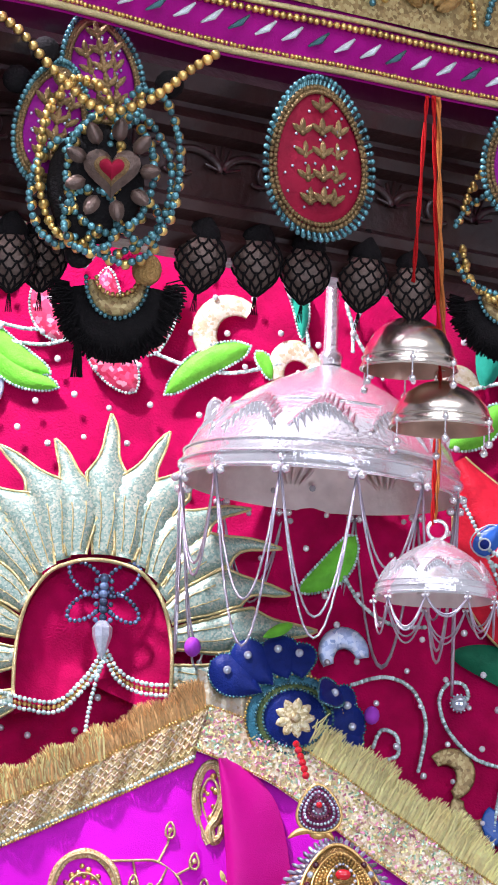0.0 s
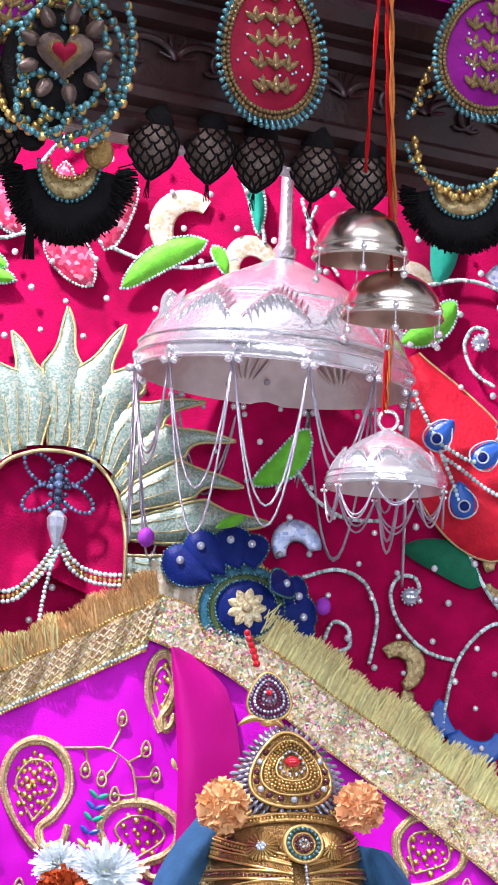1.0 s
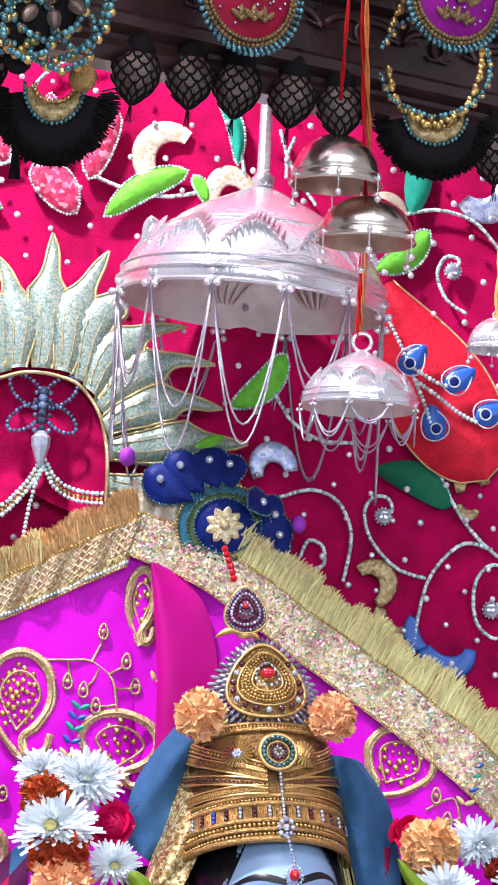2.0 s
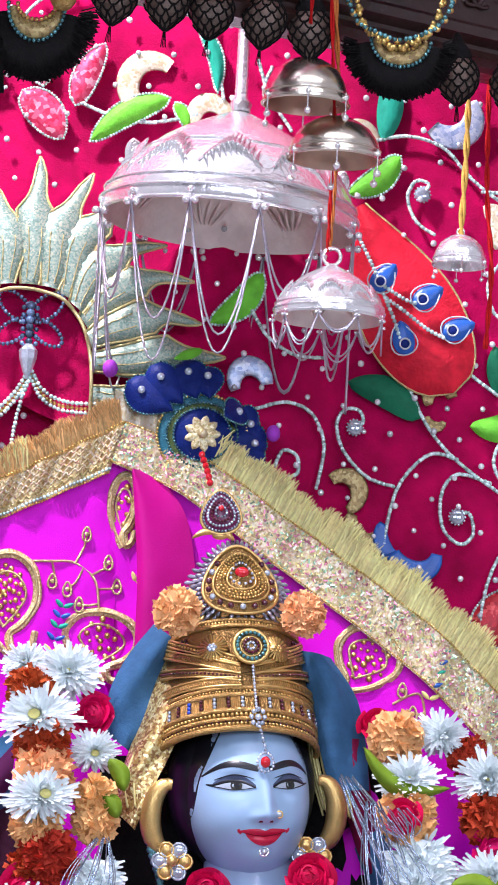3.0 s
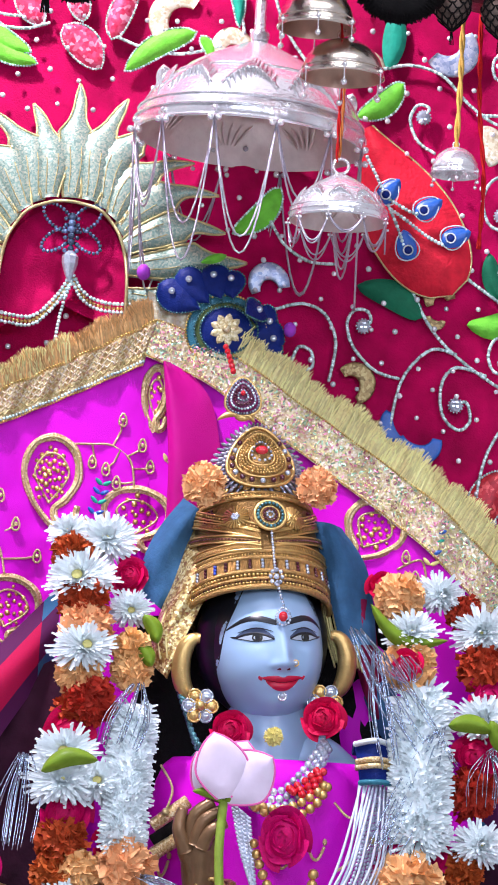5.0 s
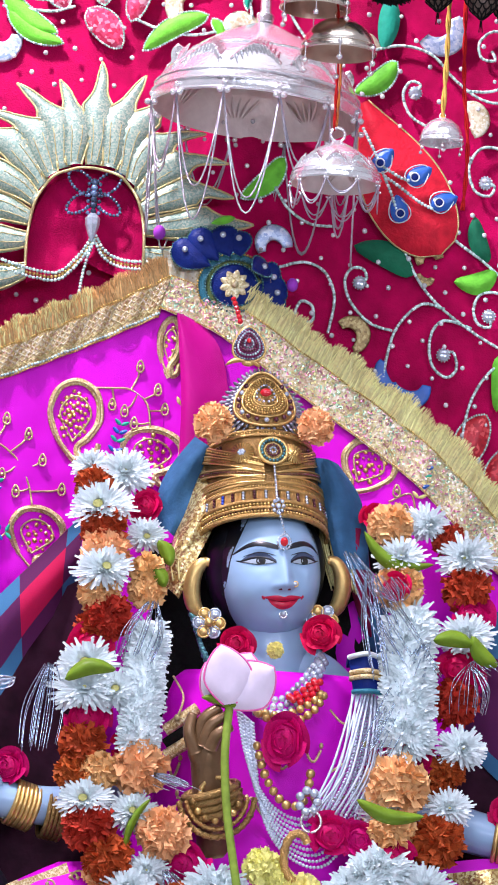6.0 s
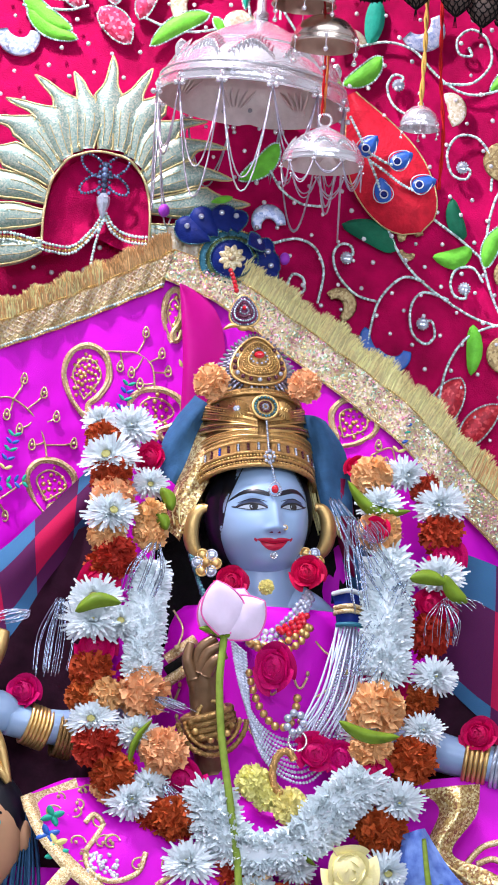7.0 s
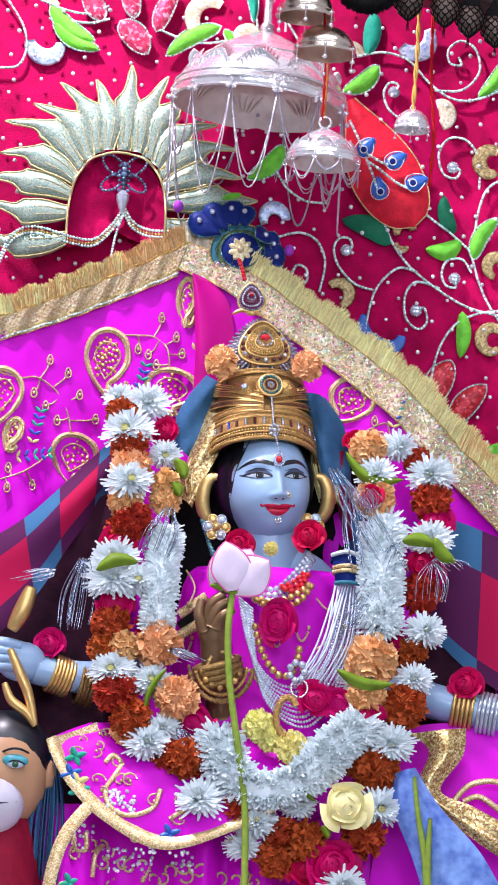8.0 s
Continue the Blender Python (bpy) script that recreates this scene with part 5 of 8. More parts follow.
def paisley(c, w, h, turn=0.0, flip=1, fill=44, y=0.0):
    """Gold outlined mango motif filled with sequins."""
    c = Vector(c)
    m = Matrix.Translation(c) @ Matrix.Rotation(turn, 4, "Y")
    pts = [on_drape(m @ Vector((flip * x * w, -0.004, z * h)), 0.002) for x, z in ((0.10, -0.50), (-0.28, -0.22), (-0.48, 0.12), (-0.34, 0.42), (0.02, 0.52), (0.36, 0.38), (0.46, 0.08), (0.30, -0.16), (0.10, -0.30), (0.20, -0.46), (0.44, -0.40), (0.50, -0.24))]
    bm = bmesh.new()
    line = curve_through(pts, 6)
    tube(bm, line, 0.0040, 7, lambda t: 0.75 + 0.4 * math.sin(3 * t) + 0.08 * math.sin(60 * t), 0.25)
    ob = part("paisley", bm, lace_gold, drape)
    zari([p + Vector((0, -0.002, 0)) for p in pts], 0.0014, parent=ob)
    inner = [on_drape(m @ Vector((flip * x * w * 0.66, -0.004, z * h * 0.62 + 0.03 * h)), 0.002) for x, z in ((0.0, -0.42), (-0.44, 0.10), (-0.2, 0.46), (0.2, 0.44), (0.44, 0.10))]
    zari(inner + inner[:1], 0.0012, parent=ob)
    bm = bmesh.new()
    for k in range(fill):
        a, r = k * 2.4, math.sqrt(k / fill)
        q = on_drape(m @ Vector((flip * (r * math.cos(a) * 0.30 * w - 0.02 * w), -0.0055, r * math.sin(a) * 0.33 * h + 0.09 * h)), 0.001)
        ball(bm, q, random.uniform(0.0016, 0.0034), 6, 4, sy=0.5)
    part("sequin_filling", bm, bead_gold, ob, kind="stuff")


def twig(pts, buds):
    pts = [on_drape(p, 0.001) for p in pts]
    ob = zari(pts, 0.0012, "embroidered_twig")
    for b in buds:
        b = on_drape(b, 0.001)
        bm = bmesh.new()
        q = min((Vector(p) for p in curve_through(pts, 8)), key=lambda p: (p - b).length)
        tube(bm, [q, q.lerp(b, 0.6) + Vector((0.002, 0, -0.001)), b], 0.0012, 5)
        ring = [b + Vector((0.0040 * math.cos(k * 0.628) * (1 - 0.35 * math.sin(k * 0.628)), -0.002, 0.0072 * math.sin(k * 0.628))) for k in range(10)]
        tube(bm, ring, 0.0012, 5, closed=True)
        ball(bm, b + Vector((0, -0.002, 0)), 0.0024, 7, 5, sy=0.5)
        part("bud", bm, cord_gold, ob)


def posy(c, turn=0.0):
    """A tiny embroidered flower spray in blue, green and yellow."""
    c = on_drape(c, 0.0)
    m = Matrix.Translation(c) @ Matrix.Rotation(turn, 4, "Y")
    ob = None
    for k, (mt, z) in enumerate(((blue_satin, 0.0), (teal_cloth, 0.012), (blue_satin, 0.022), (marigold_yellow, -0.012), (teal_cloth, 0.032))):
        bm = bmesh.new()
        for s in (-1, 1):
            pad(bm, m @ Vector((0, -0.004, z)), m @ Vector((s * 0.009, -0.005, z + 0.006)), 0.0055, 0.002, 0, 0.5, nu=6, nv=3)
        part("embroidered_posy", bm, mt, drape)


paisley((-0.2385, -0.0740, 2.3202), 0.0616, 0.0939, 0.05)
paisley((-0.1464, -0.0780, 2.2850), 0.0739, 0.0647, 0.1, 1, 20)
paisley((0.1017, -0.0880, 2.2808), 0.0647, 0.0708, 0.5, -1, 26)
paisley((-0.3798, -0.0840, 2.2576), 0.0585, 0.0801, 0.0, -1, 20)
paisley((-0.2754, -0.0900, 2.1796), 0.0647, 0.0708, 0.2, 1, 22)
paisley((-0.1327, -0.0720, 2.4156), 0.0262, 0.0678, 0.05, 1, 14)
paisley((-0.4222, -0.0900, 2.1785), 0.0616, 0.0847, 0.0, 1, 18)
paisley((-0.3616, -0.0900, 2.2060), 0.0231, 0.0462, 0.3, 1, 8)
twig(((-0.2208, -0.0740, 2.3630), (-0.1973, -0.0740, 2.3644), (-0.1752, -0.0740, 2.3642), (-0.1552, -0.0740, 2.3477), (-0.1500, -0.0740, 2.3160)), ((-0.1960, -0.0740, 2.3452), (-0.1659, -0.0740, 2.3921), (-0.1814, -0.0740, 2.3381), (-0.1694, -0.0740, 2.3244), (-0.1438, -0.0740, 2.3661), (-0.1345, -0.0740, 2.3442)))
twig(((-0.3841, -0.0820, 2.2937), (-0.3555, -0.0820, 2.2890), (-0.3321, -0.0820, 2.2921), (-0.3042, -0.0820, 2.2746), (-0.2882, -0.0820, 2.2469), (-0.2816, -0.0820, 2.2202)), ((-0.3168, -0.0800, 2.3190), (-0.2906, -0.0800, 2.3030), (-0.2728, -0.0800, 2.2737), (-0.3354, -0.0800, 2.2699), (-0.3015, -0.0820, 2.2349), (-0.2486, -0.0820, 2.2413), (-0.3185, -0.0800, 2.2533)))
twig(((-0.3725, -0.0950, 2.1443), (-0.3421, -0.0950, 2.1557), (-0.3200, -0.0950, 2.1744), (-0.3040, -0.0950, 2.1912)), ((-0.3628, -0.0950, 2.1607), (-0.3623, -0.0950, 2.1323), (-0.3285, -0.0950, 2.1391)))
twig(((0.1303, -0.0920, 2.2437), (0.1547, -0.0920, 2.2547), (0.1621, -0.0920, 2.2330)), ((0.1389, -0.0920, 2.2569), (0.1495, -0.0920, 2.2354), (0.1689, -0.0920, 2.2223)))
twig(((-0.1107, -0.0720, 2.3927), (-0.1039, -0.0720, 2.4093), (-0.0997, -0.0720, 2.4176)), ((-0.1025, -0.0720, 2.4126), (-0.0922, -0.0720, 2.3745)))
posy((-0.1101, -0.0800, 2.3589), 0.6)
posy((-0.1006, -0.0800, 2.3820), 0.9)
posy((-0.1905, -0.0840, 2.2892), 0.2)
posy((-0.3307, -0.0900, 2.2110), 0.2)
posy((-0.3408, -0.0920, 2.1784), 1.4)
posy((0.1668, -0.0940, 2.2615), 0.2)


# ---- peacock feather fan above the drape ----
def feather_fan():
    c = Vector((-0.0615, -0.0520, 2.4924))
    ob = thing("peacock_fan", (-0.0615, -0.0900, 2.4644), "navy and teal peacock feather fan with a gold flower", "fan")
    for k, rr, mt in ((0, 56, peacock_teal), (1, 44, material("peacock_green", (0.10, 0.16, 0.05), 0.4, 0.4, vary=0.5, scale=200, bump=0.3)), (2, 36, navy_cloth)):
        bm = bmesh.new()
        R = rr * 0.00077

        def f(u, v, R=R, k=k):
            a = math.pi * 2 * u
            return c + Vector((R * v * math.cos(a), -0.004 * k - 0.006 * (1 - v * v), R * 0.92 * v * math.sin(a)))

        sheet(bm, f, 36, 5)
        part("eye_ring", bm, mt, ob)
        bm = bmesh.new()
        beads(bm, [f(i / 60, 1.0) + Vector((0, -0.002, 0)) for i in range(61)], 0.0016, 0.0034, 5, 4)
        part("bead_edge", bm, bead_teal if k else bead_gold, ob)
    bm = bmesh.new()
    for k in range(9):
        a = 2 * math.pi * k / 9
        pad(bm, c + Vector((0, -0.015, 0)), c + Vector((0.018 * math.cos(a), -0.014, 0.018 * math.sin(a))), 0.012, 0.0012, 0, 0.5, nu=8, nv=4)
    ball(bm, c + Vector((0, -0.018, 0)), 0.005, 8, 5)
    part("gold_flower", bm, zari_cream, ob)
    for base, tip, w in (((-0.0898, -0.0560, 2.5142), (-0.1412, -0.0450, 2.5446), 0.0262), ((-0.0807, -0.0560, 2.5213), (-0.1184, -0.0450, 2.5624), 0.0277), ((-0.0683, -0.0560, 2.5269), (-0.0837, -0.0450, 2.5695), 0.0293), ((-0.0557, -0.0560, 2.5277), (-0.0610, -0.0450, 2.5643), 0.0246),
                         ((-0.0353, -0.0560, 2.5062), (-0.0033, -0.0450, 2.5057), 0.0262), ((-0.0376, -0.0560, 2.4914), (0.0059, -0.0450, 2.4851), 0.0277), ((-0.0401, -0.0560, 2.4798), (0.0039, -0.0450, 2.4638), 0.0262), ((-0.0444, -0.0560, 2.4731), (-0.0080, -0.0450, 2.4501), 0.0231), ((-0.0419, -0.0880, 2.5065), (-0.0186, -0.0450, 2.5211), 0.0216)):
        bm = bmesh.new()
        out = pad(bm, base, Vector(base).lerp(Vector(tip), 0.9), w * 1.35, 0.005, 0.04, 0.7, wide=lambda u: math.sin(1.57 * min(1.0, u / 0.6)) * math.sqrt(max(0.0, 1 - max(0.0, (u - 0.6) / 0.4) ** 2)))
        fe = part("feather", bm, navy_cloth, ob)
        bm = bmesh.new()
        beads(bm, out, 0.0014, 0.0032, 5, 4)
        part("bead_edge", bm, bead_teal, fe)
        bm = bmesh.new()
        q = Vector(base).lerp(Vector(tip), 0.62) + Vector((0, -0.007, 0))
        ball(bm, q, 0.0038, 8, 5, sy=0.5)
        part("stone", bm, crystal, fe)
    bm = bmesh.new()
    ball(bm, (-0.1528, -0.0500, 2.5526), 0.0075, 8, 6, sz=1.2)
    part("violet_bud", bm, material("violet_silk", (0.40, 0.06, 0.55), 0.5, vary=0.3, scale=100), ob)
    bm = bmesh.new()
    ball(bm, (0.0066, -0.0500, 2.4987), 0.007, 8, 6, sz=1.2)
    part("lilac_bud", bm, MATS["violet_silk"], ob)
    bm = bmesh.new()
    pad(bm, (-0.0926, -0.0850, 2.5592), (-0.0650, -0.0450, 2.5772), 0.0169, 0.006)
    part("lime_leaf", bm, leaf_cloth, ob)
    bm = bmesh.new()
    sheet(bm, lambda u, v: Vector((-0.1470, -0.0400, 2.5340)) + Vector((0.0462 * u, -0.004 * math.sin(9 * u), -0.0323 * v - 0.0139 * u)), 16, 6)
    part("gold_band", bm, cream_cloth, ob)
    bm = bmesh.new()
    beads(bm, curve_through(((-0.0616, -0.1150, 2.4653), (-0.0560, -0.1200, 2.4501), (-0.0519, -0.1250, 2.4348)), 6), 0.0035, 0.006, 8, 5)
    part("red_pendant", bm, ruby, ob)


feather_fan()

# ---- the statue: one plain mesh ----
HEAD = Vector((-0.0034, -0.1250, 2.1448))
TURN_HEAD = Matrix.Translation(HEAD) @ Matrix.Rotation(math.radians(13), 4, "Z") @ Matrix.Rotation(math.radians(-4.5), 4, "Y")
HW, HD, HH, CHIN = 0.0575, 0.064, 0.085, 0.0715


def bump2(x, z, cx, cz, sx, sz):
    return math.exp(-((x - cx) / sx) ** 2 - ((z - cz) / sz) ** 2)


def face_relief(x, z):
    b = 0.0
    t = min(1.0, max(0.0, (0.024 - z) / 0.042))
    b += (0.003 + 0.0125 * t ** 1.5) * math.exp(-(x / (0.0056 + 0.0030 * t)) ** 2) * (1 / (1 + math.exp((-0.0205 - z) / 0.0017))) * (1 / (1 + math.exp((z - 0.028) / 0.006)))
    for s in (-1, 1):
        b += 0.0036 * bump2(x, z, s * 0.0082, -0.0165, 0.0044, 0.0040)
        b -= 0.0050 * bump2(x, z, s * 0.025, 0.012, 0.014, 0.009)
        b += 0.0024 * bump2(x, z, s * 0.025, 0.0120, 0.011, 0.0042)
        b += 0.0026 * bump2(x, z, s * 0.027, 0.029, 0.018, 0.006)
        b += 0.0045 * bump2(x, z, s * 0.034, -0.022, 0.019, 0.018)
    b += 0.0032 * bump2(x, z, 0, -0.0300, 0.013, 0.0030) + 0.0040 * bump2(x, z, 0, -0.0385, 0.011, 0.0036) - 0.0016 * bump2(x, z, 0, -0.0338, 0.013, 0.0012)
    b += 0.0045 * bump2(x, z, 0, -0.056, 0.017, 0.010)
    return b


def head_ring(z):
    """Half width and depth of the head at height z over the eyes' level."""
    c = math.sqrt(max(0.0, 1 - (z / (HH if z > 0 else CHIN)) ** 2))
    return HW * c ** 0.84 * (1 - 0.07 * min(1.0, max(0.0, -z / CHIN))), HD * c ** 0.9


def face_at(x, z, lift=0.0):
    """A place on the face, in the world, for a place on the head's front plane."""
    w, d = head_ring(z)
    k = max(0.0, 1 - (x / max(w, 1e-6)) ** 2)
    y = -d * math.sqrt(k) - face_relief(x, z) * min(1.0, 3 * math.sqrt(k)) - lift
    return TURN_HEAD @ Vector((x, y, z))


def stroke(bm, pts, half, mi, lift=0.0006, n=24):
    """A painted stroke on the face along (x, z) points, half its width given by half(t)."""
    line = curve_through([(x, 0, z) for x, z in pts], 8)
    rows = []
    for i in range(n + 1):
        t = i / n
        k = t * (len(line) - 1)
        j = min(int(k), len(line) - 2)
        p, d = line[j].lerp(line[j + 1], k - j), (line[j + 1] - line[j]).normalized()
        h = half(t)
        rows.append([bm.verts.new(face_at(p.x - d.z * h * q, p.z + d.x * h * q, lift * (1.3 - q * q))) for q in (-1, 0, 1)])
    for a, b in zip(rows, rows[1:]):
        for k in (0, 1):
            bm.faces.new((a[k], b[k], b[k + 1], a[k + 1])).material_index = mi


def painted(bm, lower, upper, a, b, mi, lift=0.0005, nu=24, nv=5):
    """A painted field on the face between two heights over x from a to b."""
    g = [[bm.verts.new(face_at(a + (b - a) * i / nu, lower(2 * i / nu - 1) + (upper(2 * i / nu - 1) - lower(2 * i / nu - 1)) * j / nv, lift)) for j in range(nv + 1)] for i in range(nu + 1)]
    for i in range(nu):
        for j in range(nv):
            bm.faces.new((g[i][j], g[i + 1][j], g[i + 1][j + 1], g[i][j + 1])).material_index = mi


def limb(bm, pts, r0, r1, mi=0, n=14):
    line = curve_through(pts, 6)
    tube(bm, line, 1.0, n, lambda t: r0 + (r1 - r0) * t, mi=mi)


def statue():
    bm = bmesh.new()
    nu, nv = 128, 96
    rows = []
    for j in range(nv + 1):
        lat = -math.pi / 2 + math.pi * j / nv
        z = math.sin(lat) * (HH if lat > 0 else CHIN)
        w, d = head_ring(z)
        row = []
        for i in range(nu):
            lon = 2 * math.pi * i / nu
            x, y = w * math.sin(lon), -d * math.cos(lon)
            if math.cos(lon) > 0:
                y -= face_relief(x, z) * min(1.0, 3 * math.cos(lon))
            row.append(bm.verts.new(TURN_HEAD @ Vector((x, y, z))))
        rows.append(row)
    for a, b in zip(rows, rows[1:]):
        for i in range(nu):
            bm.faces.new((a[i], a[(i + 1) % nu], b[(i + 1) % nu], b[i]))
    # hair behind the face
    ball(bm, TURN_HEAD @ Vector((0, 0.020, 0.012)), 0.069, 24, 14, 1.0, 0.85, 1.15, mi=1)
    # neck, shoulders and chest
    limb(bm, (Vector((-0.0019, -0.1150, 2.1214)), Vector((0.0026, -0.1100, 2.0715)), Vector((0.0072, -0.1100, 2.0210))), 0.038, 0.046)
    ball(bm, (0.0113, -0.1050, 1.9519), 0.118, 24, 16, 1.0, 0.47, 1.06)
    # brows, lids, eyes and mouth
    for s in (-1, 1):
        cx, zc, hl = s * 0.0255, 0.0115, 0.0172

        def lid(t):
            return zc + 0.0046 * math.cos(1.5 * t) + 0.0012 * s * t

        def under(t):
            return zc - 0.0032 * math.cos(1.5 * t) + 0.0012 * s * t

        stroke(bm, [(s * 0.0050, 0.0262), (s * 0.0150, 0.0295), (s * 0.0275, 0.0318), (s * 0.0390, 0.0288), (s * 0.0500, 0.0215)], lambda t: 0.0006 + 0.0026 * math.sin(math.pi * min(1.0, 0.22 + 0.80 * t)), 1)
        painted(bm, lambda t: lid(t) - 0.0002, lambda t: lid(t) + 0.0062 * max(0.0, math.cos(1.4 * t)) ** 0.8 + 0.0002, cx - hl, cx + hl, 6, 0.0004)
        painted(bm, under, lid, cx - hl * 0.97, cx + hl * 0.97, 3, 0.0006)
        grid = []
        for k in range(20):
            x = cx + 0.0012 + 0.0050 * math.cos(k * math.pi / 10)
            t = (x - cx) / hl
            grid.append(bm.verts.new(face_at(x, min(lid(t) - 0.0003, max(under(t) + 0.0003, zc + 0.0006 + 0.0050 * math.sin(k * math.pi / 10))), 0.0009)))
        bm.faces.new(grid).material_index = 5
        grid = [bm.verts.new(face_at(cx + 0.0012 + 0.0024 * math.cos(k * math.pi / 8), zc + 0.0008 + 0.0024 * math.sin(k * math.pi / 8), 0.0012)) for k in range(16)]
        bm.faces.new(grid).material_index = 1
        stroke(bm, [(cx - s * hl, lid(-s) - 0.0008), (cx - s * hl * 0.5, lid(-0.5 * s)), (cx, lid(0)), (cx + s * hl * 0.5, lid(0.5 * s)), (cx + s * hl, lid(s)), (cx + s * hl * 1.28, zc + 0.0026)], lambda t: 0.0004 + 0.0013 * math.sin(math.pi * min(1.0, 0.15 + 0.83 * t)), 1, 0.0010)
        stroke(bm, [(cx - s * hl, lid(-s) - 0.0008), (cx, under(0)), (cx + s * hl * 0.7, under(0.7 * s)), (cx + s * hl * 1.15, zc + 0.0014)], lambda t: 0.0003 + 0.0006 * t * (1.35 - t), 1, 0.0010)
        stroke(bm, [(cx - hl * 0.95, zc + 0.0064), (cx, zc + 0.0104), (cx + hl * 0.95, zc + 0.0064)], lambda t: 0.0002 + 0.0004 * math.sin(math.pi * t), 1, 0.0008)

    for s in (-1, 1):
        stroke(bm, [(s * 0.0560, -0.022), (s * 0.0565, 0.002), (s * 0.0530, 0.028), (s * 0.0370, 0.066)], lambda t: 0.0004 + 0.0065 * t, 1, 0.0012)

    def mid(t):
        return -0.0340 + 0.0046 * abs(t) ** 1.9

    painted(bm, mid, lambda t: mid(t) + 0.0066 * max(0.0, 1 - t * t) ** 0.8 * (1 - 0.30 * math.exp(-(t / 0.16) ** 2)) + 0.0001, -0.0225, 0.0225, 2, 0.0006, 30)
    painted(bm, lambda t: mid(0.78 * t) - 0.0086 * max(0.0, 1 - abs(t) ** 2.2) ** 0.9 - 0.0001, lambda t: mid(0.78 * t), -0.0176, 0.0176, 2, 0.0007, 30)
    stroke(bm, [(-0.0200, mid(-0.9)), (-0.0100, mid(-0.45)), (0.0, mid(0)), (0.0100, mid(0.45)), (0.0200, mid(0.9))], lambda t: 0.0001 + 0.0005 * math.sin(math.pi * t), 7, 0.0013)
    for s in (-1, 1):
        stroke(bm, [(s * 0.0205, -0.0304), (s * 0.0230, -0.0290), (s * 0.0236, -0.0272)], lambda t: 0.0018 - 0.0009 * t, 2, 0.0008, 8)
        stroke(bm, [(s * 0.0030, -0.0218), (s * 0.0052, -0.0212), (s * 0.0070, -0.0218)], lambda t: 0.0002 + 0.0008 * math.sin(math.pi * t), 7, 0.0004, 8)
    # arms and hands
    limb(bm, ((-0.1603, -0.1300, 1.8922), (-0.2195, -0.1500, 1.8712), (-0.2649, -0.1600, 1.8712), (-0.3027, -0.1700, 1.8755)), 0.024, 0.020)
    ball(bm, (-0.3198, -0.1750, 1.8838), 0.034, 16, 10, 1.0, 0.55, 0.8)
    for k in range(4):
        q = Vector((-0.3258, -0.1850, 1.8915))
        limb(bm, (q + Vector((0.004, 0, 0.012 - 0.010 * k)), q + Vector((-0.022, -0.006, 0.016 - 0.011 * k)), q + Vector((-0.046, -0.002, 0.012 - 0.012 * k))), 0.0075, 0.0060, n=8)
    limb(bm, ((0.1779, -0.1200, 1.8869), (0.2314, -0.1400, 1.8690), (0.2849, -0.1500, 1.8575), (0.3378, -0.1600, 1.8506)), 0.026, 0.022)
    # the raised hand that holds the flower
    limb(bm, ((-0.0477, -0.1600, 1.8333), (-0.0549, -0.1900, 1.8770), (-0.0620, -0.2050, 1.9205), (-0.0649, -0.2100, 1.9426)), 0.022, 0.018, 4)
    ball(bm, (-0.0648, -0.2120, 1.9408), 0.024, 14, 10, 0.9, 0.6, 1.15, mi=4)
    for a, b, c in (((-0.0741, -0.2200, 1.9454), (-0.0696, -0.2280, 1.9705), (-0.0524, -0.2280, 1.9852)), ((-0.0678, -0.2250, 1.9421), (-0.0616, -0.2320, 1.9644), (-0.0443, -0.2300, 1.9763)), ((-0.0616, -0.2280, 1.9391), (-0.0535, -0.2350, 1.9554), (-0.0390, -0.2320, 1.9643)), ((-0.0764, -0.2220, 1.9344), (-0.0852, -0.2280, 1.9559), (-0.0820, -0.2260, 1.9761))):
        limb(bm, (a, b, c), 0.0085, 0.0055, 4, 8)
    ob = part("deity_statue", bm, [skin, ink, lip_paint, eye_white, material("gilded_hand", (0.22, 0.125, 0.06), 0.35, 0.5, vary=0.3, scale=80, bump=0.2),
                                  material("iris_paint", (0.05, 0.05, 0.045), 0.2, vary=0.3, scale=400, bump=0.0), material("lid_paint", (0.075, 0.10, 0.17), 0.4, vary=0.3, scale=120, bump=0.0), material("dark_red_paint", (0.16, 0.004, 0.02), 0.4, vary=0.2, scale=200, bump=0.0)])
    tagged(ob, "pale blue painted stone statue with red lips, seated on the altar", "statue")


statue()


def face_jewel(name, label, c, r, mat):
    ob = thing(name, c, label, "jewel")
    bm = bmesh.new()
    ball(bm, c, r, 10, 7)
    part("stone", bm, crystal, ob)
    bm = bmesh.new()
    tube(bm, [c + Vector((r * 1.2 * math.cos(k * 0.524), 0.0, r * 1.2 * math.sin(k * 0.524))) for k in range(12)], r * 0.3, 5, closed=True)
    part("setting", bm, mat, ob)


face_jewel("chin_jewel", "small crystal stone stuck on the statue's chin", face_at(0.001, -0.0478, 0.001), 0.0034, silver)
face_jewel("nose_jewel", "small golden nose stud on the statue", face_at(0.0125, -0.0150, 0.001), 0.0026, gold_bright)


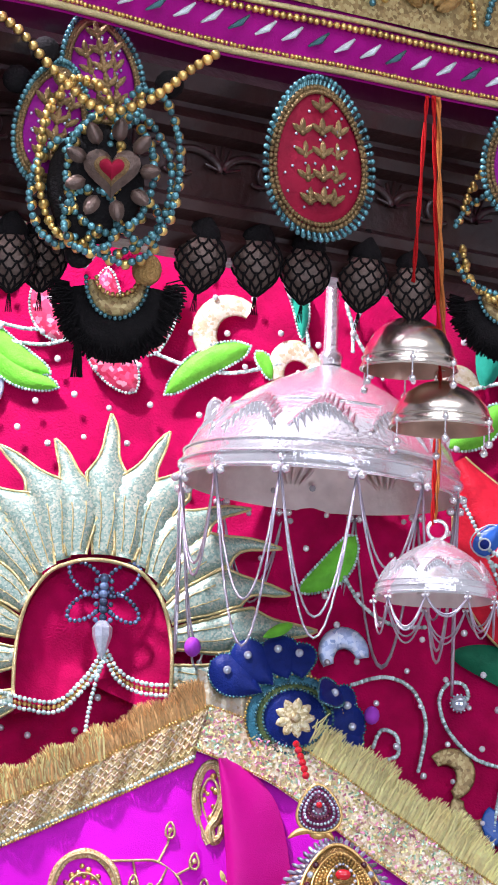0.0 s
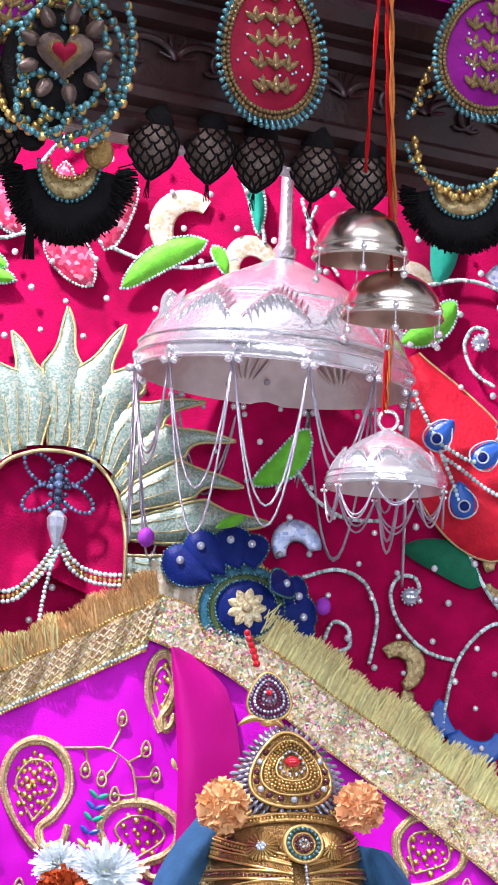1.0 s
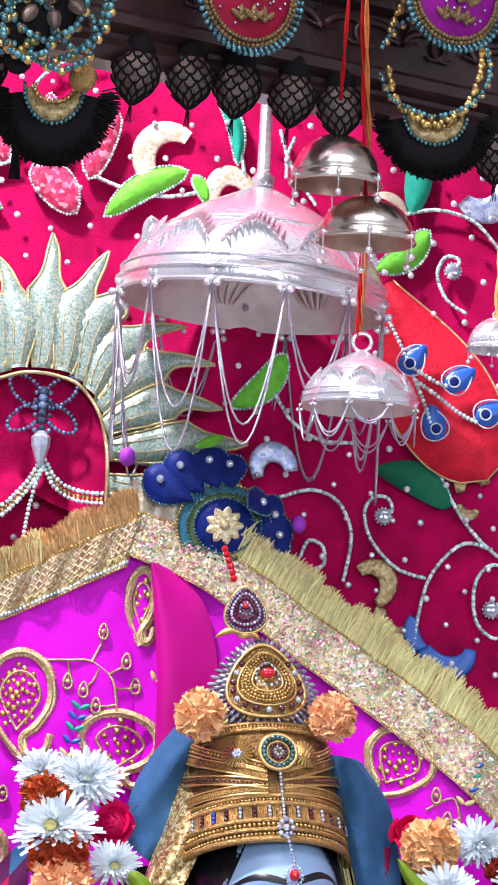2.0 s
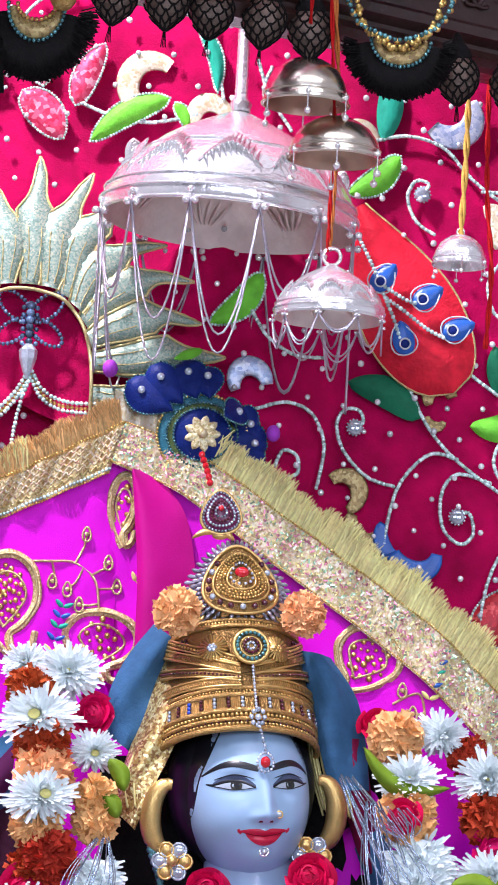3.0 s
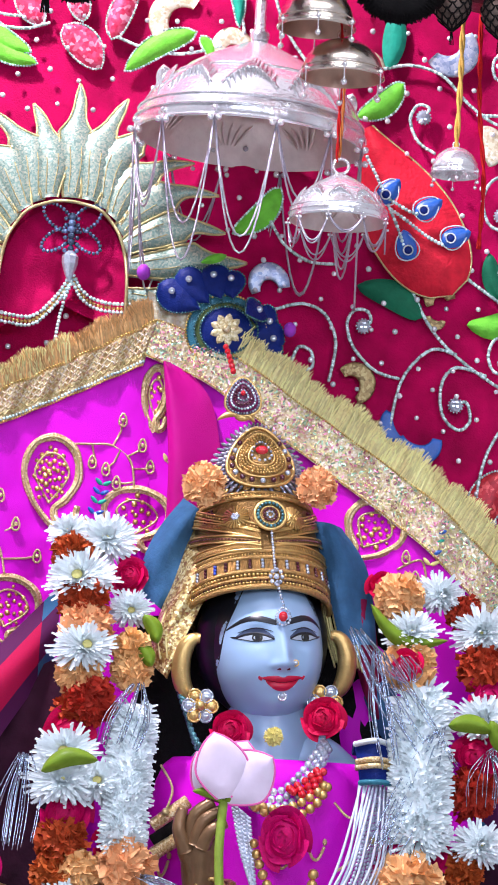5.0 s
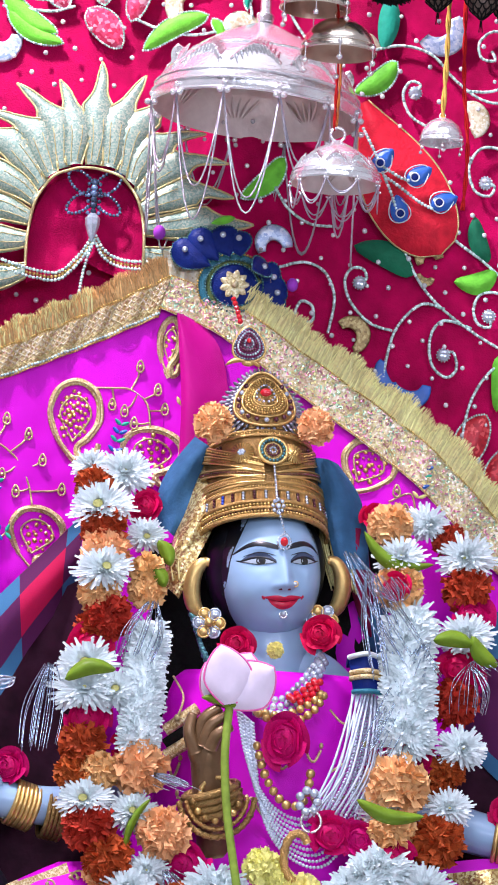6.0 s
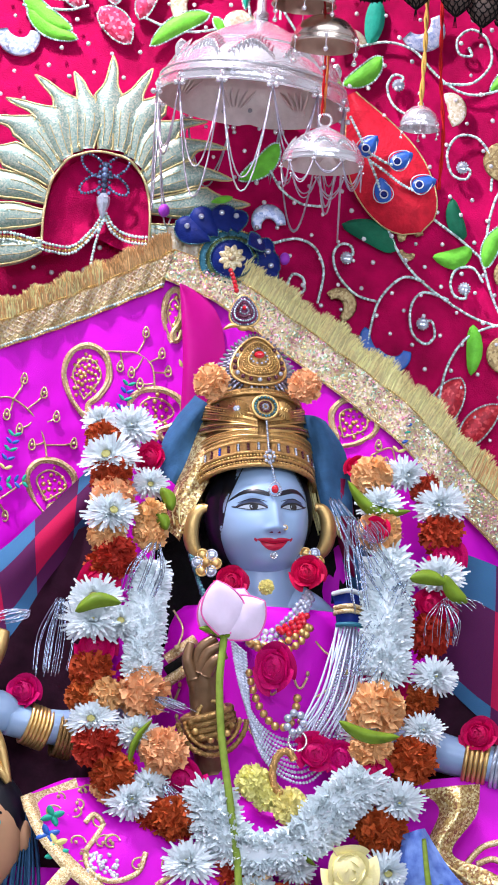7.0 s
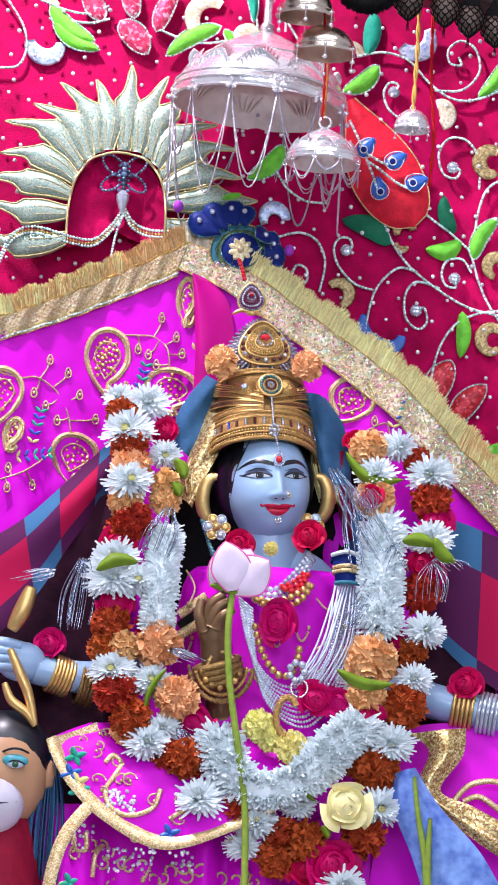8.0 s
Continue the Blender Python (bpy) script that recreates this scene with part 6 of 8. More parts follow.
def second_statue():
    """The head of a smaller painted statue beside the main one."""
    bm = bmesh.new()
    c = Vector((-0.3297, -0.2000, 1.7265))
    ball(bm, c, 0.062, 28, 18, 0.92, 0.9, 1.15)
    ball(bm, c + Vector((-0.012, -0.040, -0.040)), 0.043, 22, 16, 1.0, 0.8, 0.90, mi=1)
    tube(bm, [c + Vector((-0.012 + 0.034 * t, -0.0745 + 0.016 * t * t, -0.036 - 0.004 * math.cos(1.5 * t))) for t in [-1 + k / 6 for k in range(13)]], 0.0014, 5, mi=3)
    ball(bm, c + Vector((0.058, -0.002, 0.006)), 0.018, 14, 10, 0.6, 0.6, 1.1)
    ball(bm, c + Vector((0.016, -0.0535, 0.018)), 0.0135, 14, 8, 1.3, 0.4, 0.66, mi=2)
    ball(bm, c + Vector((0.017, -0.0560, 0.013)), 0.0085, 14, 8, 1.25, 0.4, 0.62, mi=5)
    ball(bm, c + Vector((0.017, -0.0590, 0.013)), 0.0044, 12, 8, 1.0, 0.35, 1.0, mi=6)
    tube(bm, [c + Vector((0.017 + 0.012 * t, -0.0590 + 0.004 * t * t, 0.0140 + 0.0042 * math.cos(1.5 * t))) for t in [-1 + k / 6 for k in range(13)]], 0.0013, 6, mi=3)
    tube(bm, [c + Vector((0.016 + 0.017 * t, -0.058 + 0.008 * t * t, 0.0290 + 0.005 * math.cos(1.5 * t))) for t in [-1 + k / 6 for k in range(13)]], 0.0016, 6, mi=3)
    ball(bm, c + Vector((0.0, 0.012, 0.020)), 0.064, 20, 14, 0.98, 0.9, 1.1, mi=3)
    limb(bm, (c + Vector((0, 0, -0.05)), c + Vector((0, 0, -0.16)), c + Vector((0.0, 0, -0.40))), 0.035, 0.09, 4)
    ob = part("small_statue", bm, [brown_stone, material("white_muzzle", (0.56, 0.54, 0.62), 0.35, vary=0.08, scale=40), material("turquoise_paint", (0.05, 0.36, 0.42), 0.35, vary=0.2, scale=200), ink, wine_cloth, eye_white, material("green_iris", (0.02, 0.09, 0.04), 0.2, vary=0.3, scale=300, bump=0.0)])
    tagged(ob, "small painted statue with tan face and white muzzle", "statue")


second_statue()

# ---- the golden crown ----
CROWN = Matrix.Translation(Vector((-0.0141, -0.1160, 2.1860))) @ Matrix.Rotation(math.radians(-5.5), 4, "Y") @ Matrix.Rotation(math.radians(-17), 4, "X") @ Matrix.Rotation(math.radians(9), 4, "Z")


def crown_r(t):
    """Half width of the crown at the share t of its height."""
    pts = ((0.0, 0.0735), (0.10, 0.0730), (0.30, 0.0690), (0.55, 0.0615), (0.66, 0.0550), (0.78, 0.0450), (0.90, 0.0310), (1.0, 0.008))
    for (a, p), (b, q) in zip(pts, pts[1:]):
        if t <= b:
            return p + (q - p) * (t - a) / (b - a)
    return pts[-1][1]


CH = 0.200


def on_crown(a, t, off=0.0):
    """a: degrees from the front towards the right."""
    r = crown_r(t) + off
    a = math.radians(a)
    return CROWN @ Vector((r * math.sin(a), -0.98 * r * math.cos(a), CH * t))


def drop_line(c, W, H, right, up, out, n=48, a=0.0, b=360.0):
    """The outline of a drop with its point up, in the plane of right and up, curving back at the sides."""
    pts = []
    for k in range(n + 1):
        g = math.radians(a + (b - a) * k / n)
        x, z = W * 0.5 * math.cos(g) * (1 - 0.34 * math.sin(g)), H * 0.5 * math.sin(g)
        pts.append(c + right * x + up * z - out * (4.0 * x * x))
    return pts


def drop_plate(bm, c, W, H, right, up, out, thick):
    edge = drop_line(c, W, H, right, up, out)
    sheet(bm, lambda u, v: c.lerp(edge[min(48, round(u * 48))], v) + out * thick * (1 - v * v), 48, 5)


def crown():
    ob = thing("golden_headdress", CROWN.translation, "tall chased golden crown with red and white stones", "headdress")
    turned = CROWN.to_3x3()
    right = turned @ Vector((1, 0, 0))
    bm = bmesh.new()
    n = 72
    rows = []
    for j in range(49):
        t = j / 48
        rows.append([bm.verts.new(on_crown(360 * k / n, t)) for k in range(n)])
    for a, b in zip(rows, rows[1:]):
        for k in range(n):
            bm.faces.new((a[k], a[(k + 1) % n], b[(k + 1) % n], b[k]))
    part("crown_body", bm, gold_chased, ob)

    def ring(t, r, mt, off=0.001):
        bm = bmesh.new()
        line = [on_crown(-180 + 360 * k / 150, t, off) for k in range(151)]
        if mt in (bead_gold, gold_grain):
            beads(bm, line, r, 2.1 * r, 6, 4)
        else:
            tube(bm, line, r, 6)
        part("band", bm, mt, ob)

    for t, r, mt in ((0.0, 0.0030, gold), (0.022, 0.0018, gold_grain), (0.045, 0.0022, gold), (0.066, 0.0020, gold_grain), (0.088, 0.0026, gold), (0.165, 0.0026, gold), (0.183, 0.0015, gold_grain), (0.200, 0.0024, gold), (0.525, 0.0022, gold), (0.540, 0.0015, gold_grain), (0.555, 0.0020, gold)):
        ring(t, r, mt)
    # rims, plaques and stones of the brow band
    rnd = random.Random(21)
    for k in range(-9, 10):
        a = k * 10
        bm = bmesh.new()
        for x in (-2.6, -1.3, 0, 1.3, 2.6):
            tube(bm, [on_crown(a + x, 0.100, 0.0012), on_crown(a + x, 0.154, 0.0012)], 0.0010, 5)
        part("brow_plaque", bm, gold if k % 2 else gold_old, ob)
        bm = bmesh.new()
        for j in (0.108, 0.127, 0.146):
            ball(bm, on_crown(a + 5, j, 0.002), 0.0019, 7, 5)
        part("brow_stone", bm, sapphire if k == -5 else crystal if k % 2 else garnet, ob)
        for f in (-2.5, 2.5):
            bm = bmesh.new()
            ball(bm, on_crown(a + f, 0.033, 0.0014), 0.0013, 6, 4, sx=0.7, sz=1.4)
            part("dark_stud", bm, garnet, ob)
    # raised bands that fall from both sides to the middle, with milled edges and rows of grain
    for s in (-1, 1):
        for k, (low, rise, wide) in enumerate(((0.208, 0.02, 0.040), (0.232, 0.12, 0.040), (0.268, 0.20, 0.042), (0.318, 0.215, 0.034))):

            def mid(u, low=low, rise=rise):
                return low + rise * u ** 1.15

            bm = bmesh.new()
            sheet(bm, lambda u, v, mid=mid, wide=wide: on_crown(s * (5 + 80 * u), min(0.518, mid(u) + wide * v), 0.0022 + 0.0014 * math.sin(math.pi * v)), 30, 4)
            strip = part("raised_band", bm, gold_chased if k % 2 else gold_old, ob)
            for v in (0.0, 1.0):
                bm = bmesh.new()
                tube(bm, [on_crown(s * (5 + 80 * i / 40), min(0.52, mid(i / 40) + wide * v), 0.0030) for i in range(41)], 0.0013, 5, lambda t: 1.0 + 0.25 * math.sin(t * 260))
                part("milled_edge", bm, gold_bright, strip)
            bm = bmesh.new()
            if k % 2:
                for i in range(26):
                    ball(bm, on_crown(s * (7 + 76 * i / 25), min(0.515, mid(i / 25) + wide * 0.5), 0.0038), 0.0013, 6, 4)
            else:
                for i in range(44):
                    u = i / 43
                    tube(bm, [on_crown(s * (6 + 77 * u), min(0.515, mid(u) + wide * 0.22), 0.0034), on_crown(s * (7.6 + 77 * u), min(0.515, mid(u) + wide * 0.78), 0.0034)], 0.0006, 4)
            part("grain", bm, garnet if k == 1 else gold_grain, strip, kind="stuff")
        # dark stone lozenges and round fans beside the medallion
        bm = bmesh.new()
        for i in range(4):
            for j in range(4):
                ball(bm, on_crown(s * (46 + 4.0 * i + 1.5 * j), 0.425 + 0.020 * j, 0.0020), 0.0017, 6, 4)
        part("stone_lozenge", bm, garnet, ob)
        bm = bmesh.new()
        c = (s * 25, 0.405)
        for i in range(22):
            b = 2 * math.pi * i / 22
            tube(bm, [on_crown(c[0] + 3.0 * math.cos(b), c[1] + 0.017 * math.sin(b), 0.006), on_crown(c[0] + 11.5 * math.cos(b), c[1] + 0.064 * math.sin(b), 0.005)], 0.0009, 5, lambda q: 0.8 + 0.9 * q)
        fan = part("round_fan", bm, gold_bright, ob)
        bm = bmesh.new()
        for i in range(6):
            ball(bm, on_crown(c[0] + 2.6 * math.cos(i * 1.047), c[1] + 0.014 * math.sin(i * 1.047), 0.0075), 0.0018, 7, 5)
        ball(bm, on_crown(c[0], c[1], 0.008), 0.0018, 7, 5)
        part("fan_stones", bm, crystal if s < 0 else gold_grain, fan)
        # scrolls of the upper band
        for i in range(3):
            bm = bmesh.new()
            a0 = s * (16 + 22 * i)
            tube(bm, [on_crown(a0 + s * 6 * math.cos(q) * (1 - q / 9), 0.585 + 0.026 * math.sin(q) * (1 - q / 9), 0.003) for q in [g * 0.4 for g in range(16)]], 0.0017, 6, lambda t: 1.2 - 0.6 * t)
            ball(bm, on_crown(a0, 0.585, 0.003), 0.0024, 7, 5)
            part("scroll", bm, gold_bright if i % 2 else gold, ob)
    bm = bmesh.new()
    for i in range(60):
        a = -80 + 160 * (i % 20) / 19
        ball(bm, on_crown(a + 3 * (i // 20), 0.615 + 0.026 * (i // 20) + 0.012 * math.sin(i * 1.7), 0.002), rnd.uniform(0.0017, 0.0030), 6, 4)
    part("stone_crust", bm, smoke_stone, ob, kind="stuff")
    # the round medallion, the chain and the drop on the brow
    c = on_crown(3, 0.395, 0.008)
    up, out = turned @ Vector((0, 0, 1)), turned @ Vector((0, -1, 0))

    def circle(R, off, m=40):
        return [c + right * R * math.cos(i * 2 * math.pi / m) + up * R * math.sin(i * 2 * math.pi / m) + out * off for i in range(m + 1)]

    bm = bmesh.new()
    sheet(bm, lambda u, v: c.lerp(circle(0.0155, 0)[min(40, round(u * 40))], v) + out * 0.003 * (1 - v * v), 40, 4)
    boss = part("medallion", bm, gold_old, ob)
    for R, r, mt, nm in ((0.0160, 0.0020, gold_bright, "medallion_rim"), (0.0098, 0.0009, gold_bright, "inner_rim")):
        bm = bmesh.new()
        tube(bm, circle(R, 0.002)[:-1], r, 6, closed=True)
        part(nm, bm, mt, boss)
    for R, r, mt, nm, m in ((0.0130, 0.0019, bead_teal, "stone_ring", 20), (0.0068, 0.0016, garnet, "garnet_ring", 13), (0.0034, 0.0014, crystal, "crystal_ring", 7)):
        bm = bmesh.new()
        for q in circle(R, 0.004, m)[:-1]:
            ball(bm, q, r, 7, 5)
        part(nm, bm, mt, boss)
    bm = bmesh.new()
    beads(bm, [on_crown(3.5, 0.31 - 0.25 * k / 10, 0.007) for k in range(11)], 0.0016, 0.0034, 6, 4)
    part("stone_chain", bm, crystal, ob)
    bm = bmesh.new()
    c = on_crown(4, 0.040, 0.008)
    for i in range(8):
        ball(bm, c + Vector((0.0060 * math.cos(i * 0.785), 0, 0.0072 * math.sin(i * 0.785))), 0.0024, 7, 5)
    ball(bm, c, 0.0032, 8, 6)
    part("stone_cluster", bm, crystal, ob)
    c = face_at(0.0005, 0.0325, 0.006)
    bm = bmesh.new()
    beads(bm, [on_crown(4, 0.01, 0.009), c + Vector((0, 0, 0.010))], 0.0016, 0.0036, 6, 4)
    for i in range(16):
        b = 2 * math.pi * i / 16
        ball(bm, c + Vector((0.0072 * math.cos(b) * (1 - 0.15 * math.sin(b)), 0, 0.0088 * math.sin(b))), 0.0015, 6, 4)
    fall = part("brow_drop", bm, crystal, ob)
    bm = bmesh.new()
    ball(bm, c, 0.0046, 12, 8, sy=0.6, sz=1.15)
    part("red_stone", bm, ruby, fall)
    # the nested drops of the upper front
    up = (turned @ Vector((0, 0.10, 0.99))).normalized()
    out = (turned @ Vector((0, -0.99, 0.10))).normalized()
    c = on_crown(0, 0.755, 0.014)
    for rank, (W, H, ln) in enumerate(((0.098, 0.092, 0.0085), (0.084, 0.082, 0.0075), (0.074, 0.076, 0.0060))):
        bm = bmesh.new()
        line = drop_line(c - out * (0.010 - 0.003 * rank), W, H, right, up, out, 46)
        for q in line[:-1]:
            d = (q - (c - out * 0.004)).normalized()
            tube(bm, [q - d * ln, q, q + d * ln * 0.35], 0.0018, 5, lambda t: 0.5 + 0.8 * math.sin(math.pi * t))
            ball(bm, q - d * ln, 0.0020, 6, 4)
        part("ray_crust", bm, smoke_stone, ob, kind="stuff")
    bm = bmesh.new()
    drop_plate(bm, c, 0.066, 0.070, right, up, out, 0.006)
    plate = part("nested_drop", bm, gold_old, ob)
    for W, H, r, mt, off in ((0.067, 0.071, 0.0017, gold_bright, 0.001), (0.050, 0.052, 0.0012, gold_bright, 0.005), (0.026, 0.028, 0.0011, gold_bright, 0.008)):
        bm = bmesh.new()
        tube(bm, drop_line(c + out * off, W, H, right, up, out)[:-1], r, 6, closed=True)
        part("drop_rim", bm, mt, plate)
    for k, q in enumerate(drop_line(c + out * 0.005, 0.058, 0.061, right, up, out, 14, 150, 390)):
        bm = bmesh.new()
        ball(bm, q, 0.0030, 8, 5, sy=0.6)
        part("set_stone", bm, crystal if k % 3 == 1 else garnet, plate)
    for W, H, r in ((0.044, 0.046, 0.0014), (0.038, 0.040, 0.0017), (0.032, 0.034, 0.0014)):
        bm = bmesh.new()
        beads(bm, drop_line(c + out * 0.008, W, H, right, up, out), r, 2.1 * r, 6, 4)
        part("grain", bm, gold_grain, plate, kind="stuff")
    bm = bmesh.new()
    for q in drop_line(c + out * 0.010 + up * 0.002, 0.020, 0.022, right, up, out, 14)[:-1]:
        ball(bm, q, 0.0016, 6, 4)
    part("crystal_ring", bm, crystal, plate)
    bm = bmesh.new()
    ball(bm, c + out * 0.012 + up * 0.002, 0.0056, 12, 8, sx=1.2, sy=0.5, sz=0.85)
    part("red_stone", bm, ruby, plate)
    # the drop-shaped plume on top
    p = Vector((-0.0415, -0.1400, 2.4090))
    R, U, O = Vector((0.997, 0, 0.07)), Vector((-0.07, 0.1, 0.99)), Vector((0, -1, 0.1))
    bm = bmesh.new()
    drop_plate(bm, p, 0.034, 0.040, R, U, O, 0.005)
    pl = part("plume", bm, wine_dark, ob, "drop-shaped plume crusted with small crystals")
    bm = bmesh.new()
    tube(bm, drop_line(p, 0.0355, 0.0415, R, U, O)[:-1], 0.0015, 6, closed=True)
    part("plume_rim", bm, gold_bright, pl)
    for W, H, off, mt in ((0.0315, 0.037, 0.002, smoke_stone), (0.024, 0.028, 0.004, crystal), (0.017, 0.019, 0.005, garnet), (0.010, 0.011, 0.006, smoke_stone)):
        bm = bmesh.new()
        beads(bm, drop_line(p + O * off, W, H, R, U, O), 0.0015, 0.0031, 6, 4)
        part("stone_edging", bm, mt, pl, kind="stuff")
    bm = bmesh.new()
    ball(bm, p + O * 0.008 + U * 0.002, 0.0028, 8, 6)
    part("red_stone", bm, ruby, pl)
    bm = bmesh.new()
    for s in (-1, 1):
        pad(bm, p + Vector((0, 0, -0.020)), p + Vector((s * 0.020 - 0.006, 0, -0.026)), 0.008, 0.003, s * 0.15, 0.5)
    ball(bm, p + Vector((0.0, 0.0, -0.022)), 0.005, 10, 7, sx=1.5, sy=0.7, sz=0.8)
    part("plume_foot", bm, gold_bright, ob)


crown()


def earring(c, s):
    c = Vector(c)
    ob = thing("earring", c, "large golden fish-shaped earring with a crystal flower", "earring", "earrings")
    bm = bmesh.new()
    arc = [c + Vector((-s * 0.016 * math.cos(a) - s * 0.004, -0.004 * math.sin(a), 0.030 * math.sin(a))) for a in [math.pi * (0.45 + 1.15 * k / 16) for k in range(17)]]
    tube(bm, arc, 0.0090, 10, lambda t: 0.55 + 0.55 * math.sin(math.pi * t))
    part("hoop", bm, gold_bright, ob)
    d = c + Vector((-s * 0.010, -0.012, -0.040))
    for k in range(6):
        a = math.pi * k / 3
        bm = bmesh.new()
        q = d + Vector((0.0115 * math.cos(a), 0, 0.0115 * math.sin(a)))
        ball(bm, q, 0.0062, 10, 6, sy=0.5)
        tube(bm, [q + Vector((0.0068 * math.cos(i * 0.628), -0.001, 0.0068 * math.sin(i * 0.628))) for i in range(10)], 0.0013, 5, closed=True)
        part("stone_petal", bm, crystal if k % 2 else gold_bright, ob)
    bm = bmesh.new()
    ball(bm, d + Vector((0, -0.003, 0)), 0.0055, 8, 6)
    part("stone_heart", bm, gold_bright, ob)


earring((-0.0795, -0.1450, 2.1245), -1)
earring((0.0683, -0.1250, 2.1367), 1)


def side_cloth(name, label, f, nu, nv, mat, uv=None, parent=None):
    bm = bmesh.new()
    sheet(bm, f, nu, nv, uv)
    if parent:
        return part(name, bm, mat, parent)
    ob = part(name, bm, mat)
    return tagged(ob, label, "cloth")


def ribbon(pts_a, pts_b, bulge=0.01):
    A, B = curve_through(pts_a, 8), curve_through(pts_b, 8)

    def f(u, v):
        p, q = along(A, u), along(B, u)
        return p.lerp(q, v) + Vector((0, -bulge * math.sin(math.pi * v) + 0.004 * math.sin(7 * v + 5 * u), 0))

    return f


shawl = thing("checked_shawl", (-0.0189, -0.1000, 1.9662), "blue and wine checked cotton shawl spread round the statue", "shawl")
# the checked shawl: two wings beside the statue and the folds beside its crown
side_cloth("shawl_wing", "blue and wine checked cotton shawl spread beside the statue", ribbon(((-0.2170, -0.1000, 2.2115), (-0.2772, -0.1300, 2.1414), (-0.3336, -0.1500, 2.0802), (-0.4207, -0.1600, 2.0192)), ((-0.2230, -0.1000, 2.1259), (-0.2708, -0.1300, 2.0481), (-0.3107, -0.1500, 1.9732), (-0.3947, -0.1600, 1.8747))), 30, 14, check_cloth, (3.8, 2.0), shawl)
side_cloth("shawl_wing", "blue and wine checked cotton shawl spread beside the statue", ribbon(((0.2205, -0.0900, 2.1348), (0.2752, -0.1000, 2.1170), (0.3299, -0.1100, 2.0954), (0.4000, -0.1200, 2.0670)), ((0.2287, -0.1000, 1.9657), (0.2766, -0.1100, 1.9210), (0.3316, -0.1200, 1.8847), (0.4093, -0.1300, 1.8424))), 24, 14, check_cloth, (1.1, 1.7), shawl)
slate = material("slate_cotton", (0.035, 0.11, 0.22), 0.75, vary=0.25, scale=90, bump=0.3, sheen=0.2)
wine_cotton = material("wine_cotton", (0.20, 0.01, 0.05), 0.75, vary=0.3, scale=90, bump=0.3, sheen=0.2)
side_cloth("shawl_fold", "slate blue shawl fold beside the golden crown", ribbon(((-0.0974, -0.0900, 2.3065), (-0.1203, -0.1000, 2.2746), (-0.1352, -0.1100, 2.2401), (-0.1389, -0.1100, 2.2004)), ((-0.0725, -0.1000, 2.2855), (-0.0862, -0.1100, 2.2542), (-0.1022, -0.1200, 2.2119), (-0.1144, -0.1200, 2.1844)), 0.014), 20, 8, slate, None, shawl)
side_cloth("shawl_fold", "slate blue shawl fold beside the golden crown", ribbon(((0.0336, -0.1000, 2.2888), (0.0481, -0.1100, 2.2513), (0.0601, -0.1100, 2.2046), (0.0736, -0.1100, 2.1582)), ((0.0702, -0.0900, 2.2833), (0.0954, -0.1000, 2.2465), (0.1056, -0.1000, 2.2044), (0.1111, -0.1000, 2.1605)), 0.014), 20, 8, slate, None, shawl)
side_cloth("shawl_fold", "wine red shawl fold beside the golden crown", ribbon(((0.0743, -0.0980, 2.2075), (0.0847, -0.1000, 2.1605), (0.1017, -0.1000, 2.1064), (0.1154, -0.1000, 2.0837)), ((0.1055, -0.0980, 2.2079), (0.1126, -0.1000, 2.1622), (0.1234, -0.1000, 2.1077), (0.1297, -0.1000, 2.0783)), 0.010), 20, 8, wine_cotton, None, shawl)
side_cloth("shawl_fold", "slate blue shawl fold behind white flowers", ribbon(((0.1003, -0.0950, 2.1071), (0.1143, -0.1000, 2.0758), (0.1311, -0.1000, 2.0533)), ((0.1269, -0.0950, 2.1323), (0.1417, -0.1000, 2.0853), (0.1542, -0.1000, 2.0547)), 0.010), 12, 6, slate, None, shawl)
# flat black sheet added to give the shade behind the neck
side_cloth("dark_veil", "black sheet added as the shade behind the statue's neck", ribbon(((-0.1411, -0.0860, 2.1805), (-0.1321, -0.0860, 2.0392), (-0.1260, -0.0880, 1.9455)), ((0.1314, -0.0880, 2.1969), (0.1392, -0.0880, 2.0555), (0.1443, -0.0880, 1.9619)), 0.0), 8, 8, black_cloth)
side_cloth("gold_scarf", "gold sequin scarf hanging beside the crown", ribbon(((-0.0818, -0.1050, 2.2840), (-0.0988, -0.1200, 2.2327), (-0.1194, -0.1300, 2.1667), (-0.1231, -0.1300, 2.1273)), ((-0.0657, -0.1300, 2.2251), (-0.0729, -0.1400, 2.1915), (-0.0904, -0.1450, 2.1504), (-0.1050, -0.1400, 2.1113)), 0.012), 24, 10, sequin_gold)


def strand_bundle(name, label, category, a, b, n, spread, r, mat, seed, kind_name="strand", sag=0.0):
    ob = thing(name, a, label, category)
    rnd = random.Random(seed)
    for k in range(n):
        bm = bmesh.new()
        o = Vector((rnd.uniform(-1, 1), rnd.uniform(-0.4, 0.4), rnd.uniform(-0.3, 0.3))) * spread
        p, q = Vector(a) + o * 0.3, Vector(b) + o
        m = p.lerp(q, 0.5) + o * 0.4 + Vector((0, 0, -sag))
        tube(bm, curve_through((p, m, q), 6), r, 4)
        part(kind_name, bm, mat, ob)
    return ob


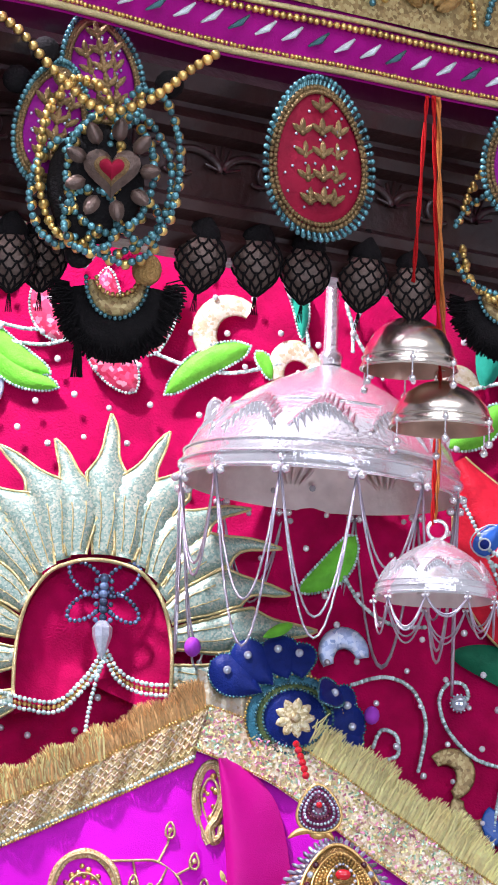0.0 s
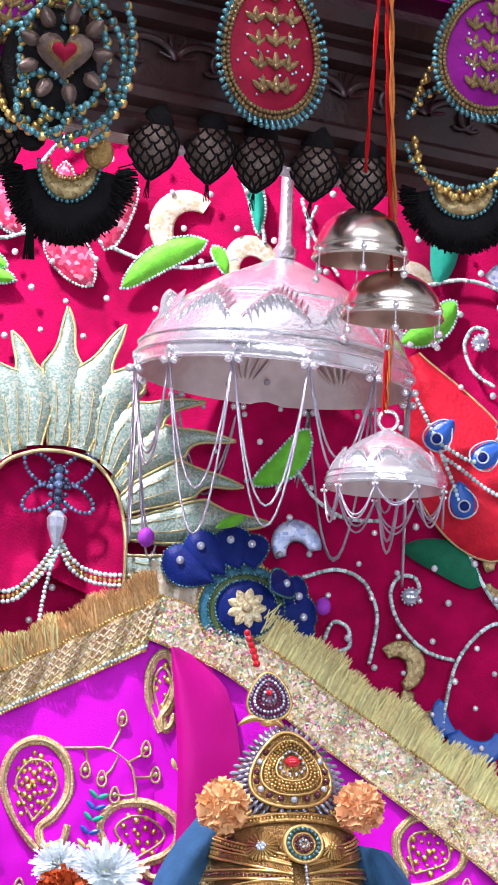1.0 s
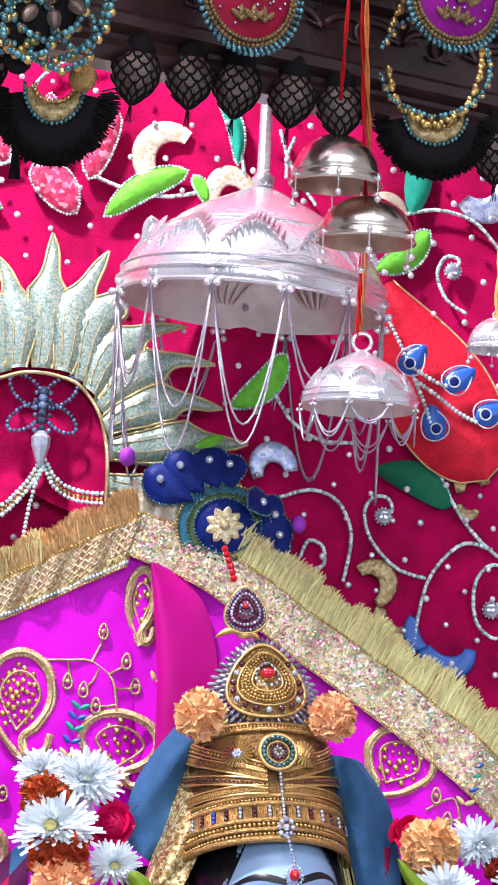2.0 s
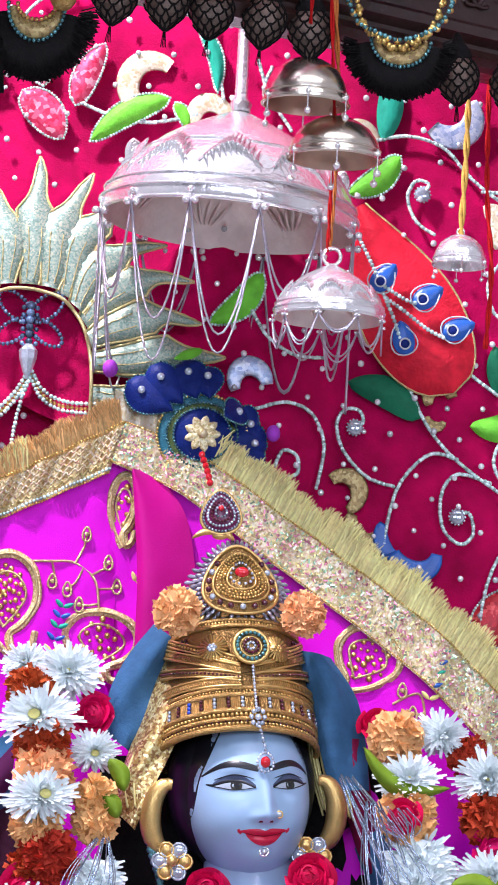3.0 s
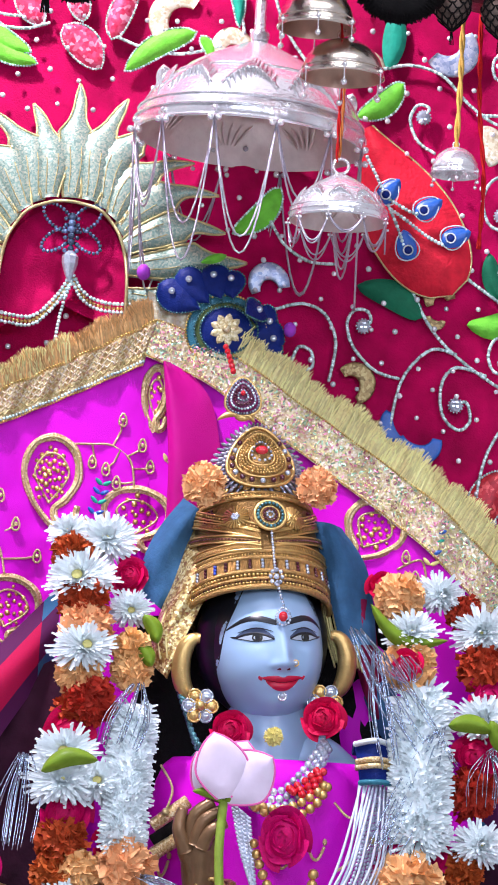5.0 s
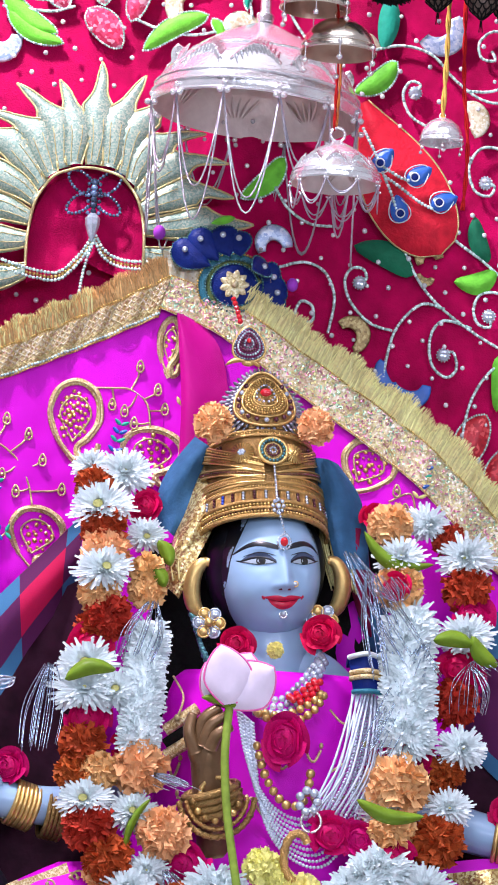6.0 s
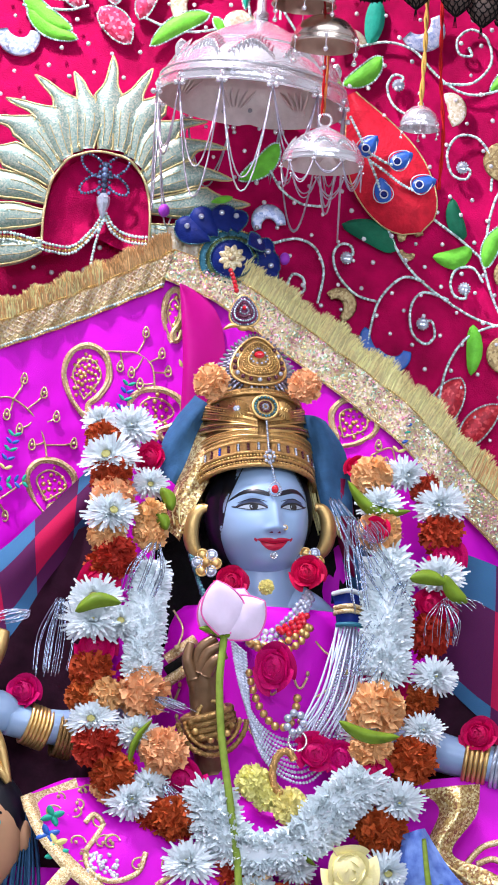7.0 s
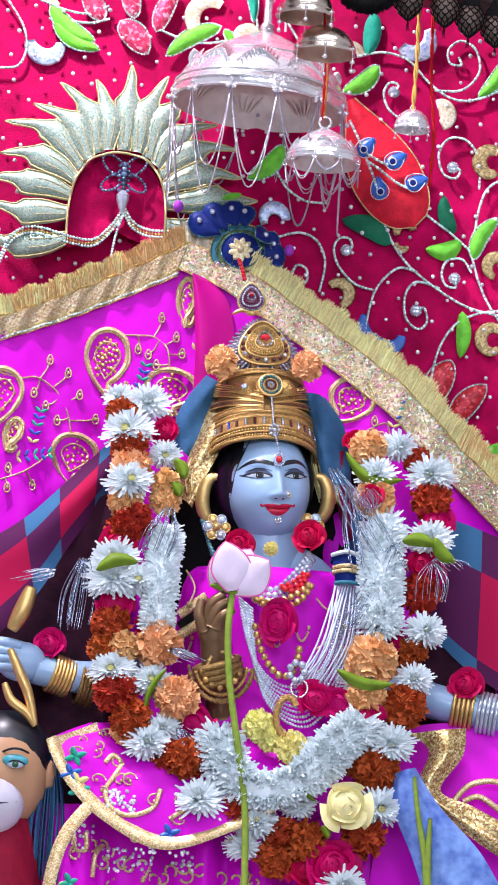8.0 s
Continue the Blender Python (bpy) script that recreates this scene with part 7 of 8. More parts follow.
strand_bundle("gold_tassel", "gold thread tassel hanging beside the crown", "tassel", (0.0553, -0.1000, 2.2377), (0.0844, -0.1050, 2.1360), 26, 0.016, 0.0011, fringe_gold, 1)
strand_bundle("gold_tassel", "gold thread tassel at the end of the scarf", "tassel", (-0.1063, -0.1400, 2.1816), (-0.1016, -0.1450, 2.1326), 26, 0.012, 0.0011, fringe_gold, 2)
for k, (a, b) in enumerate((((0.0829, -0.2000, 2.1677), (0.1740, -0.2000, 2.0347)), ((0.1070, -0.2000, 2.1460), (0.1285, -0.2000, 2.0319)), ((-0.1341, -0.2000, 2.1004), (-0.1526, -0.2100, 2.0364)), ((-0.2432, -0.2000, 2.0246), (-0.2516, -0.2100, 1.9312)), ((0.2235, -0.2000, 2.0454), (0.2209, -0.2100, 1.9981)),
                            ((-0.1214, -0.2200, 1.9077), (-0.0828, -0.2300, 1.8938)), ((-0.2881, -0.1900, 2.0078), (-0.3255, -0.1900, 1.9979)), ((0.2338, -0.2000, 2.0537), (0.2542, -0.2000, 2.0396)), ((-0.0996, -0.2300, 1.8025), (-0.0515, -0.2400, 1.7523)), ((0.1719, -0.2000, 2.0729), (0.1175, -0.2200, 1.9449)), ((0.1388, -0.2100, 2.1155), (0.1221, -0.2200, 2.1360)))):
    strand_bundle("tinsel_tassel", "silver tinsel strands caught in the flowers", "tinsel", a, b, 16, 0.022, 0.0005, tinsel, 20 + k)

# ---- the dress ----
def dress():
    ob = thing("silk_blouse", (0.0186, -0.1200, 1.8272), "magenta silk blouse with gold embroidery on the statue", "blouse")
    bm = bmesh.new()
    c = Vector((0.0113, -0.1050, 1.9519))
    lathe(bm, [(0.150, -0.26), (0.140, -0.16), (0.132, -0.06), (0.130, 0.02), (0.124, 0.056), (0.116, 0.074), (0.106, 0.082), (0.103, 0.082)], 48, Matrix.Translation(c) @ Matrix.Diagonal((1, 0.56, 1, 1)), lambda a, z: 1 + 0.015 * math.sin(9 * a + 30 * z))
    part("bodice", bm, magenta_silk, ob)
    for i, pts in enumerate((((0.0741, -0.2000, 1.9218), (0.0960, -0.1950, 1.9389), (0.1103, -0.1900, 1.9556)), ((0.0704, -0.1850, 1.9920), (0.0864, -0.1900, 1.9771), (0.1012, -0.1850, 1.9863)), ((-0.1066, -0.1700, 2.0216), (-0.0936, -0.1800, 1.9980), (-0.0996, -0.1850, 1.9740)), ((0.0603, -0.2000, 1.8982), (0.0833, -0.2000, 1.8920), (0.1052, -0.1950, 1.9090)))):
        bm = bmesh.new()
        tube(bm, curve_through(pts, 6), 0.0014, 5)
        ball(bm, pts[-1], 0.004, 7, 5)
        part("gold_sprig", bm, cord_gold, ob)
    rnd = random.Random(61)
    for k in range(16):
        ang, z = math.radians(-150 + 11 * k + rnd.uniform(-3, 3)), rnd.uniform(-0.13, 0.045)
        r = 0.1415 - 0.045 * z
        pts = []
        for q in range(6):
            a2 = ang + 0.045 * q
            zz = z + 0.010 * math.sin(1.4 * q + k)
            pts.append(c + Vector((r * math.cos(a2), 0.56 * (r + 0.003) * math.sin(a2) - 0.002, zz)))
        bm = bmesh.new()
        tube(bm, curve_through(pts, 5), 0.0017, 5)
        for q in (0, 2, 5):
            ball(bm, pts[q] + Vector((0, -0.001, 0.005)), 0.0026, 7, 5, sz=1.4)
        part("gold_sprig", bm, cord_gold, ob)
    for a, b, mt in (((0.0873, -0.1750, 2.0482), (0.1307, -0.1650, 2.0445), navy_cloth), ((0.0912, -0.1780, 2.0326), (0.1315, -0.1680, 2.0272), lace_gold), ((-0.1118, -0.1750, 1.9592), (-0.0768, -0.1850, 1.9861), lace_gold), ((-0.1107, -0.1780, 1.9436), (-0.0757, -0.1880, 1.9690), black_cloth), ((-0.1099, -0.1800, 1.9311), (-0.0749, -0.1900, 1.9550), lace_gold)):
        bm = bmesh.new()
        tube(bm, [a, b], 0.0070, 6, flat=0.5)
        part("braid_band", bm, mt, ob)
    return ob


dress()


def necklace(name, label, mat, r, pts, n=1, gap=0.004, part_name="bead_strand"):
    ob = thing(name, pts[len(pts) // 2], label, "necklace", "necklaces of the statue")
    for k in range(n):
        bm = bmesh.new()
        line = curve_through([Vector(p) + Vector((0.0022 * k, -0.001 * (k % 3), -gap * k * (1.0 if 0 < i < len(pts) - 1 else 0.25))) for i, p in enumerate(pts)], 10)
        beads(bm, line, r, 1.95 * r, 7, 5, 0.0002)
        part(part_name, bm, mat, ob)
    return ob


necklace("pearl_necklace", "many strands of small white pearls over the blouse", pearl, 0.0021, ((-0.0326, -0.2000, 1.9839), (-0.0168, -0.2050, 1.9233), (0.0129, -0.2100, 1.8791), (0.0542, -0.2100, 1.8703), (0.0892, -0.2000, 1.9227), (0.1049, -0.1850, 2.0018), (0.1087, -0.1800, 2.0180)), 9, 0.0065)
necklace("pearl_collar", "collar of grey pearls round the statue's neck", crystal, 0.0042, ((-0.0482, -0.1650, 2.0413), (-0.0219, -0.1900, 2.0088), (0.0120, -0.1950, 1.9995), (0.0381, -0.1850, 2.0238), (0.0581, -0.1650, 2.0555)), 4, 0.0075)
necklace("gold_necklace", "gold bead necklace with red enamel over the chest", gold_bright, 0.0052, ((-0.0114, -0.2000, 1.9852), (0.0175, -0.2050, 1.9817), (0.0471, -0.2000, 1.9964), (0.0630, -0.1900, 2.0139)), 2, 0.010)
necklace("gold_chain", "thick gold chain curving over the blouse", gold_bright, 0.0055, ((-0.0092, -0.2120, 1.9457), (0.0036, -0.2150, 1.9083), (0.0262, -0.2200, 1.8819), (0.0454, -0.2200, 1.8876), (0.0513, -0.2150, 1.9187)), 1)
necklace("teal_necklace", "teal glass bead strings beside the neck", bead_teal, 0.0032, ((-0.0957, -0.1400, 2.1118), (-0.0824, -0.1500, 2.0723), (-0.0666, -0.1600, 2.0408), (-0.0534, -0.1650, 2.0255)), 4, 0.006)
necklace("sequin_band", "red and gold enamelled band on the chest", ruby, 0.0045, ((0.0239, -0.2000, 2.0026), (0.0401, -0.1980, 2.0115), (0.0546, -0.1900, 2.0272)), 3, 0.006)


def brow_pendant():
    c = Vector((0.0498, -0.2320, 1.8866))
    ob = thing("crystal_pendant", c, "crystal drop pendant on the pearl strands", "pendant")
    for k in range(7):
        a = 2 * math.pi * k / 7
        bm = bmesh.new()
        ball(bm, c + Vector((0.010 * math.cos(a), 0, 0.012 * math.sin(a))), 0.0052, 8, 6)
        part("stone", bm, crystal, ob)
    bm = bmesh.new()
    tube(bm, [c + Vector((0.011 * math.cos(k * 0.4) + 0.004, -0.002, 0.012 * math.sin(k * 0.4) - 0.022)) for k in range(16)], 0.0016, 5, closed=True)
    part("ring", bm, silver, ob)


brow_pendant()


def cord_tassel():
    """The cap and cords that hang from the shoulder."""
    ob = thing("cord_tassel", (0.1106, -0.1900, 2.0322), "white cord tassel with a navy and gold cap on the shoulder", "tassel")
    A, B = curve_through(((0.0884, -0.1850, 2.0515), (0.1095, -0.1850, 2.0559), (0.1300, -0.1750, 2.0508)), 6), curve_through(((0.0949, -0.1920, 2.0126), (0.1131, -0.1920, 2.0137), (0.1333, -0.1820, 2.0131)), 6)
    bm = bmesh.new()
    sheet(bm, lambda u, v: along(A, u).lerp(along(B, u), v) + Vector((0, -0.008 * math.sin(math.pi * u) - 0.003 * math.sin(math.pi * v), 0)), 12, 8)
    part("cap", bm, navy_cloth, ob)
    for v, mt in ((0.0, cord_silver), (0.45, lace_gold), (0.6, lace_gold), (1.0, peacock_teal)):
        bm = bmesh.new()
        tube(bm, [along(A, k / 10).lerp(along(B, k / 10), v) + Vector((0, -0.010 * math.sin(math.pi * k / 10) - 0.004, 0)) for k in range(11)], 0.0030, 6)
        part("stripe", bm, mt, ob)
    for k in range(13):
        f = k / 12
        p = along(B, f)
        q = Vector((0.0463, -0.2320, 1.8683)).lerp(Vector((0.1183, -0.2120, 1.8808)), f ** 1.4)
        mid = p.lerp(q, 0.55) + Vector((0.010 - 0.004 * f, -0.010, -0.006))
        bm = bmesh.new()
        tube(bm, curve_through((p, mid + Vector((random.uniform(-0.006, 0.006), 0, random.uniform(-0.004, 0.004))), q), 10), 0.0014, 6)
        part("cord", bm, pearl, ob)


cord_tassel()


def ring_pendant():
    c = Vector((0.0397, -0.2450, 1.8246))
    ob = thing("gold_ring", c, "thick twisted gold ring among the flowers", "ring")
    bm = bmesh.new()
    tube(bm, [c + Vector((0.014 * math.cos(a), 0, 0.026 * math.sin(a))) for a in [math.pi * (0.2 + 1.3 * k / 18) for k in range(19)]], 0.0052, 8, lambda t: 0.9 + 0.12 * math.sin(60 * t))
    part("hoop", bm, gold, ob)


ring_pendant()


def bangles(name, label, a, b, R, n, mat, r=0.0030, sy=0.9):
    ob = thing(name, a, label, "bangles")
    a, b = Vector(a), Vector(b)
    d = (b - a).normalized()
    u = d.cross(Vector((0, 1, 0))).normalized()
    v = d.cross(u)
    for k in range(n):
        c = a.lerp(b, k / max(1, n - 1))
        bm = bmesh.new()
        tube(bm, [c + u * R * math.cos(i * math.pi / 14) + v * R * sy * math.sin(i * math.pi / 14) for i in range(28)], r, 6, closed=True)
        part("bangle", bm, mat, ob)


bangles("gold_bangles", "stack of golden bangles on the statue's wrist", (-0.2784, -0.1650, 1.8721), (-0.2554, -0.1580, 1.8651), 0.0245, 6, gold_bright)
bangles("dark_bangles", "old gold bracelets on the statue's forearm", (-0.2416, -0.1550, 1.8616), (-0.2232, -0.1500, 1.8587), 0.0265, 5, gold_old)
bangles("gold_bangles", "stack of golden bangles on the statue's wrist", (0.2651, -0.1480, 1.8595), (0.2895, -0.1500, 1.8562), 0.0265, 5, gold_bright)
bangles("stone_bangles", "stone set bracelets on the statue's wrist", (0.3002, -0.1520, 1.8536), (0.3230, -0.1550, 1.8502), 0.0280, 5, crystal)
bangles("gold_bracelet", "wide chased gold bracelet on the raised hand", (-0.0574, -0.2000, 1.8940), (-0.0500, -0.1950, 1.8723), 0.0300, 4, gold_old, 0.0050)


def ring_ornament():
    c = Vector((-0.0510, -0.2250, 1.8887))
    ob = thing("gold_ornament", c, "round golden armlet with beads beneath the raised hand", "armlet")
    for R, r, mt, nm in ((0.042, 0.0040, gold_old, "outer_ring"), (0.034, 0.0030, gold, "inner_ring"), (0.018, 0.0035, gold_bright, "centre_ring")):
        bm = bmesh.new()
        line = [c + Vector((R * math.cos(i * math.pi / 24), 0.008, R * 1.1 * math.sin(i * math.pi / 24))) for i in range(26, 49 if R > 0.02 else 75)]
        beads(bm, line, r, 1.9 * r, 6, 5)
        tube(bm, line, r * 0.8, 6)
        part(nm, bm, mt, ob)
    for k in range(7):
        bm = bmesh.new()
        a = math.pi * (1.1 + 0.8 * k / 6)
        q = c + Vector((0.026 * math.cos(a), 0.004, 0.028 * math.sin(a)))
        ball(bm, q, 0.0046, 7, 5)
        part("stud", bm, gold_bright if k % 2 else gold_old, ob)


ring_ornament()


def trident():
    ob = thing("golden_hook", (-0.3063, -0.2100, 1.8068), "curved golden staff head held by the hand", "staff")
    for pts, r in ((((-0.3334, -0.2150, 1.8953), (-0.3189, -0.2200, 1.8654), (-0.3048, -0.2200, 1.8361), (-0.2928, -0.2200, 1.7947)), 0.0062), (((-0.2928, -0.2200, 1.7947), (-0.3059, -0.2220, 1.8117), (-0.3265, -0.2220, 1.8270), (-0.3373, -0.2200, 1.8492)), 0.0058), (((-0.3117, -0.2000, 1.9821), (-0.3216, -0.2000, 1.9510), (-0.3347, -0.2000, 1.9227)), 0.010)):
        bm = bmesh.new()
        tube(bm, curve_through(pts, 8), r, 9, lambda t: 0.7 + 0.5 * math.sin(math.pi * t))
        part("prong", bm, gold_bright, ob)


trident()


# ---- the skirt and the cloths at the bottom ----
def skirt():
    ob = thing("silk_skirt", (-0.1312, -0.2200, 1.5943), "magenta silk skirt with broad gold border and embroidery", "skirt")
    edge = curve_through(((-0.2769, -0.2150, 1.7781), (-0.2518, -0.2300, 1.7290), (-0.1953, -0.2450, 1.6749), (-0.1111, -0.2550, 1.6395), (-0.0168, -0.2550, 1.6718), (0.0550, -0.2500, 1.7135)), 10)
    top = curve_through(((-0.2221, -0.1700, 1.8080), (-0.1764, -0.1800, 1.8099), (-0.1154, -0.1900, 1.8052), (-0.0546, -0.2000, 1.8004), (0.0059, -0.2000, 1.7966), (0.0664, -0.2000, 1.7927)), 10)

    def flap(u, v):
        return along(top, u).lerp(along(edge, u), v) + Vector((0, -0.012 * math.sin(math.pi * v) + 0.003 * math.sin(24 * u), 0))

    def pleats(u, v):
        return Vector((-0.2885, -0.2000, 1.6960)) + Vector((0.45 * u + 0.02 * v * (1 - u), 0.012 * math.sin(34 * u + 2 * v) + 0.006 * math.sin(70 * u) - 0.03 * v, -0.34 * v))

    def laid(p, lift=0.001):
        """The place on the skirt's front before which p lies."""
        p = Vector(p)
        best = None
        for f in (flap, pleats):
            q = min((f(i / 40, j / 40) for i in range(41) for j in range(41)), key=lambda w: (w.x - p.x) ** 2 + (w.z - p.z) ** 2)
            if best is None and math.hypot(q.x - p.x, q.z - p.z) < 0.010:
                best = Vector((p.x, q.y - lift, p.z))
        return best or p

    bm = bmesh.new()
    sheet(bm, flap, 50, 24)
    part("upper_flap", bm, magenta_silk, ob)
    bm = bmesh.new()
    sheet(bm, lambda u, v: along(edge, u) + (along(top, u) - along(edge, u)).normalized() * (0.020 * v) + Vector((0, -0.006 - 0.004 * math.sin(math.pi * v), 0)), 60, 4)
    part("gold_border", bm, lace_gold, ob)
    side = curve_through(((-0.2767, -0.2180, 1.7778), (-0.2425, -0.2000, 1.7920), (-0.2122, -0.1900, 1.8068)), 8)
    bm = bmesh.new()
    sheet(bm, lambda u, v: along(side, u) + Vector((0.006 * v, -0.006, -0.018 * v)), 14, 4)
    part("gold_border", bm, lace_gold, ob)
    bm = bmesh.new()
    sheet(bm, pleats, 90, 20)
    part("pleated_panel", bm, magenta_silk, ob)
    hem = curve_through(((-0.2196, -0.2350, 1.6978), (-0.2477, -0.2450, 1.6584), (-0.2621, -0.2500, 1.6129), (-0.2688, -0.2500, 1.5611)), 8)
    bm = bmesh.new()
    sheet(bm, lambda u, v: along(hem, u) + Vector((0.016 * v, -0.010 - 0.003 * math.sin(3 * v), -0.008 * v)), 20, 4)
    part("gold_border", bm, lace_gold, ob)
    for pts in (((-0.1965, -0.2320, 1.7516), (-0.1866, -0.2350, 1.7624), (-0.1753, -0.2380, 1.7509), (-0.1844, -0.2400, 1.7323), (-0.1935, -0.2450, 1.7136), (-0.1844, -0.2500, 1.6915), (-0.1584, -0.2550, 1.6824), (-0.1294, -0.2580, 1.6943), (-0.1207, -0.2580, 1.7200)),
                ((-0.2336, -0.2620, 1.6582), (-0.2275, -0.2650, 1.6363), (-0.2142, -0.2650, 1.6371), (-0.2159, -0.2620, 1.6593)), ((-0.2042, -0.2700, 1.6008), (-0.2019, -0.2680, 1.6303), (-0.1927, -0.2650, 1.6458)), ((-0.1376, -0.2700, 1.5975), (-0.1302, -0.2700, 1.6199)), ((-0.1062, -0.2620, 1.6807), (-0.0850, -0.2600, 1.6969))):
        bm = bmesh.new()
        tube(bm, curve_through([laid(q, 0.0015) for q in pts], 8), 0.0034, 6, flat=0.4)
        part("gold_scroll", bm, lace_gold, ob)
    bm = bmesh.new()
    rnd = random.Random(8)
    for c, n in (((-0.1713, -0.2560, 1.6993), 60), ((-0.2227, -0.2660, 1.6527), 40), ((-0.1395, -0.2720, 1.6266), 34), ((-0.1800, -0.2720, 1.6250), 30), ((-0.0900, -0.2720, 1.6300), 24)):
        for k in range(n):
            ball(bm, laid(Vector(c) + Vector((rnd.uniform(-0.018, 0.018), -0.001, rnd.uniform(-0.016, 0.016))), 0.0008), 0.0026, 6, 4, sy=0.5)
    part("sequin_filling", bm, sequin, ob, kind="stuff")
    for q, mt in (((-0.2360, -0.2260, 1.7572), teal_cloth), ((-0.2401, -0.2320, 1.7340), blue_satin), ((-0.2303, -0.2350, 1.7240), marigold_yellow), ((-0.1050, -0.2620, 1.6616), blue_satin), ((-0.2332, -0.2680, 1.5918), teal_cloth), ((-0.2278, -0.2400, 1.7118), teal_cloth)):
        bm = bmesh.new()
        q = laid(q, 0.002)
        for k in range(4):
            a = k * 1.57 + 0.4
            pad(bm, q, Vector(q) + Vector((0.016 * math.cos(a), -0.001, 0.014 * math.sin(a))), 0.010, 0.003, 0, 0.5, nu=7, nv=4)
        part("embroidered_posy", bm, mt, ob)
    for k in range(22):
        u, v = rnd.uniform(0.08, 0.62), rnd.uniform(0.18, 0.80)
        c, turn = flap(u, v), rnd.uniform(0, 6.28)
        bm = bmesh.new()
        tube(bm, [c + Vector((0.012 * math.cos(turn + a) * (1 - a / 6), -0.003, 0.010 * math.sin(turn + a) * (1 - a / 6))) for a in [i * 0.4 for i in range(10)]], 0.0013, 5, flat=0.5)
        ball(bm, c + Vector((0, -0.003, 0)), 0.0024, 6, 4, sy=0.5)
        part("gold_curl", bm, cord_gold, ob)
    # small gold curls and stitches strewn over the pleats
    for k in range(30):
        c = Vector((-0.2444, -0.2500, 1.6361)) + Vector((0.0088 * k + rnd.uniform(-0.004, 0.004), 0, rnd.uniform(-0.055, 0.03) - 0.012))
        turn = rnd.uniform(0, 6.28)
        bm = bmesh.new()
        tube(bm, [laid(c + Vector((0.011 * math.cos(turn + a) * (1 - a / 7), 0, 0.011 * math.sin(turn + a) * (1 - a / 7))), 0.0012) for a in [i * 0.45 for i in range(11)]], 0.0018, 5, flat=0.5)
        part("gold_curl", bm, cord_gold, ob)


skirt()
lap_cloth = side_cloth("magenta_cloth", "magenta silk cloth with gold scrolls beside the lap", ribbon(((0.1869, -0.1600, 1.8262), (0.2623, -0.1600, 1.8384), (0.3385, -0.1600, 1.8354), (0.3995, -0.1600, 1.8315)), ((0.1549, -0.1900, 1.5594), (0.2444, -0.1900, 1.5648), (0.3339, -0.1900, 1.5702), (0.4086, -0.1900, 1.5748)), 0.012), 30, 20, magenta_silk)
side_cloth("gold_glitter_cloth", "gold glitter cloth laid across the lap", ribbon(((0.2007, -0.2000, 1.8159), (0.2314, -0.2100, 1.7944), (0.2189, -0.2150, 1.7407), (0.2660, -0.2150, 1.6988), (0.3431, -0.2150, 1.6514)), ((0.2800, -0.2000, 1.8283), (0.2767, -0.2100, 1.7896), (0.2488, -0.2150, 1.7426), (0.2947, -0.2150, 1.7229), (0.3637, -0.2150, 1.6898)), 0.012), 30, 8, sequin_gold)
side_cloth("blue_print_cloth", "blue cotton cloth with pale floral print", ribbon(((0.1870, -0.2350, 1.7597), (0.1862, -0.2400, 1.7147), (0.2147, -0.2450, 1.6495), (0.2404, -0.2500, 1.5772)), ((0.2134, -0.2350, 1.7688), (0.2486, -0.2400, 1.7185), (0.3031, -0.2450, 1.6622), (0.3429, -0.2500, 1.5981)), 0.016), 24, 12, blue_print)
for pts in (((0.2652, -0.2050, 1.7263), (0.2865, -0.2050, 1.7516), (0.3161, -0.2050, 1.7594), (0.3390, -0.2050, 1.7533)), ((0.2800, -0.2050, 1.7302), (0.3022, -0.2050, 1.7375), (0.3331, -0.2050, 1.7185))):
    bm = bmesh.new()
    tube(bm, curve_through(pts, 8), 0.0040, 6, flat=0.5)
    part("gold_scroll", bm, lace_gold, lap_cloth)

# ---- flowers ----
def mesh_of(bm, name, mats):
    me = bpy.data.meshes.new(name)
    bm.to_mesh(me)
    bm.free()
    for m in mats:
        me.materials.append(m)
    me.polygons.foreach_set("use_smooth", [True] * len(me.polygons))
    return me


def frame_of(n):
    n = n.normalized()
    u = n.cross(Vector((0.3, 0.2, 0.9))).normalized()
    return u, n.cross(u)


def petal_strip(bm, base, d, up, length, width, cup, segs=3, mi=0, tip=0.35):
    """One petal from base along d, bending towards up."""
    s = d.cross(up).normalized()
    prev = None
    for k in range(segs + 1):
        t = k / segs
        w = width * (0.5 + 1.3 * t - (1.8 - tip) * t * t)
        c = base + d * length * t + up * cup * length * t * t
        row = (bm.verts.new(c - s * w * 0.5 + up * width * 0.12), bm.verts.new(c + s * w * 0.5 + up * width * 0.12), bm.verts.new(c))
        if prev:
            bm.faces.new((prev[0], prev[2], row[2], row[0])).material_index = mi
            bm.faces.new((prev[2], prev[1], row[1], row[2])).material_index = mi
        prev = row


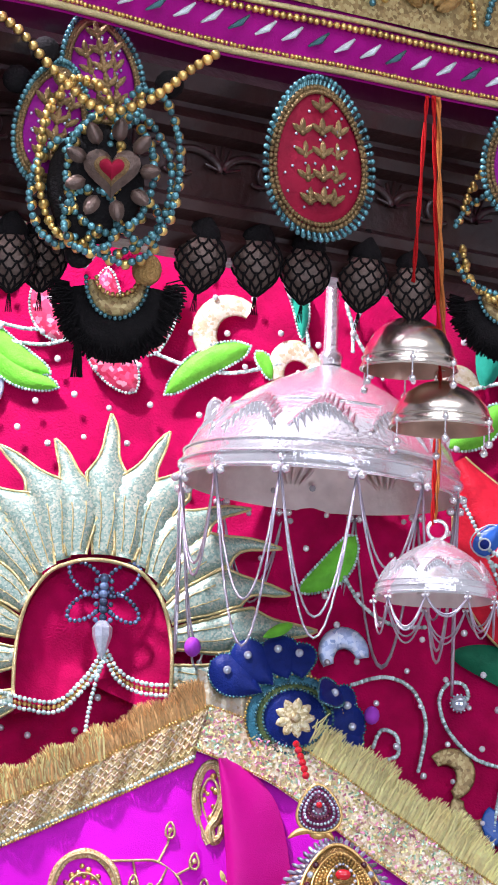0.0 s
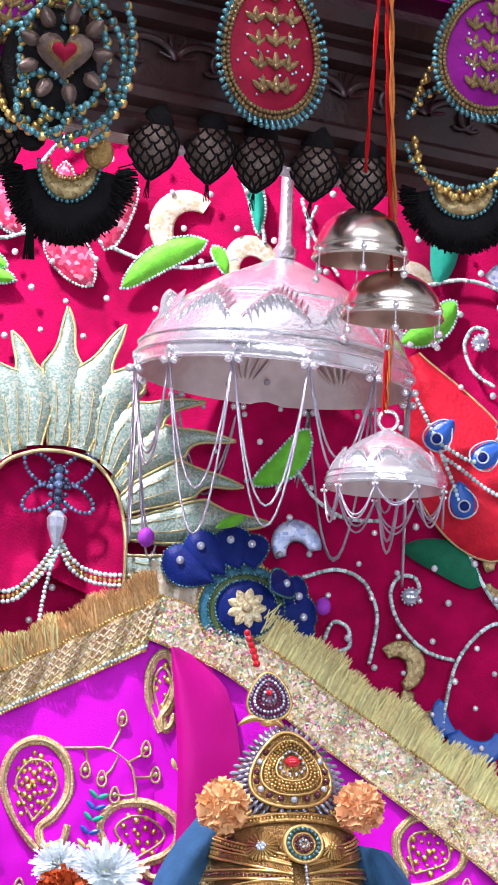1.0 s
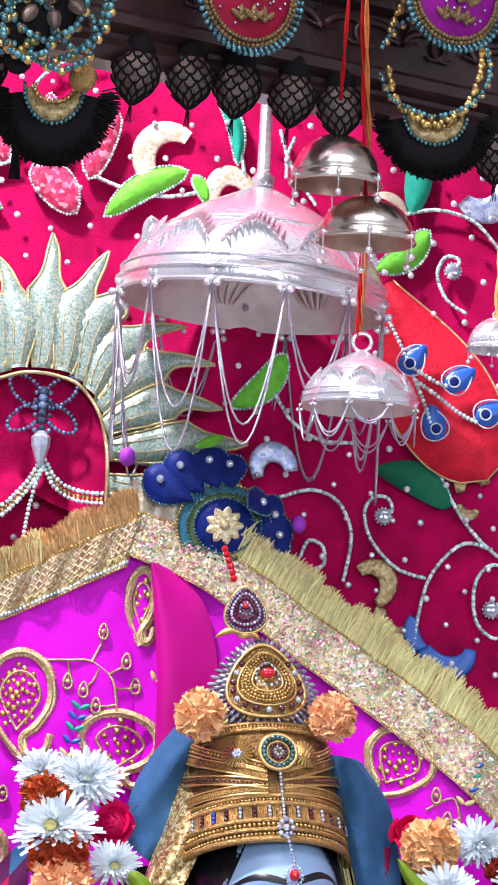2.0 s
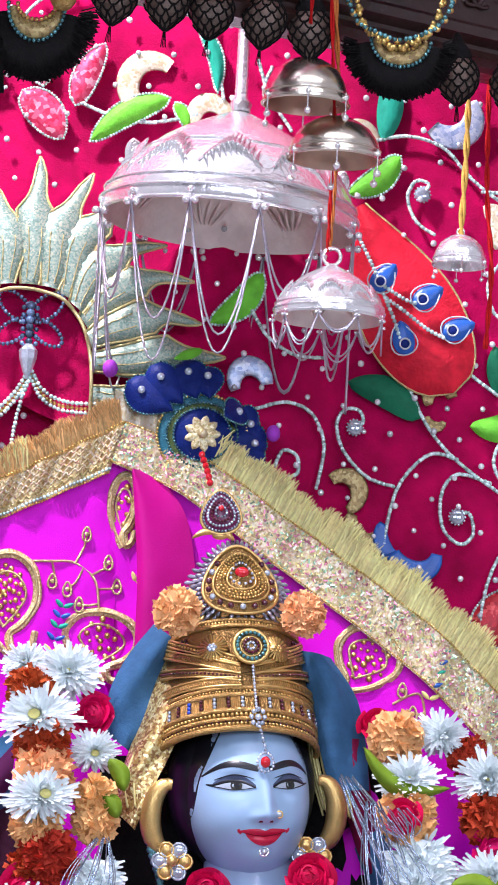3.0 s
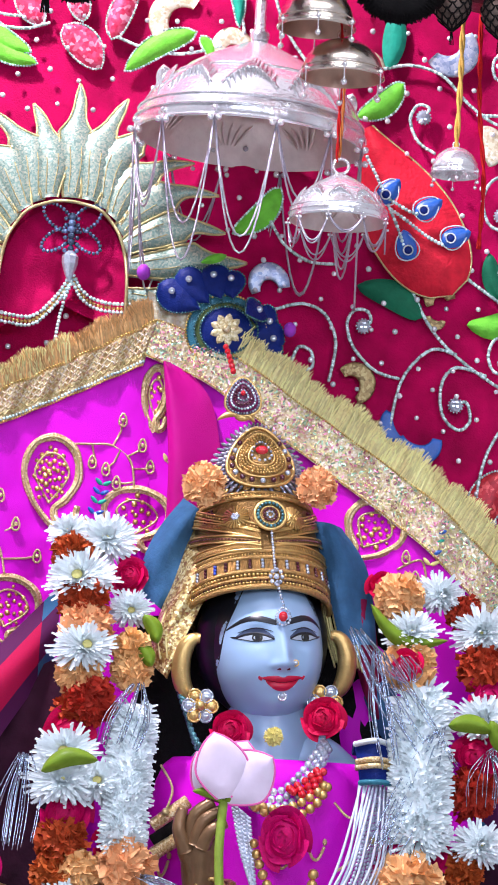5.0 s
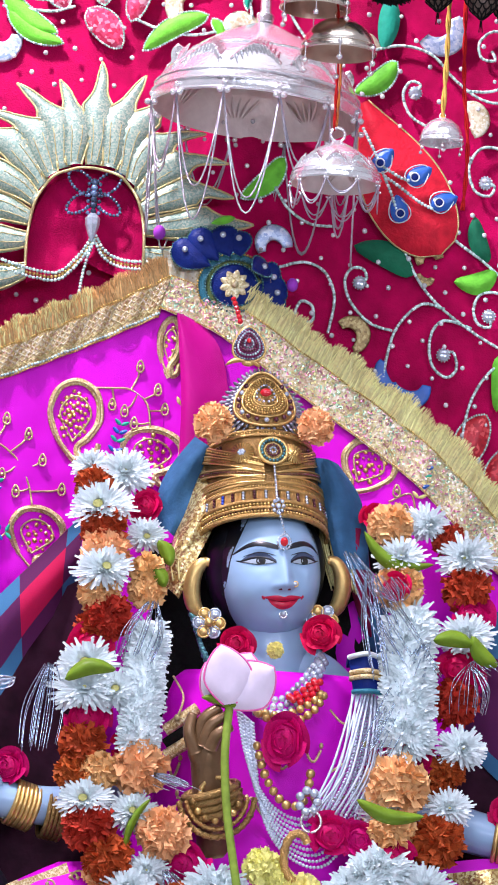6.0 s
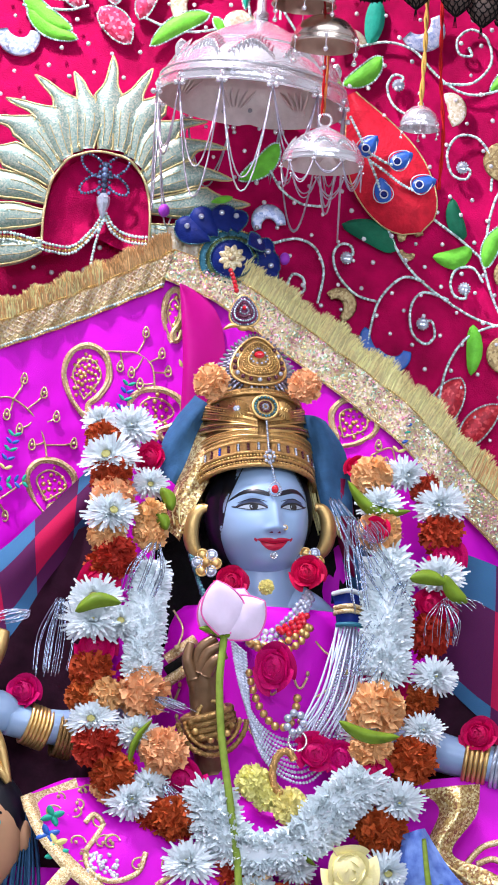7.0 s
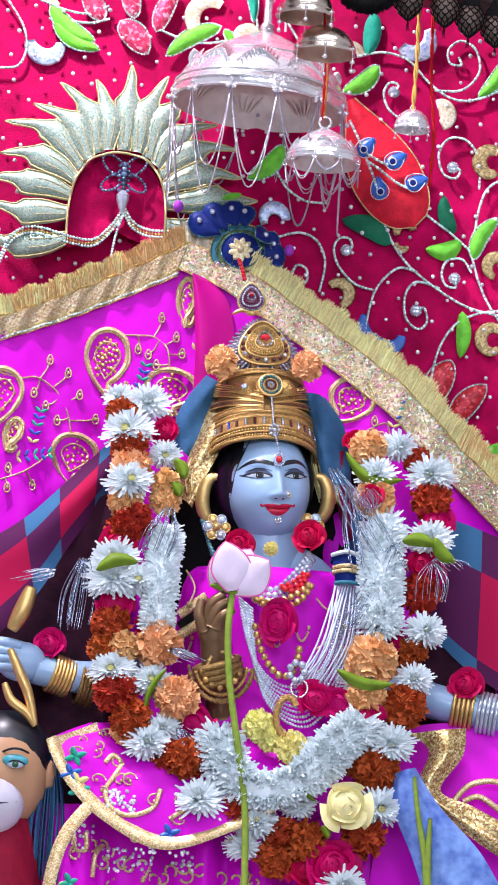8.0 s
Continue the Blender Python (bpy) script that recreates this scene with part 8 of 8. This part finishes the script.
def marigold_mesh(seed, mat, n=260, wide=0.25):
    """Unit pompom that faces -y."""
    rnd = random.Random(seed)
    bm = bmesh.new()
    ball(bm, (0, 0, 0), 0.70, 12, 8, 1, 0.8, 1)
    for k in range(n):
        f = (k + 0.5) / n
        ct = 1 - 1.45 * f
        st = math.sqrt(max(0, 1 - ct * ct))
        a = k * 2.39996 + rnd.uniform(-0.25, 0.25)
        nrm = Vector((st * math.cos(a), -ct, st * math.sin(a)))
        u, v = frame_of(nrm)
        th = rnd.uniform(0, 6.28)
        d = (nrm * 0.9 + (u * math.cos(th) + v * math.sin(th)) * 0.5).normalized()
        base = Vector((nrm.x * 0.62, nrm.y * 0.52, nrm.z * 0.62))
        petal_strip(bm, base, d, nrm, rnd.uniform(0.24, 0.36), wide * rnd.uniform(0.8, 1.2), rnd.uniform(-0.5, 0.3), 3, tip=1.0)
    return mesh_of(bm, "marigold", [mat])


def mum_mesh(seed, rows=9, heart=0.05):
    """Unit white chrysanthemum that faces -y: many narrow, slightly tousled petals in a deep cushion."""
    rnd = random.Random(seed)
    bm = bmesh.new()
    ball(bm, (0, -0.1, 0), 0.42, 12, 8, 1, 0.7, 1)
    for j in range(rows):
        n = 34 - 2 * j
        tilt = -0.45 + 0.21 * j
        for k in range(n):
            a = 2 * math.pi * (k + 0.5 * (j % 2)) / n + rnd.uniform(-0.14, 0.14)
            t = tilt + rnd.uniform(-0.22, 0.22)
            d = Vector((math.cos(a) * math.cos(t), -math.sin(t), math.sin(a) * math.cos(t)))
            up = Vector((-math.cos(a) * math.sin(t), -math.cos(t), -math.sin(a) * math.sin(t)))
            ln = (1.0 - 0.055 * j) * rnd.uniform(0.72, 1.08)
            petal_strip(bm, Vector((math.cos(a), 0, math.sin(a))) * 0.10 + Vector((0, -0.05 * j, 0)), d, up, ln * 0.90, 0.150, rnd.uniform(-0.15, 0.35), 3, 0, 0.42)
    ball(bm, (0, -0.52, 0), heart, 10, 6, 1, 0.6, 1, mi=1)
    return mesh_of(bm, "chrysanthemum", [mum_white, mum_heart])


def rose_mesh(seed, mat, layers=22):
    """Unit rose of wrapped cup petals that faces -y."""
    rnd = random.Random(seed)
    bm = bmesh.new()
    ball(bm, (0, 0.05, 0), 0.55, 10, 8)
    for k in range(layers):
        f = k / (layers - 1)
        a0 = k * 2.39996 + rnd.uniform(-0.2, 0.2)
        r0 = 0.10 + 0.62 * f
        span = 1.9 - 0.5 * f
        hgt = 0.95 - 0.35 * f

        def g(u, v, a0=a0, r0=r0, span=span, hgt=hgt, f=f, w=rnd.uniform(-0.08, 0.08)):
            a = a0 + (u - 0.5) * span
            flare = r0 * (0.62 + 0.40 * v) + 0.20 * f * v * v * v + 0.04 * math.sin(5 * u + 3 * k)
            y = 0.30 - hgt * (v * (1 - 0.35 * (2 * u - 1) ** 2)) + 0.16 * f * v ** 3 + w
            return Vector((flare * math.cos(a), y, flare * math.sin(a)))

        sheet(bm, g, 7, 5)
    return mesh_of(bm, "rose", [mat])


MESH = {
    "mo": [marigold_mesh(1, marigold_orange, 190, 0.34), marigold_mesh(2, marigold_orange, 190, 0.34)],
    "mr": [marigold_mesh(3, marigold_red), marigold_mesh(4, marigold_red)],
    "my": [marigold_mesh(5, marigold_yellow)],
    "w": [mum_mesh(6), mum_mesh(7), mum_mesh(8, 8, 0.14)],
    "r": [rose_mesh(9, rose_red), rose_mesh(10, rose_red, 17)],
    "ry": [rose_mesh(11, rose_yellow, 14)],
}
NAMES = {"mo": "orange_marigold", "mr": "rust_marigold", "my": "yellow_marigold", "w": "white_chrysanthemum", "r": "crimson_rose", "ry": "yellow_rose"}
flower_rnd = random.Random(12)


def bloom(kind, at, r, parent, tilt=(0, 0), squash=1.0):
    """Places one flower of the given kind under a garland."""
    me = flower_rnd.choice(MESH[kind])
    if kind == "w":
        r, squash = r * 1.0, 0.80
    ob = new(NAMES[kind], me)
    ob.parent = parent
    ob.matrix_basis = Matrix.Translation(Vector(at) - PLACE[parent.name]) @ Euler((radians(tilt[0] + flower_rnd.uniform(-14, 14)), flower_rnd.uniform(0, 6.28) if squash == 1.0 else 0.0, radians(tilt[1] + flower_rnd.uniform(-16, 16)))).to_matrix().to_4x4() @ Matrix.Diagonal((r, r * 0.85, r * squash, 1))
    PLACE[ob.name] = PLACE[parent.name]
    return ob


def white_rope(parent, pts, width, seed, density=1700):
    """A thick rope of overlapping white petals."""
    rnd = random.Random(seed)
    line = curve_through(pts, 10)
    total = sum((b - a).length for a, b in zip(line, line[1:]))
    bm = bmesh.new()
    tube(bm, line, width * 0.34, 12)
    core = evenly(line, total / (density * total / 0.12))
    for p in core:
        a = rnd.uniform(0, 6.28)
        d = Vector((math.cos(a), -abs(math.sin(a)) * rnd.uniform(0.4, 1.2), math.sin(a) * 0.6 - 0.25 + rnd.uniform(-0.3, 0.3))).normalized()
        up = Vector((rnd.uniform(-0.5, 0.5), -1, rnd.uniform(-0.4, 0.4)))
        up = (up - d * up.dot(d)).normalized()
        petal_strip(bm, p + d * width * 0.24, d, up, width * rnd.uniform(0.18, 0.32), width * 0.085, rnd.uniform(-0.2, 0.4), 2, 0, 0.35)
    ob = part("white_petal_rope", bm, mum_white, parent, "thick rope of small white petals", kind="stuff")
    return ob


def green_leaf(parent, a, b, w, bend=0.1):
    bm = bmesh.new()
    pad(bm, a, b, w, 0.008, bend, 0.6)
    part("green_leaf", bm, leaf_green, parent)


gl = thing("flower_garland", (-0.1782, -0.1700, 1.9481), "thick garland of marigolds, white chrysanthemums and roses", "garland", "garlands on the statue")
for kind, at, r in (
        ("w", (-0.1744, -0.1350, 2.2522), 0.0385), ("w", (-0.2122, -0.1300, 2.2587), 0.0277), ("mr", (-0.2069, -0.1500, 2.2333), 0.0262), ("w", (-0.1970, -0.1650, 2.2078), 0.0431), ("r", (-0.1486, -0.1400, 2.2151), 0.0246),
        ("mr", (-0.1939, -0.1700, 2.1852), 0.0308), ("w", (-0.1463, -0.1500, 2.1806), 0.0277), ("mo", (-0.1887, -0.1800, 2.1574), 0.0308), ("w", (-0.1916, -0.1900, 2.1355), 0.0385), ("mo", (-0.1417, -0.1650, 2.1379), 0.0231), ("mo", (-0.1418, -0.1650, 2.1161), 0.0231),
        ("mo", (-0.1948, -0.1800, 2.1105), 0.0277), ("mr", (-0.1821, -0.1850, 2.0827), 0.0293), ("mr", (-0.1981, -0.1800, 2.0686), 0.0246), ("r", (-0.2012, -0.1850, 2.0477), 0.0323), ("w", (-0.2026, -0.1950, 2.0277), 0.0400), ("w", (-0.2036, -0.2000, 1.9994), 0.0431), ("w", (-0.1687, -0.1950, 1.9991), 0.0339),
        ("r", (-0.2015, -0.1950, 1.9665), 0.0354), ("mr", (-0.2025, -0.2000, 1.9384), 0.0308), ("mr", (-0.2079, -0.2000, 1.9061), 0.0277), ("mo", (-0.1837, -0.2050, 1.9086), 0.0262), ("mo", (-0.1372, -0.2050, 1.9144), 0.0339), ("r", (-0.1525, -0.1900, 1.9350), 0.0262)):
    bloom(kind, at, r, gl)
for kind, at, r in (
        ("w", (-0.1951, -0.2100, 1.8770), 0.0370), ("w", (-0.1431, -0.2050, 1.8656), 0.0323), ("mr", (-0.1884, -0.2150, 1.8467), 0.0323), ("mo", (-0.1068, -0.2200, 1.8436), 0.0323), ("mr", (-0.1664, -0.2200, 1.8129), 0.0308), ("mo", (-0.1734, -0.2100, 1.7998), 0.0231),
        ("w", (-0.1417, -0.2250, 1.7809), 0.0370), ("w", (-0.1223, -0.2150, 1.8025), 0.0277), ("r", (-0.0822, -0.2100, 1.8099), 0.0339), ("mr", (-0.0895, -0.2350, 1.7623), 0.0308), ("mr", (-0.1183, -0.2200, 1.7648), 0.0262), ("w", (-0.0666, -0.2450, 1.7079), 0.0416), ("mr", (-0.0186, -0.2400, 1.7022), 0.0308),
        ("w", (0.0092, -0.2450, 1.6843), 0.0339), ("r", (-0.0733, -0.2200, 1.7406), 0.0277), ("mr", (0.0429, -0.2400, 1.6689), 0.0277), ("w", (-0.0080, -0.2400, 1.6510), 0.0277)):
    bloom(kind, at, r, gl)
white_rope(gl, ((-0.1361, -0.1650, 2.0746), (-0.1377, -0.1850, 2.0331), (-0.1390, -0.1950, 1.9856), (-0.1422, -0.2000, 1.9421)), 0.0508, 31)
green_leaf(gl, (-0.1373, -0.1700, 2.1420), (-0.1205, -0.1750, 2.1205), 0.0231)
green_leaf(gl, (-0.2255, -0.2350, 2.0056), (-0.1691, -0.2350, 2.0197), 0.0262, 0.15)
green_leaf(gl, (-0.1489, -0.2250, 1.8225), (-0.1227, -0.2250, 1.8813), 0.0123)
green_leaf(gl, (-0.1317, -0.1650, 2.1743), (-0.1160, -0.1700, 2.1449), 0.0231)

gr = thing("flower_garland", (0.1788, -0.1700, 1.9698), "thick garland of marigolds, white flower ropes and roses", "garland", "garlands on the statue")
for kind, at, r in (
        ("r", (0.1134, -0.1200, 2.2204), 0.0200), ("mo", (0.1303, -0.1400, 2.2086), 0.0277), ("w", (0.1723, -0.1300, 2.2144), 0.0308), ("mr", (0.1980, -0.1300, 2.1972), 0.0216), ("w", (0.1442, -0.1550, 2.1694), 0.0339), ("mo", (0.1428, -0.1600, 2.1358), 0.0308), ("r", (0.1374, -0.1800, 2.1355), 0.0200),
        ("w", (0.2184, -0.1450, 2.1756), 0.0385), ("mr", (0.2199, -0.1500, 2.1405), 0.0308), ("r", (0.2260, -0.1550, 2.1059), 0.0323), ("w", (0.2220, -0.1650, 2.0841), 0.0370), ("r", (0.2132, -0.1650, 2.0464), 0.0308), ("mr", (0.2103, -0.1700, 2.0086), 0.0308), ("r", (0.2277, -0.1600, 2.0387), 0.0231),
        ("w", (0.2181, -0.1900, 1.9561), 0.0339), ("r", (0.1414, -0.1950, 1.9402), 0.0339), ("r", (0.1718, -0.1850, 1.9462), 0.0262), ("mo", (0.1468, -0.2150, 1.9094), 0.0385), ("mr", (0.2045, -0.1850, 1.9299), 0.0231), ("mr", (0.1983, -0.1850, 1.9051), 0.0200),
        ("w", (0.1367, -0.2100, 1.8775), 0.0323), ("mo", (0.1433, -0.2200, 1.8603), 0.0293), ("w", (0.2074, -0.2000, 1.8889), 0.0308)):
    bloom(kind, at, r, gr)
for kind, at, r in (
        ("mr", (0.1954, -0.2100, 1.8509), 0.0339), ("r", (0.0760, -0.2250, 1.8512), 0.0308), ("r", (0.1078, -0.2200, 1.8491), 0.0262), ("r", (0.1435, -0.2200, 1.8287), 0.0339), ("w", (0.1809, -0.2250, 1.7990), 0.0370), ("mr", (0.1635, -0.2250, 1.7606), 0.0339), ("mr", (0.1392, -0.2150, 1.7733), 0.0262),
        ("w", (0.1686, -0.2350, 1.7139), 0.0370), ("w", (0.0614, -0.2400, 1.7101), 0.0277), ("mr", (0.0730, -0.2450, 1.6616), 0.0323), ("r", (0.1101, -0.2500, 1.6325), 0.0416), ("mr", (0.1497, -0.2400, 1.6739), 0.0323), ("w", (0.1246, -0.2550, 1.6096), 0.0354), ("r", (0.0751, -0.2400, 1.6265), 0.0308), ("mr", (0.0373, -0.2400, 1.6390), 0.0308),
        ("my", (0.0032, -0.2350, 1.8113), 0.0246), ("my", (0.0205, -0.2350, 1.7974), 0.0216), ("my", (0.0496, -0.2400, 1.7838), 0.0262)):
    bloom(kind, at, r, gr)
bloom("ry", (0.1231, -0.2650, 1.7106), 0.0416, gr)
white_rope(gr, ((0.1569, -0.1550, 2.1048), (0.1553, -0.1800, 2.0593), (0.1561, -0.1950, 2.0037), (0.1569, -0.2000, 1.9573)), 0.0647, 32)
white_rope(gr, ((-0.0499, -0.2250, 1.7985), (-0.0371, -0.2350, 1.7610), (-0.0055, -0.2400, 1.7313), (0.0318, -0.2450, 1.7302), (0.0751, -0.2400, 1.7555), (0.1101, -0.2350, 1.7999), (0.1392, -0.2250, 1.8220)), 0.0708, 33)
green_leaf(gr, (0.0991, -0.1700, 2.1969), (0.1810, -0.1650, 2.1638), 0.0231, -0.22)
green_leaf(gr, (0.1807, -0.2050, 2.0743), (0.2265, -0.2050, 2.0710), 0.0262, 0.1)
green_leaf(gr, (0.2538, -0.2000, 2.0488), (0.2229, -0.2050, 2.0815), 0.0262, 0.12)
green_leaf(gr, (0.1014, -0.2550, 1.8903), (0.1771, -0.2500, 1.8759), 0.0231, -0.12)
green_leaf(gr, (0.0936, -0.2600, 1.6841), (0.1035, -0.2600, 1.6670), 0.0154)
green_leaf(gr, (0.0249, -0.2550, 1.7187), (0.0846, -0.2550, 1.7149), 0.0169, 0.2)


def single(name, kind, at, r, label, category, squash=1.0):
    me = MESH[kind][0]
    ob = new(name, me)
    ob.matrix_basis = Matrix.Translation(at) @ Euler((radians(flower_rnd.uniform(-12, 12)), 0.0, radians(flower_rnd.uniform(-20, 20)))).to_matrix().to_4x4() @ Matrix.Diagonal((r, r * 0.8, r * squash, 1))
    return tagged(ob, label, category)


single("crimson_rose", "r", (0.0550, -0.1850, 2.0756), 0.0262, "crimson rose tucked beside the statue's neck", "rose")
single("crimson_rose", "r", (-0.0387, -0.1850, 2.0591), 0.0246, "crimson rose tucked below the statue's chin", "rose")
single("crimson_rose", "r", (0.0205, -0.2250, 1.9521), 0.0308, "crimson rose lying on the statue's chest", "rose", 1.25)
single("crimson_rose", "r", (-0.2853, -0.1700, 1.9094), 0.0277, "crimson rose above the statue's hand", "rose")
single("crimson_rose", "r", (0.2777, -0.1650, 1.8892), 0.0293, "crimson rose above the golden bangles", "rose")
single("orange_marigold", "mo", (-0.0773, -0.1550, 2.3143), 0.0246, "orange marigold tucked in the crown", "marigold")
single("orange_marigold", "mo", (0.0405, -0.1350, 2.3191), 0.0231, "orange marigold tucked in the crown", "marigold")
single("yellow_petal_flower", "my", (0.0058, -0.1900, 2.0550), 0.0108, "small yellow flower below the statue's chin", "flower")


def lotus():
    c = Vector((-0.0421, -0.2350, 1.9895))
    ob = thing("lotus", c, "pale pink lotus bud with a long green stem", "lotus")
    for k, (a, ln, w, y, mt) in enumerate(((-34, 0.052, 0.046, 0.006, lotus_pink), (20, 0.060, 0.060, 0.004, lotus_pink), (48, 0.062, 0.060, -0.004, lotus_pink), (-12, 0.064, 0.054, -0.010, lotus_pink))):
        a = math.radians(a)
        t = c + Vector((math.sin(a) * ln, y - 0.004, math.cos(a) * ln))
        bm = bmesh.new()
        out = pad(bm, c + Vector((0, y, -0.002)), t, w, 0.008, 0.04 * (-1 if a < 0 else 1), 0.5, nu=14, nv=8, wide=lambda u: (0.25 + 0.75 * math.sin(1.57 * min(1, u / 0.5))) * max(0.0004, 1 - max(0.0, (u - 0.42) / 0.58) ** 1.9) ** 0.8)
        pe = part("petal", bm, mt, ob)
        bm = bmesh.new()
        tube(bm, out, 0.0014, 5)
        part("pink_edge", bm, lotus_edge, pe)
    bm = bmesh.new()
    tube(bm, curve_through((c, (-0.0446, -0.2450, 1.9321), (-0.0394, -0.2500, 1.8717), (-0.0302, -0.2550, 1.8194), (-0.0173, -0.2600, 1.7528), (-0.0073, -0.2650, 1.6865), (-0.0022, -0.2700, 1.5764)), 8), 0.0046, 8)
    part("stem", bm, stem_green, ob)
    for s in (-1, 1):
        bm = bmesh.new()
        pad(bm, c + Vector((0, -0.006, -0.004)), c + Vector((s * 0.032, -0.008, 0.004)), 0.012, 0.003, s * 0.1, 0.5)
        part("sepal", bm, leaf_green, ob)


lotus()
st = thing("green_stem", (0.2320, -0.2600, 1.6144), "yellow-green flower stem lying on the blue cloth", "stem")
for pts in (((0.2115, -0.2580, 1.7550), (0.2183, -0.2600, 1.7079), (0.2300, -0.2650, 1.6493), (0.2371, -0.2700, 1.5909)), ((0.2348, -0.2620, 1.7014), (0.2343, -0.2670, 1.6495), (0.2357, -0.2700, 1.5908))):
    bm = bmesh.new()
    tube(bm, curve_through(pts, 8), 0.0052, 8, lambda t: 0.5 + 0.6 * t)
    part("stalk", bm, stem_green, st)


# dark sheets added as the shade behind the garlands, and hair strands at the side
strand_bundle("tinsel_tassel", "dark blue tinsel hair beside the small statue", "tinsel", (-0.2692, -0.2000, 1.7648), (-0.2701, -0.2100, 1.5922), 40, 0.022, 0.0012, slate, 50)
side_cloth("dark_cloth", "dark sheet added as the shade behind the garlands", ribbon(((-0.4091, -0.1080, 2.0193), (-0.3050, -0.1080, 2.0804), (-0.2005, -0.1080, 2.1417)), ((-0.3744, -0.1200, 1.5599), (-0.2836, -0.1200, 1.5654), (-0.1826, -0.1200, 1.6472)), 0.0), 8, 8, garland_shade)
side_cloth("dark_cloth", "dark sheet added as the shade behind the garlands", ribbon(((0.1828, -0.1000, 1.9551), (0.2607, -0.1000, 1.9443), (0.4004, -0.1000, 1.9296)), ((0.1908, -0.1050, 1.8006), (0.2674, -0.1050, 1.8053), (0.4056, -0.1050, 1.8060)), 0.0), 8, 8, garland_shade)
